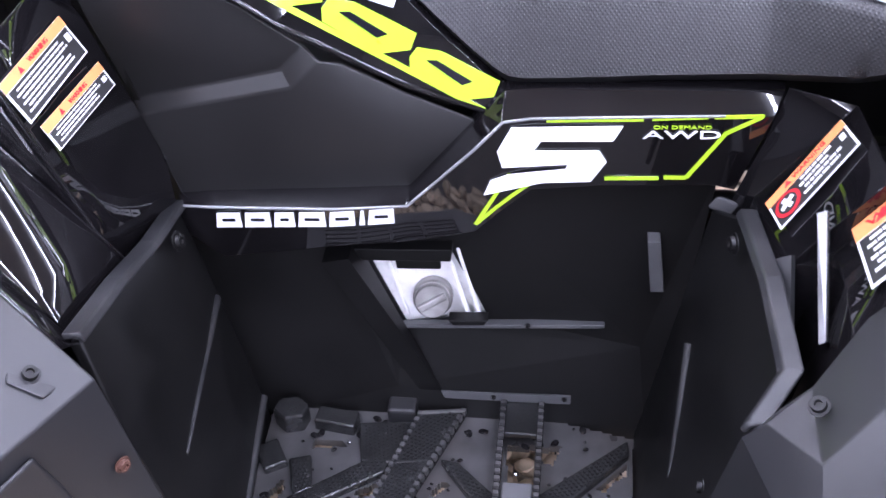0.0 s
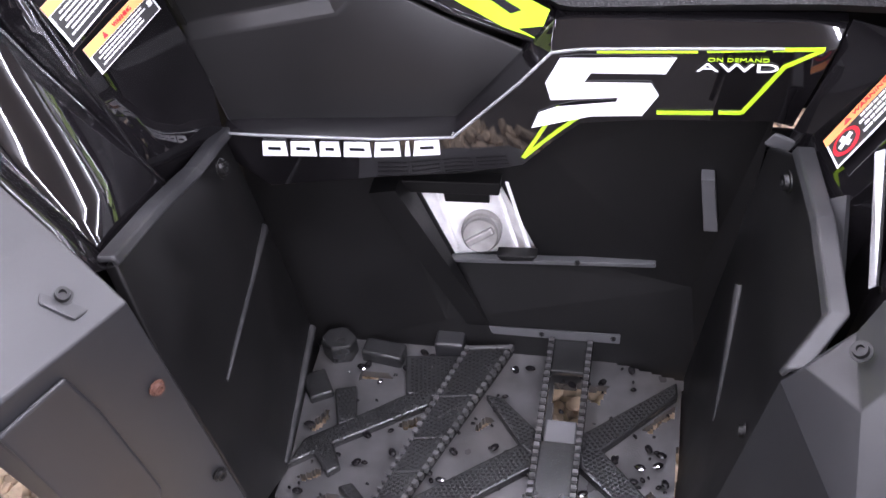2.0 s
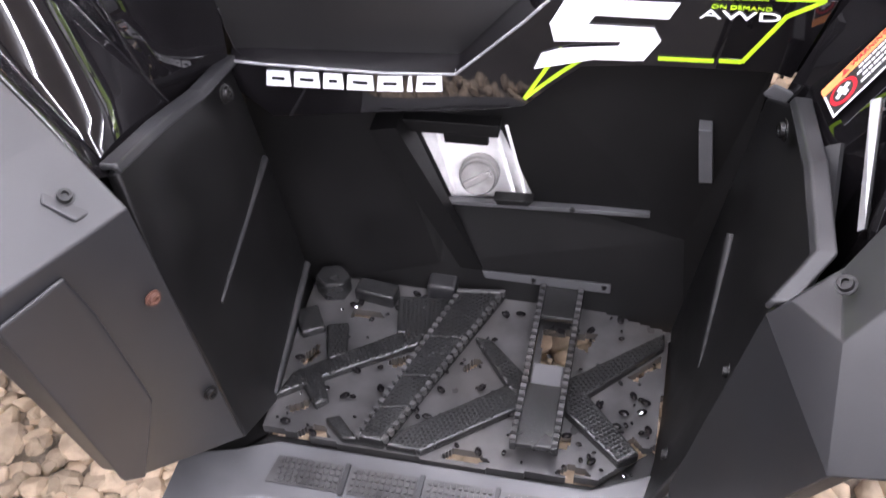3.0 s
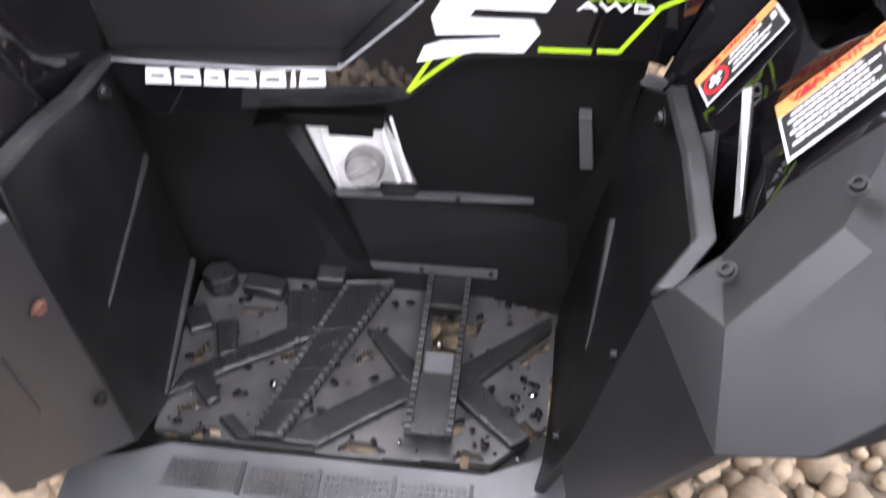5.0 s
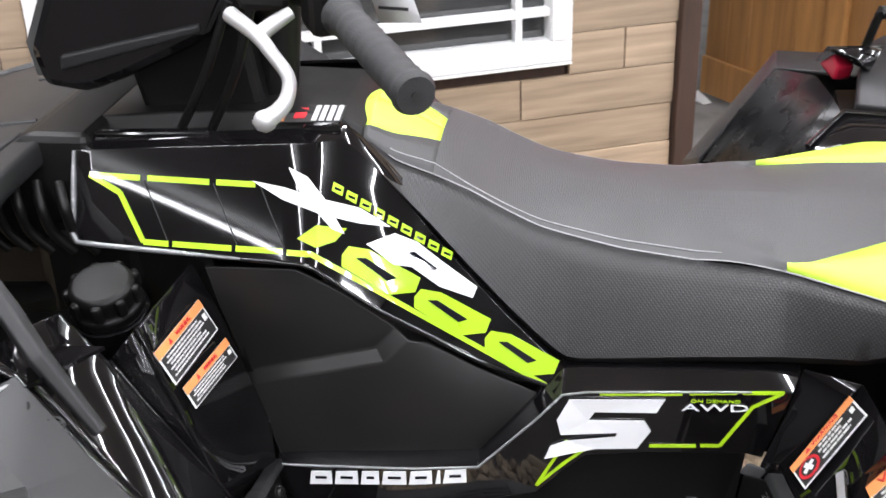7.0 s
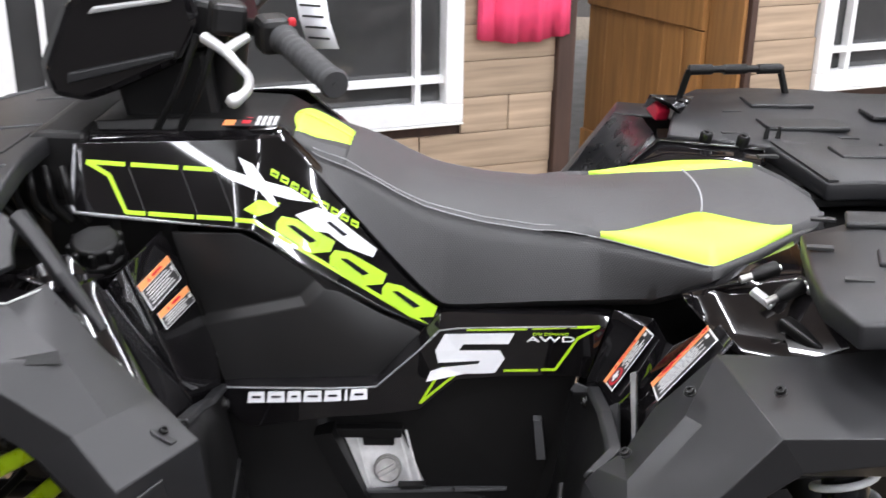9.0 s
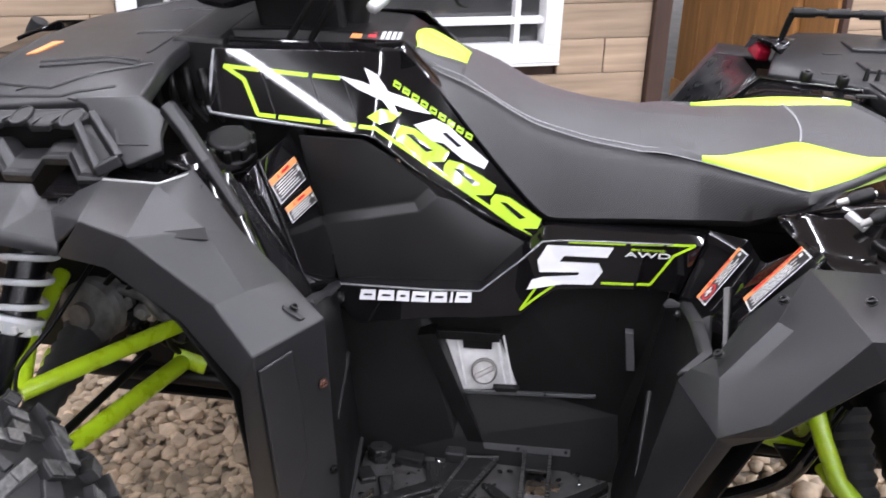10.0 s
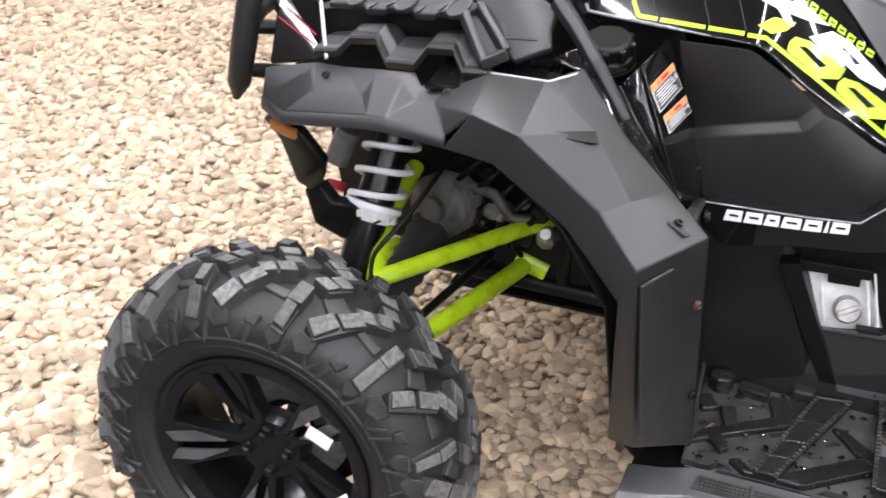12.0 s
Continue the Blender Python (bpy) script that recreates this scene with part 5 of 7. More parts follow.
    ff = [(0, 1, 10, 8), (8, 10, 11, 9), (10, 1, 2, 12, 11), (2, 3, 13, 12), (9, 11, 12, 17), (12, 13, 17), (13, 14, 16, 17), (14, 15, 16), (3, 4, 14, 13), (4, 5, 14), (14, 5, 15),
          (5, 6, 18, 15), (15, 18, 19, 16), (18, 6, 7, 20), (18, 20, 19)]
    shelf = both(part("flare_shelf", faces_bm(f, ff, (0, -0.3, 1)), GREY, atv, smooth=10, thick=0.006, bevel=0.004))
    lip = [[f[i], (f[i][0], f[i][1] - 0.004, f[i][2] - 0.020), (f[i][0], f[i][1] + 0.05, f[i][2] - 0.026)] for i in (8, 9, 17, 16, 19)]
    both(part("flare_lip", grid_bm(lip, (0, -1, 0)), GREY, atv, smooth=20, thick=0.005))
    for p in ((-0.560, -0.532, 0.834), (-0.796, -0.440, 0.792)):
        bolt(shelf, p, (0, -0.8, 0.7), 0.0062, MATTE, 0.006)
    # dark liner inside the wheel arch
    liner = [[(-0.66, -0.22, 0.76), (-0.66, -0.54, 0.785)], [(-0.46, -0.22, 0.79), (-0.455, -0.63, 0.795)], [(-0.36, -0.22, 0.72), (-0.355, -0.655, 0.725)],
             [(-0.29, -0.22, 0.60), (-0.285, -0.655, 0.62)], [(-0.27, -0.22, 0.38), (-0.268, -0.60, 0.38)], [(-0.24, -0.22, 0.26), (-0.24, -0.50, 0.26)]]
    both(part("arch_liner", grid_bm(liner, (-1, 0, -1)), MATTE, atv, smooth=40, thick=0.004))


build_front_flare()


def build_rear_fender():
    rows = [[(0.383, -0.188, 0.733), (0.442, -0.215, 0.733), (0.448, -0.305, 0.740), (0.455, -0.335, 0.748), (0.518, -0.318, 0.779), (0.515, -0.372, 0.794), (0.512, -0.440, 0.812)],
            [(0.366, -0.200, 0.675), (0.411, -0.215, 0.687), (0.417, -0.305, 0.694), (0.423, -0.335, 0.702), (0.468, -0.331, 0.724), (0.465, -0.384, 0.739), (0.461, -0.470, 0.760)],
            [(0.346, -0.205, 0.615), (0.364, -0.217, 0.620), (0.369, -0.305, 0.628), (0.374, -0.337, 0.632), (0.417, -0.344, 0.665), (0.414, -0.397, 0.680), (0.405, -0.500, 0.700)],
            [(0.310, -0.208, 0.470), (0.330, -0.250, 0.470), (0.335, -0.295, 0.470), (0.340, -0.342, 0.475), (0.365, -0.372, 0.480), (0.368, -0.425, 0.490), (0.360, -0.500, 0.500)]]
    both(part("rear_fender", grid_bm(rows, (-0.8, -0.4, 0.6)), GLOSS, atv, "glossy black rear fender with creased facets", smooth=12, thick=0.005, bevel=0.003))
    # metal strip puts the tube's reflection on the gloss post into its colour
    part("fender_post", prism_bm([(0.397, -0.330, 0.698), (0.405, -0.330, 0.702), (0.396, -0.447, 0.658), (0.391, -0.447, 0.654)], (0.004, 0.006, -0.006)), POSTGLEAM, atv, "dull metal strip for the gleam on the fender post")
    part("side_film", prism_bm([(0.366, -0.330, 0.640), (0.382, -0.335, 0.652), (0.378, -0.405, 0.622), (0.366, -0.400, 0.612)], (0.004, 0.003, -0.003)), EDGE, atv, "dull grey bracket")
    v = [(0.320, -0.549, 0.656), (0.363, -0.688, 0.655), (0.521, -0.700, 0.821), (0.488, -0.468, 0.805), (0.372, -0.520, 0.685), (0.408, -0.490, 0.732),
         (0.60, -0.485, 0.815), (0.66, -0.700, 0.828), (0.80, -0.46, 0.83), (0.80, -0.70, 0.825), (0.98, -0.44, 0.83), (1.0, -0.64, 0.77), (1.06, -0.42, 0.72), (1.07, -0.60, 0.68),
         (0.386, -0.670, 0.634), (0.556, -0.674, 0.758), (0.66, -0.68, 0.765), (0.80, -0.68, 0.765), (0.98, -0.62, 0.715),
         (0.275, -0.535, 0.380), (0.286, -0.600, 0.372), (0.367, -0.602, 0.695), (0.385, -0.624, 0.700), (0.306, -0.60, 0.385), (0.438, -0.560, 0.765), (0.456, -0.580, 0.764), (0.335, -0.553, 0.678), (0.432, -0.690, 0.669), (0.552, -0.695, 0.774), (0.660, -0.700, 0.795), (0.440, -0.668, 0.654), (0.421, -0.709, 0.697)]
    faces = [(0, 26, 1), (0, 4, 26), (26, 4, 21), (26, 21, 1), (4, 5, 3, 24, 21), (21, 24, 25, 22), (1, 21, 22), (1, 31, 2, 25, 22), (24, 3, 2, 25), (3, 6, 7, 2), (6, 8, 9, 7), (8, 10, 11, 9), (10, 12, 13, 11),
             (1, 27, 31), (27, 28, 2, 31), (2, 28, 29, 7), (1, 14, 30, 27), (27, 30, 15, 28), (28, 15, 16, 29), (7, 29, 16, 17, 9), (9, 11, 18, 17), (1, 20, 19, 0), (1, 14, 23, 20)]
    flare = part("rear_flare", faces_bm(v, faces, (0, -1, 1)), GREY, atv, "charcoal grey faceted rear fender flare", smooth=10, thick=0.006, bevel=0.004)
    for p in ((0.369, -0.557, 0.705), (0.445, -0.540, 0.787), (0.54, -0.60, 0.825)):
        bolt(flare, p, (-0.4, -0.3, 1), 0.0062, MATTE, 0.006)
    v = [(0.310, 0.700, 0.620), (0.457, 0.700, 0.832), (0.519, 0.700, 0.829), (0.660, 0.700, 0.828), (0.325, 0.566, 0.678), (0.440, 0.581, 0.839), (0.505, 0.540, 0.846), (0.660, 0.500, 0.840),
         (0.98, 0.66, 0.80), (0.98, 0.44, 0.83), (0.300, 0.600, 0.380), (0.290, 0.535, 0.380), (0.533, 0.680, 0.742), (0.98, 0.63, 0.72)]
    faces = [(0, 1, 5, 4), (1, 2, 6, 5), (2, 3, 7, 6), (3, 8, 9, 7), (0, 4, 11, 10), (0, 10, 12, 1), (1, 12, 3, 2), (3, 12, 13, 8)]
    part("rear_flare", faces_bm(v, faces, (0, 1, 1)), GREY, atv, "charcoal grey faceted rear fender flare", smooth=10, thick=0.006, bevel=0.004)
    sheet = [[(0.330, 0.556, 0.676), (0.385, 0.570, 0.765), (0.440, 0.576, 0.838)], [(0.360, 0.500, 0.700), (0.425, 0.510, 0.780), (0.490, 0.500, 0.852)],
             [(0.385, 0.420, 0.705), (0.445, 0.420, 0.780), (0.500, 0.410, 0.850)], [(0.400, 0.330, 0.715), (0.455, 0.320, 0.790), (0.500, 0.310, 0.852)]]
    part("fender_face", grid_bm(sheet, (-0.6, -0.3, 1)), SATINBLACK, atv, "glossy black fender face", smooth=30, thick=0.003)
    # dark red glossy piece and its black shroud beside the far rack
    lamp = part("tail_lamp", prism_bm([(0.497, 0.527, 0.864), (0.511, 0.487, 0.893), (0.517, 0.462, 0.878), (0.513, 0.470, 0.852)], (0.03, 0.02, -0.004)), REDPAINT, atv, "dark red glossy piece beside the rear rack", bevel=0.006)
    part("lamp_shroud", faces_bm([(0.496, 0.535, 0.868), (0.499, 0.475, 0.908), (0.535, 0.425, 0.905), (0.560, 0.440, 0.880), (0.545, 0.480, 0.850), (0.600, 0.540, 0.890)], [(0, 1, 5), (1, 2, 3, 5), (3, 4, 5)], (0, 0, 1)), GLOSS, lamp, smooth=20, thick=0.004)
    part("tail_filler", prism_bm([(0.470, 0.140, 0.60), (0.900, 0.140, 0.60), (0.900, 0.500, 0.60), (0.500, 0.480, 0.60)], (0.02, 0, 0.235)), MATTE, atv)
    both(part("wheel_shroud", faces_bm([(0.36, -0.19, 0.34), (0.95, -0.17, 0.36), (0.95, -0.19, 0.72), (0.40, -0.20, 0.66)], [(0, 1, 2, 3)], (0, -1, 0)), MATTE, atv, thick=0.008))
    liner = [[(0.39, -0.22, 0.30), (0.36, -0.55, 0.37)], [(0.43, -0.22, 0.60), (0.44, -0.64, 0.65)], [(0.54, -0.22, 0.74), (0.54, -0.65, 0.735)], [(0.70, -0.22, 0.79), (0.70, -0.66, 0.76)], [(0.95, -0.22, 0.74), (0.95, -0.6, 0.71)]]
    both(part("arch_liner", grid_bm(liner, (1, 0, -1)), MATTE, atv, smooth=40, thick=0.004))


build_rear_fender()


def build_rear_rack():
    rack = empty("rear_rack", atv, "charcoal moulded rear cargo rack with grab rails")
    ends = [(-0.150, 0.715, 0.880), (-0.21, 0.655, 0.890), (-0.26, 0.598, 0.897), (-0.42, 0.575, 0.903), (-0.50, 0.570, 0.907), (-0.585, 0.590, 0.911)]
    for s in (1, -1):
        def q(x, y, z):
            return (x, y * s, z)

        if s < 0:
            ends = [(-0.060, 0.755, 0.868), (-0.268, 0.702, 0.868), (-0.325, 0.518, 0.868), (-0.440, 0.542, 0.878), (-0.555, 0.574, 0.889), (-0.600, 0.610, 0.891)]
        inset = 0.034 if s > 0 else 0.0
        rows = [[q(x0 + inset if k == 0 else x0 + (1.06 - x0) * k / 4, y, z + (0.006 if k in (1, 2) else 0)) for y, x0, z in ends] for k in range(5)]
        part("rack_wing", grid_bm(rows, (0, 0, 1)), GREY, rack, smooth=6, thick=0.036, bevel=0.006)
        for x0, y0, length in ((0.70 if s > 0 else 0.80, -0.215, 0.14), (0.70, -0.375, 0.16), (0.69, -0.50, 0.13), (0.90, -0.24, 0.13), (0.92, -0.45, 0.12)):
            z = 0.903 + 0.03 * (-0.3 - y0) if s > 0 else 0.871 + 0.09 * max(0.0, -0.325 - y0)
            part("deck_rib", prism_bm([q(x0, y0 - 0.028, z), q(x0 + length, y0 - 0.03, z + 0.002), q(x0 + length + 0.012, y0 + 0.026, z), q(x0 + 0.014, y0 + 0.03, z - 0.002)], (0, 0, 0.009)), GREY, rack, bevel=0.003)
        for x, y, z in ((0.681, -0.190, 0.892), (0.640, -0.332, 0.903), (0.66, -0.45, 0.907), (0.86, -0.32, 0.905)):
            z = z if s > 0 else 0.870 + 0.09 * max(0.0, -0.325 - y)
            # black block laid on the deck as the shade of a slot
            part("slot", prism_bm([q(x - 0.018, y - 0.004, z), q(x + 0.018, y - 0.008, z), q(x + 0.020, y + 0.004, z), q(x - 0.016, y + 0.007, z)], (0, 0, 0.004)), INK, rack)
        # grab rail with three rubber sleeves
        if s < 0:
            rail = curve_points([q(0.566, -0.525, 0.884), q(0.580, -0.515, 0.946), q(0.594, -0.518, 0.951), q(0.762, -0.565, 0.946), q(0.778, -0.570, 0.941), q(0.795, -0.565, 0.886)], 4)
            bar = part("grab_rail", tube_bm(rail, 0.0075, 10), MATTE, rack, "black tubular grab rail", smooth=40)
            for t in (0.06, 0.5, 0.94):
                c = Vector(q(0.594, -0.518, 0.951)).lerp(Vector(q(0.762, -0.565, 0.946)), t)
                d = Vector(q(0.024, -0.0053, 0))
                part("rail_sleeve", tube_bm([c - d, c + d], 0.0108, 12), MATTE, bar, smooth=40)
        # glossy corner panel between seat, fender and rack
        panel = [[q(0.470, -0.225, 0.795), q(0.516, -0.244, 0.822), q(0.585, -0.238, 0.846), q(0.648, -0.185, 0.860)],
                 [q(0.476, -0.258, 0.785), q(0.526, -0.285, 0.812), q(0.590, -0.310, 0.842), q(0.640, -0.320, 0.860)],
                 [q(0.500, -0.310, 0.772), q(0.535, -0.362, 0.784), q(0.590, -0.410, 0.800), q(0.640, -0.425, 0.850)],
                 [q(0.504, -0.350, 0.768), q(0.536, -0.420, 0.776), q(0.592, -0.465, 0.790), q(0.650, -0.485, 0.830)]]
        if s < 0:
            panel = [[(0.440, 0.235, 0.832), (0.499, 0.302, 0.861), (0.600, 0.285, 0.860), (0.692, 0.264, 0.858)], [(0.440, 0.200, 0.815), (0.520, 0.200, 0.832), (0.600, 0.195, 0.845), (0.674, 0.190, 0.852)]]
        cover = part("tail_panel", grid_bm(panel, (-0.2, -s, 1)), GLOSS, atv, "glossy black tail panel", smooth=14, thick=0.005, bevel=0.003)
        trim_line = [q(0.508, -0.258, 0.803), q(0.530, -0.285, 0.822), q(0.556, -0.300, 0.836)] if s > 0 else [(0.440, 0.235, 0.835), (0.499, 0.302, 0.864), (0.692, 0.264, 0.861), (0.676, 0.190, 0.857)]
        part("panel_edge", tube_bm(trim_line, 0.0042, 8), GLOSS, cover, smooth=60)
        if s < 0:
            # black strip paints the shade of a closed groove; two stub prongs beside it
            part("deck_groove", prism_bm([(0.706, 0.285, 0.869), (0.724, 0.285, 0.869), (0.775, 0.062, 0.869), (0.757, 0.062, 0.869)], (0, 0, 0.004)), INK, rack)
            for x in (0.700, 0.722):
                part("prong", tube_bm([(x, 0.300, 0.868), (x + 0.004, 0.304, 0.896)], [0.006, 0.0035], 8), MATTE, rack, smooth=40)
        else:
            part("clip", beam_bm(q(0.551, -0.355, 0.848), q(0.578, -0.372, 0.832), 0.017, 0.009), LEVER, cover, "bright metal clip", bevel=0.002)
        near = ((q(0.556, -0.325, 0.856), q(0.592, -0.320, 0.868)), (q(0.582, -0.370, 0.845), q(0.618, -0.362, 0.862)))
        for a, b in near if s > 0 else (((0.586, 0.300, 0.853), (0.588, 0.290, 0.886)), ((0.652, 0.282, 0.853), (0.654, 0.272, 0.886))):
            a, b = Vector(a), Vector(b)
            part("latch_rod", tube_bm([a + (a - b) * 0.45, a], 0.006, 8), STEEL, cover, smooth=60)
            part("thumb_knob", tube_bm([a, a.lerp(b, 0.3), b.lerp(a, 0.1), b], [0.009, 0.012, 0.012, 0.009], 12), MATTE, cover, smooth=40)
            part("knob_cap", tube_bm([b, b + (b - a) * 0.10], [0.0055, 0.004], 10), CAST if s > 0 else MATTE, cover, smooth=40)
        part("support_bar", beam_bm(q(0.588, -0.392, 0.820), q(0.640, -0.470, 0.806), 0.022, 0.016), MATTE, cover, bevel=0.004)
    part("rack_back", prism_bm([(1.0, -0.40, 0.895), (1.10, -0.30, 0.897), (1.10, 0.30, 0.897), (1.0, 0.40, 0.895)], (0, 0, -0.026)), GREY, rack, bevel=0.005)
    part("rack_well", prism_bm([(0.60, -0.30, 0.80), (1.04, -0.34, 0.80), (1.04, 0.34, 0.80), (0.60, 0.30, 0.80)], (0, 0, -0.02)), MATTE, rack, bevel=0.005)
    for y in (-0.11, 0.11):
        part("frame_rail", beam_bm((0.66, y, 0.815), (1.04, y * 1.2, 0.835), 0.05, 0.02), MATTE, rack, bevel=0.005)


build_rear_rack()


def warning_label(name, corners, label, sign=False, head=0.24, lines=6):
    """A printed label on a fender: heading strip, warning word and lines of small print shown as pale bars on black."""
    tl, tr, bl = (Vector(c) for c in corners)
    right, down = tr - tl, bl - tl
    w, h = right.length, down.length
    m = frame_of(tl, right, -down)
    m.translation += m.to_3x3() @ Vector((0, 0, 0.0035))

    def block(x0, y0, x1, y1, material, lift, name="print_bar", parent=None):
        mm = m @ Matrix.Translation(((x0 + x1) / 2 * w, -(y0 + y1) / 2 * h, lift))
        return part(name, box_bm(((x1 - x0) * w, (y1 - y0) * h, 0.0008), mm), material, parent)

    root = block(0, 0, 1, 1, LABEL, 0, name, atv)
    root["label"] = label
    block(0.0, 0.0, 1, head, ORANGE, 0.0006, "heading_strip", root)
    block(0.025, head + 0.02, 0.975, 0.96, INK, 0.0005, "print_ground", root)
    lettering("WARNING", h * head * 0.66, REDINK, root, m @ Matrix.Translation((0.56 * w, -head * h / 2, 0.0014)), squeeze=1.15)
    a = h * head * 0.34
    mark = [m @ Vector((0.28 * w + dx * a, -head * h / 2 + dy * a, 0.0012)) for dx, dy in ((-1.1, -0.8), (1.1, -0.8), (0, 1))]
    part("warning_mark", prism_bm(mark, m.to_3x3() @ Vector((0, 0, 0.0005))), REDINK, root)
    rng = random.Random(len(label))
    x_start = 0.36 if sign else 0.07
    step = (0.90 - head - 0.08) / lines
    for k in range(lines):
        y, x = head + 0.08 + step * k, x_start + 0.04 * (k % 2 == 0)
        end = rng.uniform(0.72, 0.86)
        while x < end:
            x1 = min(end, x + rng.uniform(0.03, 0.11))
            block(x, y, x1, y + step * 0.44, LABEL, 0.001, "print_bar", root)
            x = x1 + 0.012
    if sign:
        r = min(0.15 * w, 0.34 * h)
        mm = m @ Matrix.Translation((0.19 * w, -0.62 * h, 0.0015))
        part("round_sign", lathe_bm([(r, 0), (r, 0.0006), (0.001, 0.0006)], 24, m=mm), REDINK, root)
        part("round_sign", lathe_bm([(r * 0.74, 0.0006), (r * 0.74, 0.0011), (0.001, 0.0011)], 24, m=mm), INK, root)
        part("sign_figure", box_bm((r * 1.15, r * 0.34, 0.0016), mm @ Matrix.Translation((0, 0, 0.0008)) @ pose(0, 0, 0, 0, 0, 20)), WHITE, root)
        part("sign_figure", box_bm((r * 0.36, r * 1.05, 0.0016), mm @ Matrix.Translation((0, 0, 0.0007)) @ pose(0, 0, 0, 0, 0, 20)), WHITE, root)
    block(0.89, head + 0.12, 0.95, head + 0.30, LABEL, 0.001, "print_bar", root)
    return root


def build_labels():
    warning_label("warning_label", ((-0.317, -0.346, 0.817), (-0.308, -0.226, 0.815), (-0.297, -0.340, 0.780)), "orange and black warning label on the front fender")
    warning_label("warning_label", ((-0.293, -0.342, 0.772), (-0.282, -0.226, 0.765), (-0.280, -0.340, 0.748)), "smaller orange and black warning label on the front fender", head=0.34, lines=4)
    warning_label("warning_label", ((0.372, -0.250, 0.638), (0.431, -0.224, 0.721), (0.376, -0.300, 0.643)), "orange and black warning label with a red ban sign", sign=True, lines=4)
    warning_label("warning_label", ((0.430, -0.340, 0.686), (0.506, -0.320, 0.772), (0.424, -0.445, 0.716)), "large orange and black warning label on the rear fender", head=0.25, lines=6)


build_labels()


# ---- front rack, nose, bumper ----
def build_front_rack():
    rack = empty("front_rack", atv, "charcoal moulded front cargo box with cut-out side handles")
    # lid in raised facets
    top = [[(-0.93, -0.20, 0.865), (-0.80, -0.335, 0.895), (-0.60, -0.40, 0.940), (-0.49, -0.40, 0.955)],
           [(-0.95, -0.10, 0.860), (-0.82, -0.20, 0.916), (-0.60, -0.25, 0.965), (-0.50, -0.25, 0.975)],
           [(-0.955, 0.0, 0.838), (-0.83, 0.0, 0.925), (-0.60, 0.0, 0.972), (-0.50, 0.0, 0.982)],
           [(-0.95, 0.10, 0.846), (-0.82, 0.20, 0.916), (-0.60, 0.25, 0.965), (-0.50, 0.25, 0.975)],
           [(-0.93, 0.20, 0.865), (-0.80, 0.335, 0.895), (-0.60, 0.40, 0.940), (-0.49, 0.40, 0.955)]]
    part("lid", grid_bm(top, (0, 0, 1)), GREY, rack, smooth=10, thick=0.03, bevel=0.006)

    def on_lid(x, y):
        """A point of the lid's upper face."""
        for r0, r1 in zip(top, top[1:]):
            for a, b, c, d in zip(r0, r0[1:], r1[1:], r1):
                for p in ((a, b, c), (a, c, d)):
                    m = Matrix(((p[1][0] - p[0][0], p[2][0] - p[0][0]), (p[1][1] - p[0][1], p[2][1] - p[0][1])))
                    u, v = m.inverted() @ Vector((x - p[0][0], y - p[0][1]))
                    if min(u, v, 1 - u - v) > -0.02:
                        return Vector((x, y, p[0][2] + u * (p[1][2] - p[0][2]) + v * (p[2][2] - p[0][2])))
        return Vector((x, y, 0.93))

    for s in (1, -1):
        for line in (((-0.893, -0.203), (-0.661, -0.329), (-0.516, -0.272)), ((-0.815, -0.290), (-0.622, -0.375), (-0.544, -0.356)), ((-0.743, -0.191), (-0.539, -0.261), (-0.533, -0.278)),
                     ((-0.533, -0.278), (-0.728, -0.224)), ((-0.612, -0.092), (-0.533, -0.085)), ((-0.543, -0.224), (-0.535, -0.125))):
            pts = [on_lid(a[0] + (b[0] - a[0]) * k / 6, (a[1] + (b[1] - a[1]) * k / 6) * s) for a, b in zip(line, line[1:]) for k in range(7)]
            part("lid_ridge", tube_bm([p for k, p in enumerate(pts) if k == 0 or (p - pts[k - 1]).length > 1e-4], 0.0032, 6), GREY, rack)
        for a, b in (((-0.731, -0.306), (-0.712, -0.302)), ((-0.605, -0.388), (-0.588, -0.398))):
            # black bar on the lid, painting a slot's shade
            part("slot", beam_bm(on_lid(a[0], a[1] * s), on_lid(b[0], b[1] * s), 0.007, 0.004), INK, rack)
    part("lid_label", prism_bm([on_lid(-0.804, -0.122), on_lid(-0.785, -0.123), on_lid(-0.760, -0.067), on_lid(-0.783, -0.058)], (0, 0, 0.002)), ORANGE, rack, "small orange warning label")
    for s in (1, -1):
        def q(x, y, z):
            return (x, y * s, z)

        # pocket behind the handles, in black plastic that paints its shade
        part("pocket", faces_bm([q(-0.84, -0.325, 0.872), q(-0.56, -0.405, 0.926), q(-0.53, -0.400, 0.76), q(-0.90, -0.325, 0.72), q(-0.90, -0.325, 0.85)], [(0, 1, 2, 3, 4)], (0, -s, 0)), MATTE, rack, thick=0.01)
        # one bent handle bar with two raised grips, and the web behind it
        zig = [(-0.830, -0.413, 0.823), (-0.790, -0.413, 0.829), (-0.770, -0.405, 0.850), (-0.721, -0.420, 0.861), (-0.690, -0.450, 0.839), (-0.640, -0.462, 0.846),
               (-0.622, -0.455, 0.872), (-0.577, -0.468, 0.880), (-0.554, -0.492, 0.858), (-0.512, -0.502, 0.865)]
        rows = [[q(x, y + 0.001, z - 0.015), q(x, y - 0.003, z - 0.004), q(x, y, z), q(x, y + 0.012, z + 0.002), q(x, y + 0.016, z - 0.008)] for x, y, z in zig]
        part("handle_bar", grid_bm(rows, (0, -s, 0.6)), GREY, rack, smooth=25, thick=0.004, bevel=0.002)
        rows = []
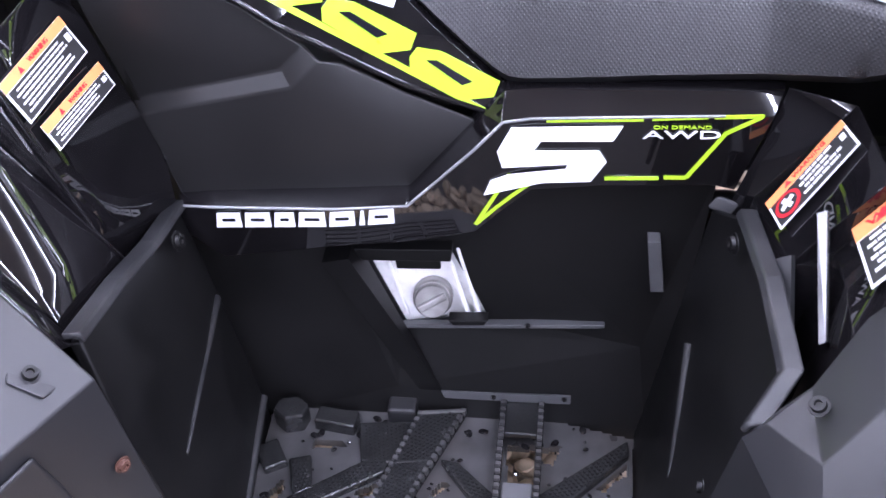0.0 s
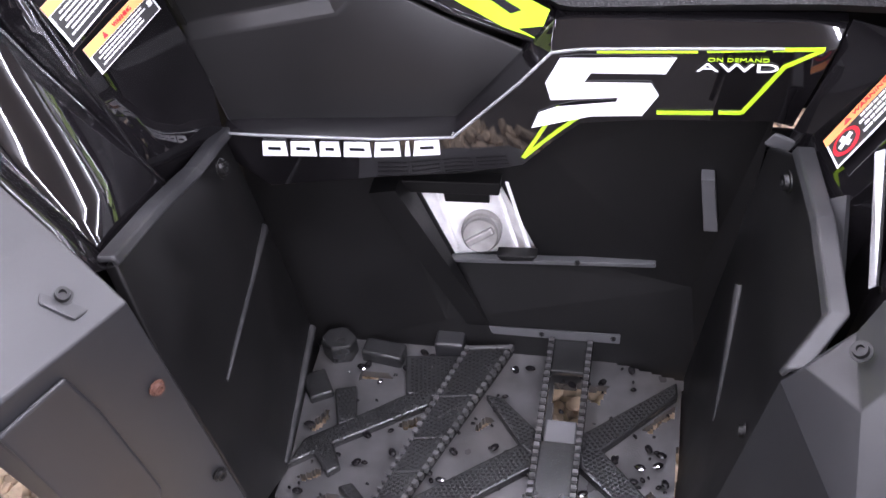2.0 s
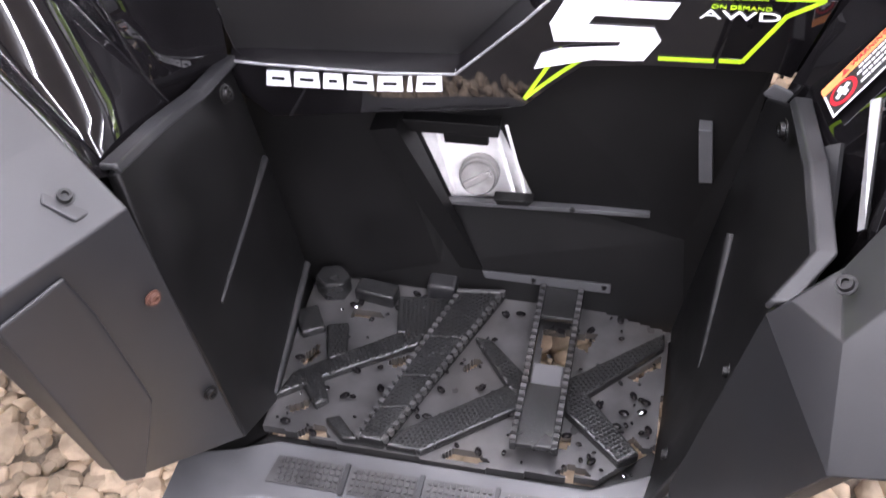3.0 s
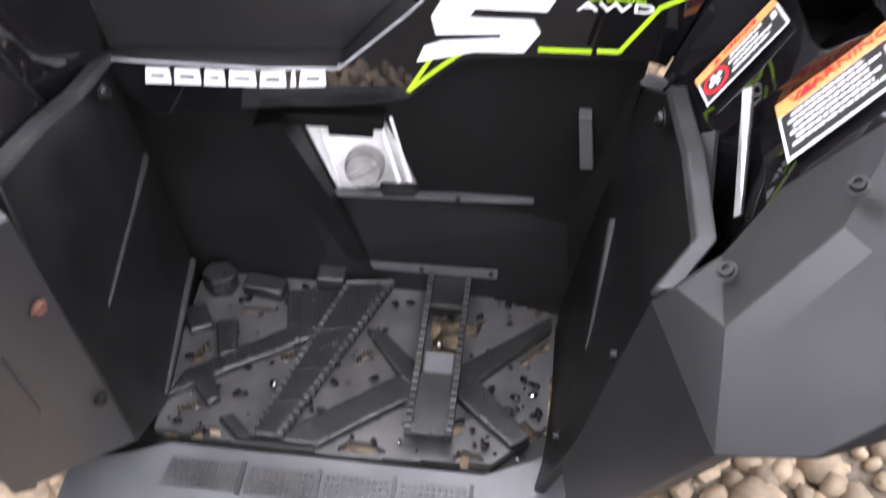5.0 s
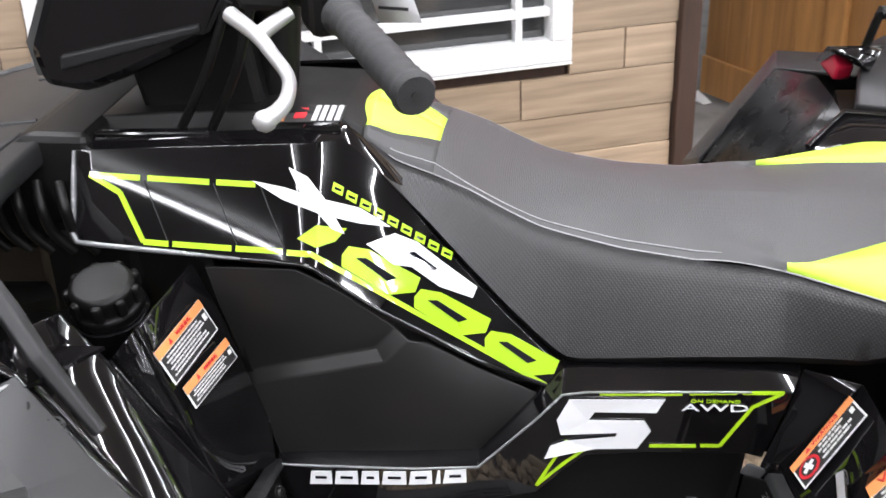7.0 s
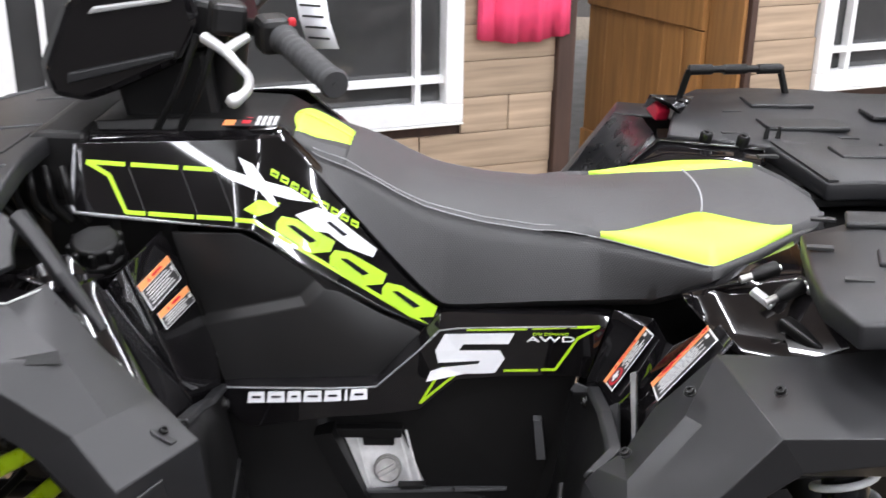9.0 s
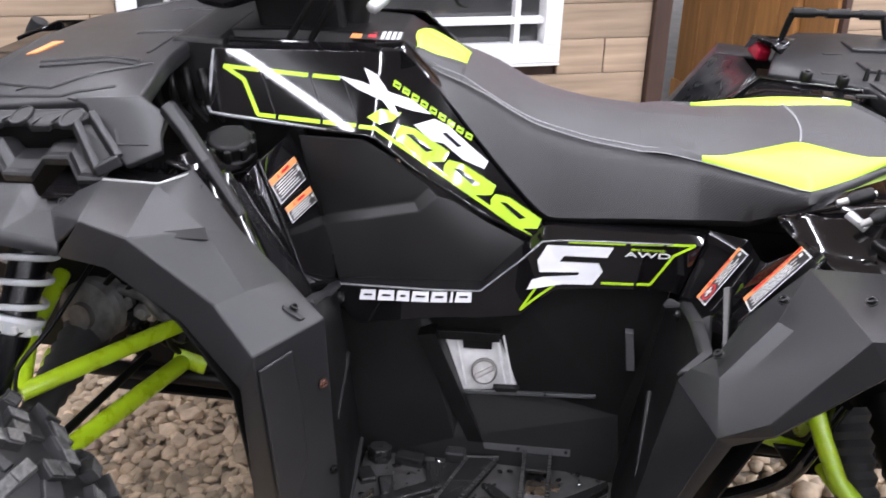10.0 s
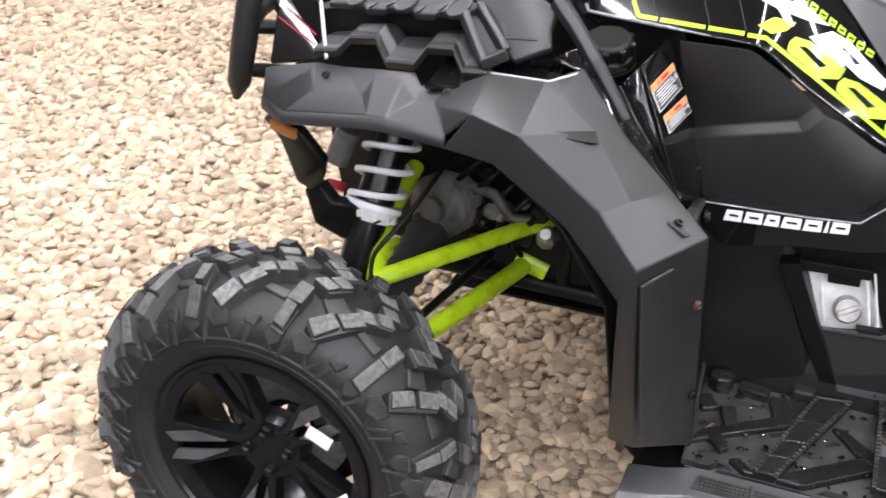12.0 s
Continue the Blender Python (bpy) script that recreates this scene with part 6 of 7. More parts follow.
        for k, (x, y, z) in enumerate(zig):
            back = 0.812 + 0.21 * (x + 0.83)
            rows.append([q(x, y + 0.010, z), q(x + 0.004, y + 0.030, z + 0.010), q(x + 0.008, y + 0.060, back + 0.45 * (z - back) + 0.016), q(x + 0.010, -0.330 - 0.33 * (x + 0.83), back)])
        part("web", grid_bm(rows, (0, -s, 1)), GREY, rack, smooth=10, thick=0.004, bevel=0.002)
        # upper rim with three round recesses
        edge = [(-0.840, -0.339, 0.873), (-0.769, -0.364, 0.887), (-0.754, -0.380, 0.886), (-0.720, -0.392, 0.893), (-0.717, -0.387, 0.896), (-0.671, -0.403, 0.905), (-0.657, -0.419, 0.903), (-0.622, -0.431, 0.910),
                (-0.618, -0.426, 0.914), (-0.574, -0.446, 0.921), (-0.553, -0.436, 0.933), (-0.573, -0.412, 0.936), (-0.835, -0.322, 0.884)]
        part("upper_rim", prism_bm([q(*p) for p in edge], (0, 0.004 * s, -0.012)), GREY, rack, bevel=0.003)
        for k in range(3):
            c = Vector(q(-0.782 + 0.0995 * k, -0.347 - 0.042 * k, 0.890 + 0.017 * k))
            along = Vector((0.93, -0.30 * s, 0.20)).normalized()
            tab = frame_of(c, along, Vector((-0.314, -0.394 * s, 0.864)).cross(along))
            ring = part("rim_tab", lathe_bm([(0.0205, -0.003), (0.0205, 0.0030), (0.0190, 0.0042), (0.0172, 0.0038), (0.0168, 0.0006)], 22, m=tab), GREY, rack, smooth=40)
            # flat black disc paints the shade of the recess
            part("recess", lathe_bm([(0.0172, 0.0004), (0.0172, 0.0028), (0.001, 0.0028)], 20, m=tab), INK, ring, smooth=40)
        for a, b in (((-0.750, -0.381, 0.889), (-0.733, -0.360, 0.898)), ((-0.717, -0.388, 0.898), (-0.699, -0.371, 0.905)), ((-0.654, -0.420, 0.906), (-0.636, -0.392, 0.918)), ((-0.617, -0.427, 0.916), (-0.603, -0.405, 0.925))):
            part("rim_rib", beam_bm(q(*a), q(*b), 0.004, 0.003), GREY, rack)
        # slanted end strut with a slot
        part("end_strut", beam_bm(q(-0.572, -0.444, 0.922), q(-0.520, -0.500, 0.873), 0.012, 0.018), GREY, rack, bevel=0.003)
        part("end_strut", beam_bm(q(-0.556, -0.426, 0.931), q(-0.493, -0.486, 0.889), 0.012, 0.018), GREY, rack, bevel=0.003)
        part("end_strut", beam_bm(q(-0.524, -0.500, 0.872), q(-0.490, -0.486, 0.889), 0.014, 0.018), GREY, rack, bevel=0.003)
        # black plate paints the shade seen through the strut's slot
        part("slot_back", prism_bm([q(-0.570, -0.436, 0.919), q(-0.556, -0.420, 0.926), q(-0.494, -0.480, 0.884), q(-0.520, -0.492, 0.869)], (0, 0.012 * s, -0.006)), INK, rack)
        plate = part("corner_plate", faces_bm([q(-0.573, -0.405, 0.938), q(-0.500, -0.408, 0.945), q(-0.465, -0.442, 0.924), q(-0.441, -0.453, 0.919), q(-0.432, -0.476, 0.903), q(-0.478, -0.497, 0.884), q(-0.495, -0.482, 0.889),
                                              q(-0.559, -0.421, 0.927), q(-0.490, -0.395, 0.957), q(-0.440, -0.425, 0.940), q(-0.600, -0.395, 0.945)],
                                             [(0, 7, 6, 5, 4, 3, 2, 1), (1, 2, 9, 8), (2, 3, 9), (10, 0, 1, 8)], (0, -s, 1)), GREY, rack, smooth=6, thick=0.012, bevel=0.003)
        for a, b in (((-0.513, -0.443, 0.917), (-0.501, -0.465, 0.902)), ((-0.501, -0.465, 0.902), (-0.453, -0.468, 0.906))):
            part("plate_rib", beam_bm(q(*a), q(*b), 0.004, 0.003), GREY, plate)
        bolt(rack, q(-0.508, -0.490, 0.881), (0, -s, 0.6), 0.005, STEEL)
        part("gap_panel", faces_bm([q(-0.60, -0.52, 0.835), q(-0.415, -0.545, 0.868), q(-0.370, -0.505, 0.880), q(-0.34, -0.40, 0.86), q(-0.60, -0.40, 0.85)], [(0, 1, 2, 3, 4)], (0, -s * 0.3, 1)), GLOSS, atv, thick=0.004)
        # pale metal line painted in for the reflection along the gloss panel's edge
        part("panel_edge", tube_bm([q(-0.494, -0.541, 0.878), q(-0.409, -0.556, 0.885), q(-0.378, -0.502, 0.884)], 0.0016, 6), LEVER, atv, smooth=60)
        part("wheel_shroud", faces_bm([q(-0.90, -0.16, 0.37), q(-0.64, -0.155, 0.366), q(-0.42, -0.15, 0.318), q(-0.42, -0.17, 0.80), q(-0.80, -0.20, 0.80), q(-0.92, -0.22, 0.70)], [(0, 1, 2, 3, 4, 5)], (0, -s, 0)), MATTE, atv, thick=0.01)
    # nose with lamps
    nose = empty("nose", atv, "glossy black nose with dark lamp lenses")
    for s in (1, -1):
        def q(x, y, z):
            return (x, y * s, z)

        v = [q(-0.945, -0.300, 0.880), q(-0.850, -0.350, 0.878), q(-0.806, -0.415, 0.808), q(-0.920, -0.395, 0.778), q(-1.00, -0.22, 0.86), q(-1.00, -0.24, 0.76)]
        part("lamp_lens", faces_bm(v, [(0, 1, 2, 3), (0, 3, 5, 4)], (-0.5, -s, 0.5)), GLOSS, nose, "dark glossy lamp lens with thin red lines", thick=0.006, bevel=0.003)
        part("chrome_edge", beam_bm(q(-0.846, -0.354, 0.880), q(-0.806, -0.418, 0.810), 0.006, 0.006), LEVER, nose, bevel=0.002)
        for dz in (0, 0.016):
            part("red_line", beam_bm(q(-0.925, -0.335 - dz, 0.858 - dz), q(-0.835, -0.395 - dz * 0.2, 0.838 - dz), 0.0014, 0.002), REDPAINT, nose)
        part("marker_lamp", box_bm((0.060, 0.010, 0.020), Matrix.Translation(q(-0.866, -0.458, 0.698)) @ pose(0, 0, 0, 0, 2, -20 * s)), AMBER, nose, "amber side marker", bevel=0.004)
        part("lower_cheek", faces_bm([q(-0.917, -0.435, 0.700), q(-0.840, -0.455, 0.695), q(-0.805, -0.440, 0.640), q(-0.862, -0.430, 0.592), q(-0.888, -0.432, 0.663), q(-0.808, -0.430, 0.615), q(-0.824, -0.415, 0.588), q(-0.848, -0.410, 0.570)],
                                     [(0, 4, 1), (4, 3, 2, 1), (3, 7, 6, 5, 2)], (-0.4, -s, 0)), MATTE, nose, smooth=10, thick=0.02, bevel=0.004)
        part("lower_cheek", prism_bm([q(-0.866, -0.402, 0.566), q(-0.850, -0.398, 0.500), q(-0.797, -0.395, 0.478), q(-0.730, -0.38, 0.520), q(-0.777, -0.395, 0.550), q(-0.812, -0.400, 0.552), q(-0.834, -0.402, 0.580)], (0, 0.03 * s, 0)), MATTE, nose, bevel=0.006)
    part("grille", box_bm((0.05, 0.44, 0.22), Matrix.Translation((-0.95, 0, 0.72))), MATTE, nose, bevel=0.01)
    part("nose_cap", prism_bm([(-0.98, -0.24, 0.77), (-1.01, 0, 0.77), (-0.98, 0.24, 0.77), (-0.80, 0.34, 0.77), (-0.80, -0.34, 0.77)], (0.02, 0, 0.10)), GLOSS, nose, bevel=0.01)
    bumper = empty("front_bumper", atv, "black steel front bumper bar")
    for s in (1, -1):
        part("bumper_upright", tube_bm([(-0.990, -0.312 * s, 0.872), (-1.000, -0.312 * s, 0.850), (-1.016, -0.312 * s, 0.775), (-1.032, -0.312 * s, 0.700), (-1.040, -0.312 * s, 0.668)], [0.018, 0.022, 0.023, 0.021, 0.006], 14), GREY, bumper, smooth=40)
        part("bumper_stay", tube_bm([(-1.0, -0.30 * s, 0.80), (-0.90, -0.24 * s, 0.79)], 0.013, 10), MATTE, bumper, smooth=60)
        part("bumper_stay", tube_bm([(-1.02, -0.30 * s, 0.72), (-0.90, -0.22 * s, 0.70)], 0.013, 10), MATTE, bumper, smooth=60)
    part("bumper_bar", tube_bm(curve_points([(-1.00, -0.31, 0.82), (-1.03, -0.2, 0.81), (-1.04, 0, 0.80), (-1.03, 0.2, 0.81), (-1.00, 0.31, 0.82)], 5), 0.017, 12), MATTE, bumper, smooth=60)


build_front_rack()


# ---- handlebar and lamp pod ----
def build_controls():
    bar = empty("handlebar", atv, "black handlebar with rubber grips and a silver brake lever")
    for s in (1, -1):
        def q(x, y, z):
            return Vector((x, y * s, z))

        part("bar_tube", tube_bm(curve_points([q(-0.245, -0.04, 1.10), q(-0.215, -0.14, 1.15), q(-0.135, -0.25, 1.172), q(-0.09, -0.30, 1.166)], 5), 0.012, 10), MATTE, bar, smooth=60)
        a, b = q(-0.098, -0.290, 1.166), q(-0.004, -0.462, 1.149)
        axis = b - a
        n = 28
        pts = [a + axis * (k / n) for k in range(n + 1)]
        rad = [0.0165 + 0.0012 * (math.sin(k * 2.4) > 0) - 0.001 * (k % 9 == 4) for k in range(n + 1)]
        rad[0], rad[-1], rad[-2] = 0.021, 0.0165, 0.0195
        grip = part("grip", tube_bm(pts, rad, 20), GRIPRUB, bar, "black ribbed rubber grip", smooth=50)
        # black disc for the shade inside the hollow grip end
        part("grip_hole", tube_bm([b + axis.normalized() * 0.0004, b + axis.normalized() * 0.0012], 0.004, 10), INK, grip)
        m = Matrix.Translation(q(-0.118, -0.262, 1.168)) @ axis.to_track_quat("Z", "Y").to_matrix().to_4x4()
        part("switch_box", box_bm((0.046, 0.05, 0.05), m), MATTE, bar, bevel=0.010)
        part("red_switch", box_bm((0.010, 0.012, 0.010), m @ Matrix.Translation((0.02, 0.02, 0.02))), REDINK, bar, bevel=0.003)
        lever_line = curve_points([q(-0.208, -0.285, 1.165), q(-0.173, -0.320, 1.155), q(-0.150, -0.352, 1.146), q(-0.128, -0.388, 1.138), q(-0.119, -0.430, 1.134), q(-0.122, -0.452, 1.130), q(-0.130, -0.463, 1.126)], 6)
        k = len(lever_line)
        lever = part("brake_lever", tube_bm(lever_line, [0.0085 - 0.0022 * math.sin(math.pi * i / (k - 1)) for i in range(k)], 12), LEVER, bar, "silver metal brake lever", smooth=60)
        part("ball_end", lathe_bm([(0.001, -0.010), (0.0075, -0.0065), (0.0105, 0), (0.0075, 0.0065), (0.001, 0.010)], 14, m=Matrix.Translation(lever_line[-1])), LEVER, lever, smooth=60)
        part("lever_fork", tube_bm([q(-0.145, -0.298, 1.171), q(-0.160, -0.310, 1.163), q(-0.173, -0.322, 1.155)], [0.006, 0.0075, 0.008], 10), LEVER, lever, smooth=60)
        part("master_cylinder", box_bm((0.05, 0.055, 0.045), Matrix.Translation(q(-0.185, -0.245, 1.185)) @ pose(0, 0, 0, 0, 8, 20 * s)), MATTE, bar, bevel=0.008)
    part("steering_stem", tube_bm([(-0.26, 0, 0.96), (-0.24, 0, 1.12)], 0.03, 14), MATTE, bar, smooth=60)
    for a, b in (((-0.262, -0.125, 1.135), (-0.349, -0.120, 0.965)), ((-0.235, -0.13, 1.13), (-0.300, -0.12, 0.985))):
        part("cable", tube_bm(curve_points([a, tuple(Vector(a).lerp(Vector(b), 0.5) + Vector((0.008, -0.01, 0))), b], 5), 0.0055, 8), MATTE, bar, smooth=60)
    tag = [[(-0.10, -0.205, 1.235), (-0.055, -0.215, 1.235)], [(-0.090, -0.215, 1.18), (-0.046, -0.225, 1.18)], [(-0.078, -0.212, 1.137), (-0.034, -0.222, 1.140)]]
    tg = tagged(part("price_tag", grid_bm(tag, (0, -1, 0)), WHITE, smooth=60, thick=0.0008), "white paper tag tied to the handlebar", "tag")
    for k in range(5):
        part("print_bar", beam_bm((-0.093 + 0.004 * k, -0.2165 - 0.001 * k, 1.215 - 0.015 * k), (-0.062 + 0.004 * k, -0.2235 - 0.001 * k, 1.215 - 0.015 * k), 0.001, 0.003), INK, tg)

    pod = empty("headlamp_pod", atv, "glossy black headlamp pod above the handlebar")
    side = [(-0.500, 1.030), (-0.510, 1.075), (-0.463, 1.178), (-0.40, 1.215), (-0.28, 1.225), (-0.262, 1.150), (-0.300, 1.085), (-0.400, 1.040), (-0.449, 1.022)]
    part("pod_shell", prism_bm([(x, -0.115, z) for x, z in side], (0, 0.23, 0)), GLOSS, pod, bevel=0.012)
    part("pod_lip", prism_bm([(-0.472, -0.122, 1.052), (-0.30, -0.122, 1.098), (-0.30, -0.122, 1.108), (-0.470, -0.122, 1.070)], (0, 0.012, 0)), GREY, pod, "grey side strip", bevel=0.003)
    part("pod_lip", prism_bm([(-0.43, -0.121, 1.160), (-0.30, -0.121, 1.182), (-0.30, -0.121, 1.190), (-0.42, -0.121, 1.172)], (0, 0.012, 0)), LEVER, pod, "bright side strip", bevel=0.003)
    part("pod_lens", prism_bm([(-0.512, -0.10, 1.04), (-0.518, -0.10, 1.08), (-0.475, -0.10, 1.17), (-0.468, -0.10, 1.17), (-0.505, -0.10, 1.04)], (0, 0.20, 0)), DARKGLASS, pod)
    part("dash", prism_bm([(-0.30, -0.09, 1.19), (-0.22, -0.09, 1.17), (-0.21, -0.09, 1.12), (-0.29, -0.09, 1.10)], (0, 0.18, 0)), MATTE, pod, bevel=0.01)
    part("pod_neck", prism_bm([(-0.42, -0.06, 1.05), (-0.27, -0.06, 1.10), (-0.25, -0.06, 0.96), (-0.40, -0.06, 0.96)], (0, 0.12, 0)), MATTE, pod, bevel=0.01)
    # dark filler between the cargo box and the tank cover
    part("hood_panel", prism_bm([(-0.60, -0.165, 0.84), (-0.44, -0.165, 0.84), (-0.44, -0.150, 0.985), (-0.52, -0.150, 0.985), (-0.60, -0.165, 0.93)], (0, 0.33, 0)), MATTE, atv, bevel=0.01)
    for k in range(5):
        x = -0.585 + 0.028 * k
        part("wire_loom", tube_bm(curve_points([(x, -0.175, 0.935), (x + 0.012, -0.195, 0.915), (x + 0.016, -0.19, 0.88), (x + 0.035, -0.18, 0.85)], 5), 0.0065, 8), MATTE, atv, smooth=60)
    part("inner_shroud", box_bm((0.14, 0.36, 0.16), Matrix.Translation((-0.45, 0, 0.80))), MATTE, atv, bevel=0.02)


build_controls()


# ---- wheels and suspension ----
TYRE_R, TYRE_W = 0.318, 0.106


def tyre_point(angle, s, lift):
    """A place on the carcass: s from -1.25 (outer side wall) to 1.25, lift above it; the axle runs along y."""
    a = min(1.0, abs(s))
    w = TYRE_W * (0.96 * a if a < 1 else 0.96)
    r = TYRE_R - 0.005 - 0.035 * a ** 2.4
    nr, nw = 1.0, 0.25 * a
    if abs(s) > 1:
        t = (abs(s) - 1) / 0.25
        r -= 0.050 * t
        w += TYRE_W * 0.05 * t
        nr, nw = 1 - 0.8 * t, 0.25 + 0.8 * t
    r += lift * nr
    w += lift * nw
    return Vector((r * math.cos(angle), math.copysign(w, s) if s else 0.0, r * math.sin(angle)))


def build_wheel():
    wheel = empty("wheel", atv, "black alloy wheel with a chunky mud tyre")
    # turned about y: outer face towards -y
    m = pose(0, 0, 0, 90, 0, 0)
    prof = [(0.194, 0.086), (0.206, 0.098), (0.228, 0.107), (0.250, 0.109), (0.270, 0.106), (0.285, 0.094), (0.302, 0.062), (0.311, 0.024)]
    full = prof + [(r, -h) for r, h in prof[::-1]] + [(0.188, -0.082), (0.184, -0.05), (0.184, 0.05), (0.188, 0.082)]
    tyre = part("tyre", lathe_bm(full, 72, m=m, close=True), RUBBER, wheel, "dusty black mud tyre with deep lugs", smooth=45)
    bm = bmesh.new()
    n = 12
    step = 2 * math.pi / n

    rng = random.Random(8)

    def lug(outline, height, top=0.86, worn=True):
        if worn:
            da, ds, grow = rng.uniform(-0.012, 0.012), rng.uniform(-0.02, 0.02), rng.uniform(0.86, 1.06)
            ca, cs = sum(a for a, _ in outline) / len(outline), sum(s for _, s in outline) / len(outline)
            outline = [(ca + (a - ca) * grow + da + rng.uniform(-0.006, 0.006), cs + (s - cs) * grow + ds * (abs(cs) < 0.9) + rng.uniform(-0.012, 0.012)) for a, s in outline]
            height *= rng.uniform(1.2, 1.4)
        c = (sum(a for a, _ in outline) / len(outline), sum(s for _, s in outline) / len(outline))
        low = [bm.verts.new(tyre_point(a, s, -0.006)) for a, s in outline]
        high = [bm.verts.new(tyre_point(c[0] + (a - c[0]) * top, c[1] + (s - c[1]) * top, height)) for a, s in outline]
        fs = [bm.faces.new(high)]
        fs[0].material_index = int(worn)
        for i in range(len(low)):
            j = (i + 1) % len(low)
            fs.append(bm.faces.new((low[i], low[j], high[j], high[i])))
        bmesh.ops.recalc_face_normals(bm, faces=fs)

    def split(at, a, b, c, d, height):
        """A bar of two blocks with a fine cut between them; a, b at one end and c, d at the other."""
        def mix(p, q, t):
            return (p[0] + (q[0] - p[0]) * t, p[1] + (q[1] - p[1]) * t)

        for t0, t1 in ((0.0, 0.485), (0.515, 1.0)):
            lug(at(mix(a, d, t0), mix(b, c, t0), mix(b, c, t1), mix(a, d, t1)), height, 0.95)
        lug(at(a, b, c, d), height * 1.08, 0.97, False)

    for k in range(n):
        for side in (1, -1):
            a0 = k * step - 0.19 + (step / 2 if side > 0 else 0)
            u = step

            def at(*pts):
                return [(a0 + x * u, side * y) for x, y in pts]

            # slanting bar, axial bar and the two arms of the middle chevron
            split(at, (-0.06, 0.44), (0.08, 0.30), (0.42, 0.88), (0.27, 1.02), 0.0185)
            split(at, (0.52, 0.36), (0.66, 0.34), (0.72, 1.06), (0.57, 1.08), 0.0185)
            split(at, (0.22, 0.02), (0.38, -0.08), (0.56, 0.24), (0.39, 0.34), 0.018)
            split(at, (0.74, 0.20), (0.85, 0.03), (1.14, 0.28), (1.03, 0.44), 0.018)
            # low webs that tie the blocks together
            lug(at((0.12, 0.30), (0.30, 0.10), (0.44, 0.34), (0.30, 0.56)), 0.007, 0.92, False)
            lug(at((0.70, 0.44), (1.00, 0.40), (1.02, 0.52), (0.72, 0.62)), 0.006, 0.92, False)
            # shoulder blocks that carry the bars down the side wall, and slanting ribs between them
            lug(at((0.20, 0.98), (0.44, 0.94), (0.50, 1.05), (0.40, 1.13), (0.22, 1.10)), 0.014, 0.88, False)
            lug(at((0.55, 1.00), (0.76, 1.00), (0.80, 1.09), (0.70, 1.17), (0.58, 1.12)), 0.015, 0.86, False)
            lug(at((0.84, 0.94), (1.02, 0.92), (1.04, 1.04), (0.90, 1.08)), 0.011, 0.86, False)
            for x, lean, end in ((0.02, 0.16, 1.20), (0.30, -0.14, 1.22), (0.46, 0.12, 1.24), (0.74, -0.10, 1.21), (0.92, 0.12, 1.23)):
                lug(at((x, 1.04), (x + 0.075, 1.03), (x + lean + 0.06, end), (x + lean, end + 0.01)), 0.0075, 0.80, False)
            for x in (0.12, 0.62):
                lug(at((x, 1.14), (x + 0.16, 1.12), (x + 0.20, 1.17), (x + 0.10, 1.21)), 0.005, 0.84, False)
    tread = part("tread", bm, LUG, tyre, "worn light rubber lugs", bevel=0.0022)
    tread.data.materials.append(LUGTOP)
    for r, h in ((0.236, 0.1085), (0.220, 0.1035)):
        for sg in (1, -1):
            part("side_ring", lathe_bm([(r, h * sg), (r + 0.003, (h + 0.0025) * sg), (r + 0.006, h * sg)], 72, m=m, close=True), RUBBER, tyre, smooth=60)
    # rim: lip, barrel, hub and spokes
    rim = part("rim", lathe_bm([(0.181, 0.084), (0.178, 0.094), (0.172, 0.095), (0.166, 0.088), (0.160, 0.070), (0.158, -0.07), (0.172, -0.085), (0.176, -0.08), (0.165, -0.05), (0.165, 0.06), (0.176, 0.080)], 64, m=m @ Matrix.Diagonal((1.085, 1.085, 1, 1)), close=True), RIMBLACK, wheel, "satin black alloy rim", smooth=40)
    part("rim_flange", lathe_bm([(0.188, 0.086), (0.186, 0.091), (0.164, 0.085), (0.161, 0.074), (0.170, 0.070), (0.186, 0.078)], 64, m=m, close=True), RIMBLACK, rim, smooth=40)
    part("hub", lathe_bm([(0.060, 0.02), (0.064, 0.045), (0.056, 0.058), (0.034, 0.060), (0.032, 0.066), (0.004, 0.068)], 32, m=m), RIMBLACK, rim, smooth=35)
    part("wheel_back", lathe_bm([(0.135, -0.05), (0.140, -0.04), (0.05, -0.03), (0.03, -0.03)], 32, m=m, close=True), MATTE, rim, smooth=35)
    part("brake_disc", lathe_bm([(0.11, -0.02), (0.11, -0.014), (0.05, -0.014), (0.05, -0.02)], 40, m=m, close=True), STEEL, rim, smooth=35)
    for k in range(5):
        for lean in (-1, 1):
            turn = pose(0, 0, 0, 0, 72 * k + 8 + 12 * lean, 0)

            def at_face(x, z, lift):
                return turn @ Vector((1.085 * x, -0.058 - 0.028 * (x - 0.04) / 0.12 - lift, z))

            v = [at_face(x, z, 0) for x, z in ((0.036, -0.010), (0.080, -0.008), (0.166, -0.011), (0.166, 0.011), (0.080, 0.008), (0.036, 0.010))]
            part("spoke", prism_bm(v, turn.to_3x3() @ Vector((0, 0.034, 0))), RIMBLACK, rim, bevel=0.004)
            v = [at_face(x, z * lean, 0.003) for x, z in ((0.070, 0.007), (0.150, 0.026), (0.164, 0.010), (0.120, -0.002))]
            part("machined_facet", prism_bm(v, turn.to_3x3() @ Vector((0, 0.005, 0))), BLADE if k in (1, 2, 4) else RIMBLACK, rim, "machined spoke facet")
    for k in range(4):
        a = math.pi / 2 * k + 0.45
        mm = Matrix.Translation((0.036 * math.cos(a), -0.058, 0.036 * math.sin(a))) @ pose(0, 0, 0, 90, 0, 0)
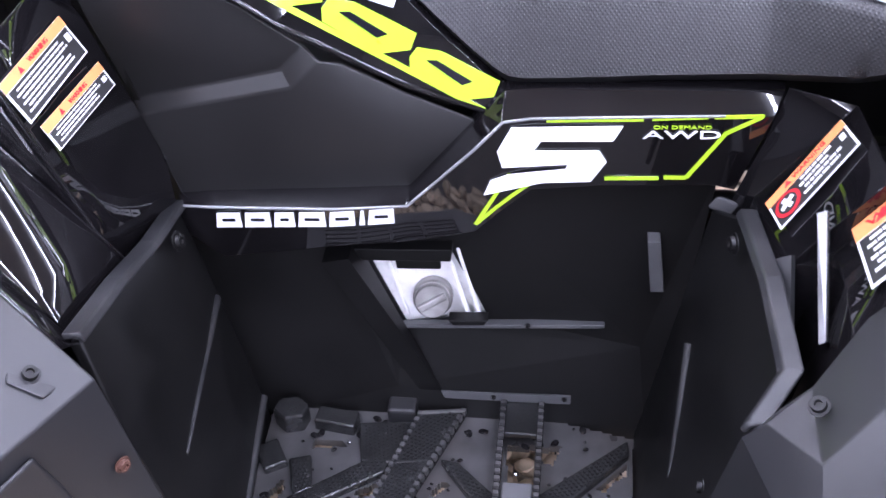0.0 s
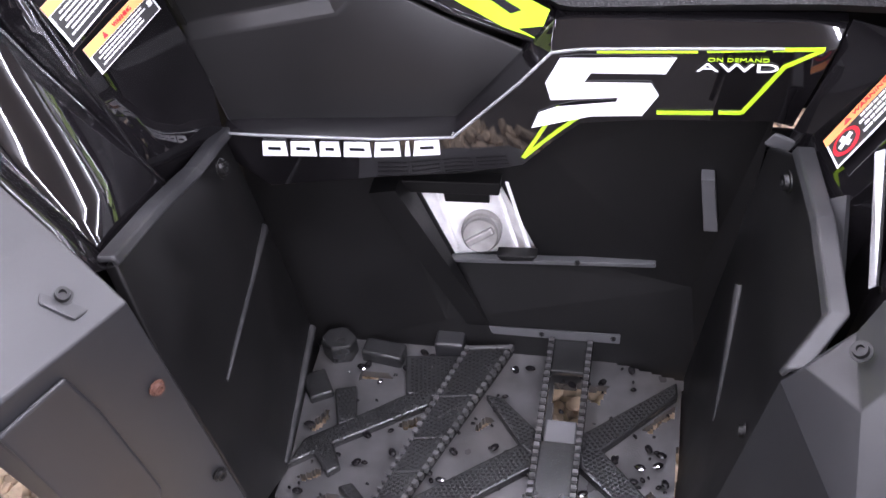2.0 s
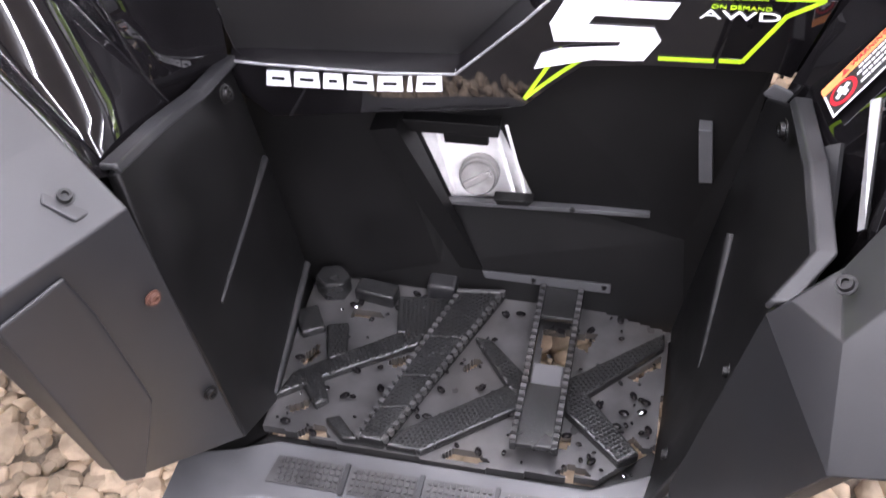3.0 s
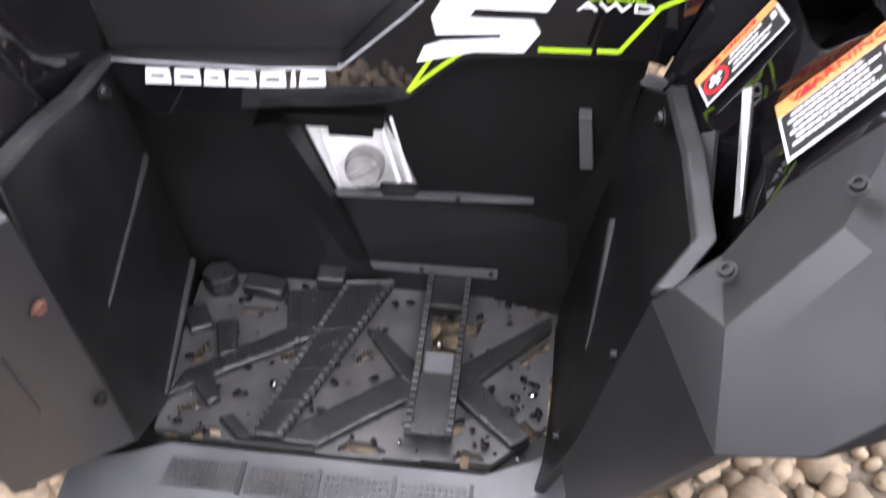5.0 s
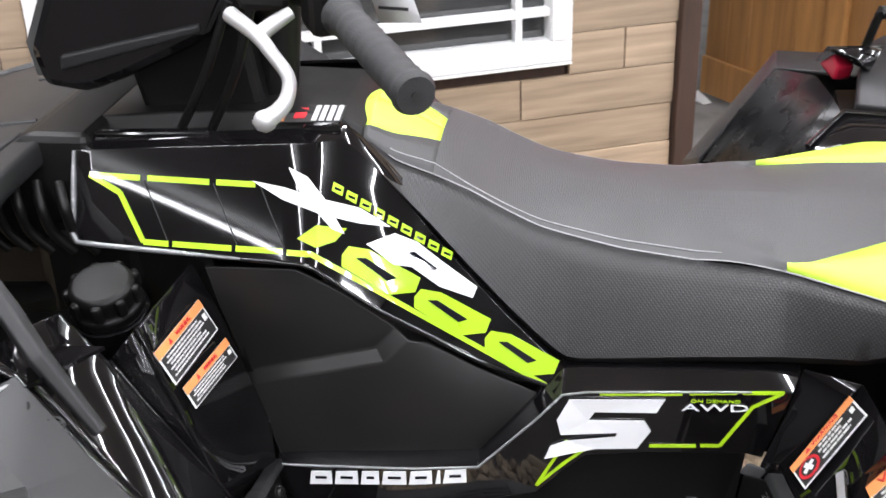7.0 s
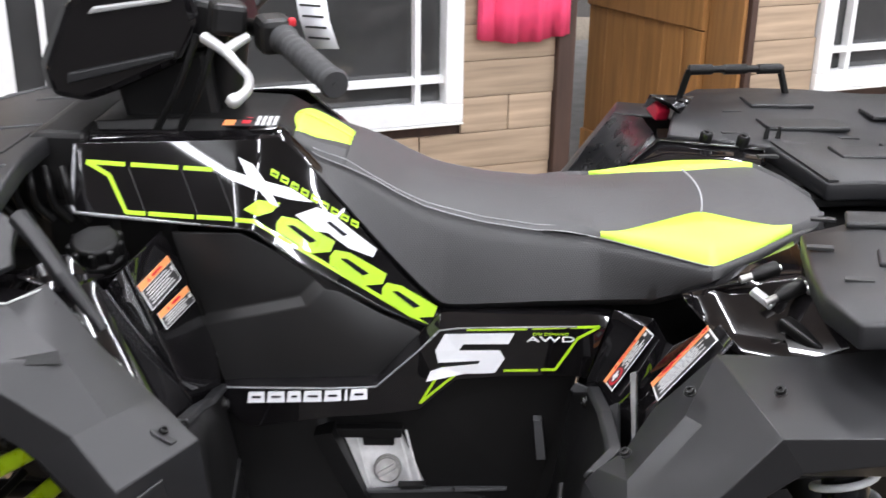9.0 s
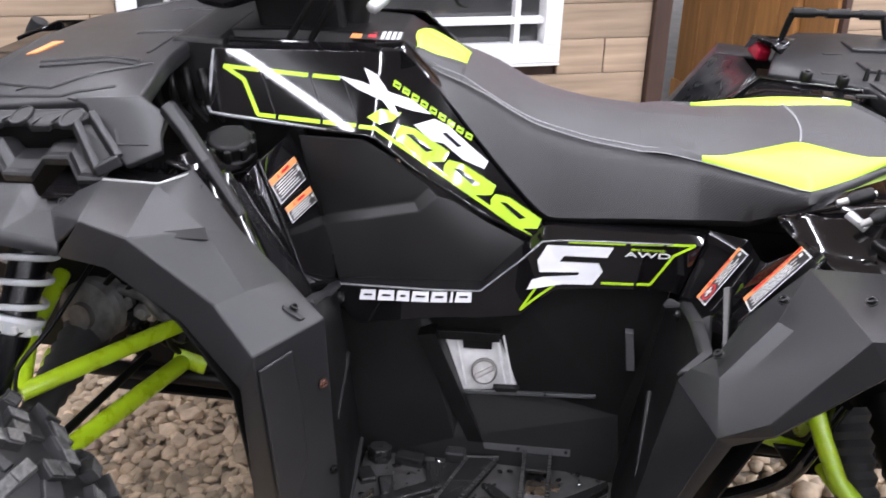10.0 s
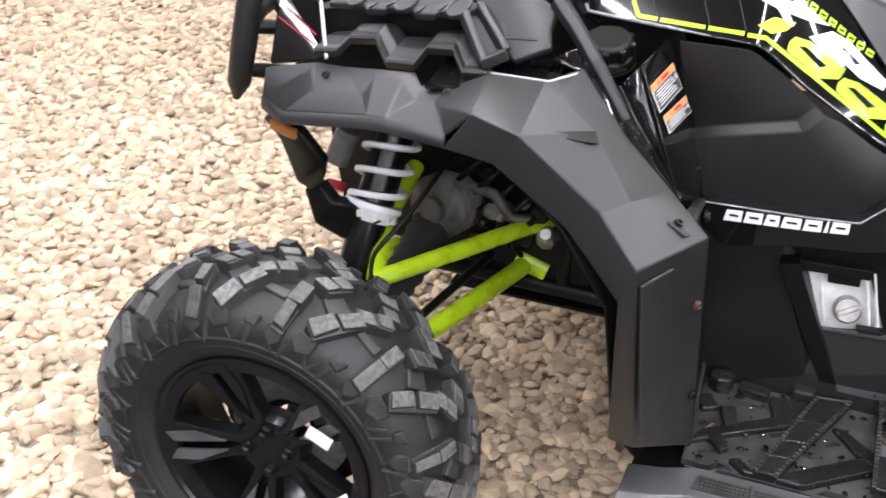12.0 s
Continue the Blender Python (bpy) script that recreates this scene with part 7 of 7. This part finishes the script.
        part("wheel_nut", lathe_bm([(0.0125, 0), (0.0125, 0.006), (0.010, 0.008), (0.010, 0.018), (0.006, 0.021)], 6, m=mm), RIMBLACK, rim)
    part("valve_stem", tube_bm([(0.150, -0.080, 0.02), (0.142, -0.100, 0.02)], 0.004, 8), CAST, rim)
    return wheel


front_left = build_wheel()
front_left.location = (-0.752, -0.700, 0.309)
front_left.scale = (0.928, 0.90, 0.928)
front_left.rotation_euler = (0, radians(20), 0)
sticker = part("rim_sticker", box_bm((0.040, 0.0012, 0.024), Matrix.Translation((-0.650, -0.783, 0.384)) @ pose(0, 0, 0, 0, 24, 0)), WHITE, atv, "white paper sticker on the rim")


def other_wheel(x, y, flip, turn):
    made = {}
    for o in (front_left, *front_left.children_recursive):
        c = o.copy()
        scene.collection.objects.link(c)
        made[o] = c
        c.parent = made.get(o.parent, o.parent)
    w = made[front_left]
    w.location = (x, y, 0.309)
    w.rotation_euler = (0, radians(turn), radians(180 if flip else 0))


other_wheel(-0.748, 0.700, True, 40)
other_wheel(0.74, -0.722, False, 70)
other_wheel(0.74, 0.722, True, 10)


def build_shock(top, bottom, parent):
    top, bottom = Vector(top), Vector(bottom)
    d = (bottom - top).normalized()
    length = (bottom - top).length
    shock = empty("shock_absorber", parent, "black shock absorber with a white coil spring")
    part("damper_body", tube_bm([top, top + d * length * 0.55], 0.033, 24), RIMBLACK, shock, smooth=60)
    part("damper_rod_cover", tube_bm([top + d * length * 0.50, bottom], [0.034, 0.029], 24), RIMBLACK, shock, smooth=60)
    side = d.orthogonal().normalized()
    up = d.cross(side)
    coil = []
    turns = 3.4
    for k in range(int(turns * 20) + 1):
        a = 2 * math.pi * k / 20
        coil.append(top + d * length * (0.06 + 0.50 * k / (turns * 20)) + 0.045 * (math.cos(a) * side + math.sin(a) * up))
    part("coil_spring", tube_bm(coil, 0.0056, 10), SPRING, shock, "white coil spring", smooth=60)
    part("spring_seat", tube_bm([top + d * length * 0.53, top + d * length * 0.56, top + d * length * 0.60, top + d * length * 0.64], [0.050, 0.050, 0.040, 0.034], 24), SPRING, shock, smooth=40)
    for k in range(10):
        a = 2 * math.pi * k / 10
        c = top + d * length * 0.60 + 0.040 * (math.cos(a) * side + math.sin(a) * up)
        part("seat_notch", box_bm((0.010, 0.010, 0.012), Matrix.Translation(c)), CAST, shock)
    return shock


def build_suspension(sx, sy):
    """Arms and shock of one corner; sx mirrors along the length about the wheel, sy across."""
    cx = -0.724 if sx > 0 else 0.74

    def q(x, y, z):
        return Vector((cx + (x + 0.724) * sx, y * sy, z))

    arm = empty("control_arm", atv, "lime green tubular control arms")
    rear = [((Vector((0.548, -0.405 * sy, 0.545)), Vector((0.566, -0.425 * sy, 0.500)), Vector((0.592, -0.455 * sy, 0.448)), Vector((0.70, -0.56 * sy, 0.37))), 0.0145),
            ((Vector((0.505, -0.24 * sy, 0.384)), Vector((0.590, -0.26 * sy, 0.374)), Vector((0.70, -0.53 * sy, 0.34))), 0.0115), ((Vector((0.56, -0.20 * sy, 0.45)), Vector((0.552, -0.33 * sy, 0.46)), Vector((0.548, -0.405 * sy, 0.545))), 0.0130)]
    front = (((q(-0.722, -0.43, 0.437), q(-0.66, -0.37, 0.452), q(-0.500, -0.15, 0.464)), 0.0155), ((q(-0.722, -0.43, 0.437), q(-0.748, -0.33, 0.490), q(-0.748, -0.19, 0.540)), 0.0155),
                   ((q(-0.640, -0.50, 0.366), q(-0.600, -0.40, 0.374), q(-0.540, -0.145, 0.360)), 0.0170), ((q(-0.700, -0.52, 0.360), q(-0.80, -0.16, 0.350)), 0.0160))
    for pts, r in front if sx > 0 else rear:
        part("arm_tube", tube_bm(pts, r, 14), LIME, arm, smooth=60)
    part("arm_bushing", tube_bm([q(-0.560, -0.14, 0.372), q(-0.500, -0.14, 0.352)], 0.024, 16), LIME, arm, smooth=40)
    part("arm_bushing", tube_bm([q(-0.480, -0.13, 0.345), q(-0.520, -0.13, 0.360)], 0.016, 14), STEEL, arm, smooth=40)
    part("arm_bracket", beam_bm(q(-0.60, -0.13, 0.500), q(-0.560, -0.12, 0.488), 0.03, 0.024), LIME, arm, bevel=0.005)
    if sx > 0:
        build_shock(q(-0.742, -0.275, 0.670), q(-0.778, -0.405, 0.415), atv)
    else:
        build_shock((0.690, -0.375 * sy, 0.685), (0.722, -0.470 * sy, 0.39), atv)
        bar = curve_points([(0.590, -0.405 * sy, 0.560), (0.574, -0.40 * sy, 0.520), (0.552, -0.40 * sy, 0.455), (0.520, -0.375 * sy, 0.385), (0.42, -0.34 * sy, 0.311), (0.36, -0.30 * sy, 0.29)], 5)
        part("stabiliser_bar", tube_bm(bar, 0.0135, 10), GLOSS, atv, smooth=60)
        # black beam and plate added to deepen the shade under the tail
        part("skid_rail", beam_bm((0.470, -0.335 * sy, 0.285), (0.640, -0.345 * sy, 0.330), 0.030, 0.024), MATTE, atv, bevel=0.004)
        part("frame_plate", prism_bm([(0.520, -0.300 * sy, 0.405), (0.660, -0.300 * sy, 0.400), (0.660, -0.300 * sy, 0.355), (0.560, -0.300 * sy, 0.352)], (0, 0.012 * sy, 0)), MATTE, atv, bevel=0.004)
        pts = [Vector((0.612, -0.35 * sy, 0.520)).lerp(Vector((0.634, -0.43 * sy, 0.400)), k / 12) for k in range(13)]
        part("rubber_boot", tube_bm(pts, [0.034 if k % 2 else 0.028 for k in range(13)], 16), GRIPRUB, atv, "ribbed black rubber boot", smooth=50)
    if sx > 0:
        part("reservoir", tube_bm([q(-0.835, -0.285, 0.632), q(-0.855, -0.300, 0.575)], 0.022, 18), STEEL, atv, "bare metal damper reservoir", smooth=50)
        part("red_clip", tube_bm([q(-0.845, -0.32, 0.548), q(-0.845, -0.33, 0.535)], 0.018, 14), REDPAINT, atv, smooth=50)
    if sx > 0:
        # cast housing beside the shaft and the bent casting behind the upper arm
        ribbed = [(0.060 if k % 2 else 0.052, 0.009 * k) for k in range(8)] + [(0.044, 0.070), (0.026, 0.074), (0.024, 0.086)]
        part("cast_housing", lathe_bm([(0.054, -0.01), *ribbed], 28, m=Matrix.Translation(q(-0.676, -0.165, 0.478)) @ Vector((-0.25, -sy, 0.1)).to_track_quat("Z", "Y").to_matrix().to_4x4()), DULLCAST, atv, "dull ribbed cast housing", smooth=25)
        bent = curve_points([q(-0.640, -0.19, 0.520), q(-0.592, -0.205, 0.520), q(-0.572, -0.205, 0.496), q(-0.555, -0.20, 0.478), q(-0.520, -0.19, 0.476)], 5)
        part("bent_casting", tube_bm(bent, 0.0105, 10), DULLCAST, atv, "dull bent metal casting", smooth=60)
    # driveshaft boot and shaft
    a, b = q(-0.700, -0.20, 0.44), q(-0.715, -0.42, 0.38)
    n = 15
    boot = part("shaft_boot", tube_bm([a.lerp(b, k / n) for k in range(n + 1)], [(0.046 - 0.016 * k / n) * (1.0 if k % 2 else 0.86) for k in range(n + 1)], 20), GRIPRUB, atv, "ribbed black rubber shaft boot", smooth=50)
    part("drive_shaft", tube_bm([q(-0.71, -0.05, 0.43), q(-0.72, -0.62, 0.33)], 0.014, 12), STEEL, atv, smooth=60)
    part("knuckle", prism_bm([q(-0.78, -0.56, 0.40), q(-0.67, -0.56, 0.40), q(-0.66, -0.58, 0.28), q(-0.79, -0.58, 0.28)], (0, -0.06 * sy, 0)), STEEL, atv, bevel=0.01)
    part("tie_rod", tube_bm([q(-0.593, -0.20, 0.396), q(-0.655, -0.45, 0.370)], 0.008, 10), MATTE, atv, smooth=60)
    line = curve_points([q(-0.66, -0.24, 0.60), q(-0.70, -0.34, 0.52), q(-0.735, -0.40, 0.47), q(-0.722, -0.46, 0.44), q(-0.74, -0.56, 0.42)], 6)
    part("brake_hose", tube_bm(line, 0.0045, 8), MATTE, atv, smooth=60)
    if sx > 0 and sy > 0:
        rng = random.Random(11)
        for k in range(16):
            p = q(-0.66 + rng.uniform(-0.04, 0.16), -0.16 - rng.uniform(0, 0.06), 0.40 + rng.uniform(0, 0.17))
            r = rng.uniform(0.008, 0.02)
            part("fitting", lathe_bm([(r, -r), (r, r * 0.6), (r * 0.6, r)], 8, m=Matrix.Translation(p) @ pose(0, 0, 0, rng.uniform(0, 180), rng.uniform(0, 90), 0)), rng.choice((STEEL, MATTE, MATTE, MATTE)), atv, smooth=35)
        for k in range(5):
            a = q(-0.60 + 0.03 * k, -0.15, 0.60 - 0.02 * k)
            part("hose", tube_bm(curve_points([a, a + Vector((-0.03, -0.05, -0.03)), a + Vector((-0.08, -0.03, -0.10)), a + Vector((-0.05, 0.02, -0.18))], 5), 0.006, 8), MATTE, atv, smooth=60)


build_suspension(1, 1)
build_suspension(1, -1)
build_suspension(-1, 1)
build_suspension(-1, -1)


# ---- many small pieces last ----
build_boards()
build_gravel()



def flatten_levels():
    """Keep three levels at most: thing, part, piece of a part."""
    def depth(ob):
        n = 0
        while ob.parent:
            ob, n = ob.parent, n + 1
        return n

    for ob in list(scene.objects):
        while depth(ob) > 2:
            ob.parent = ob.parent.parent


flatten_levels()
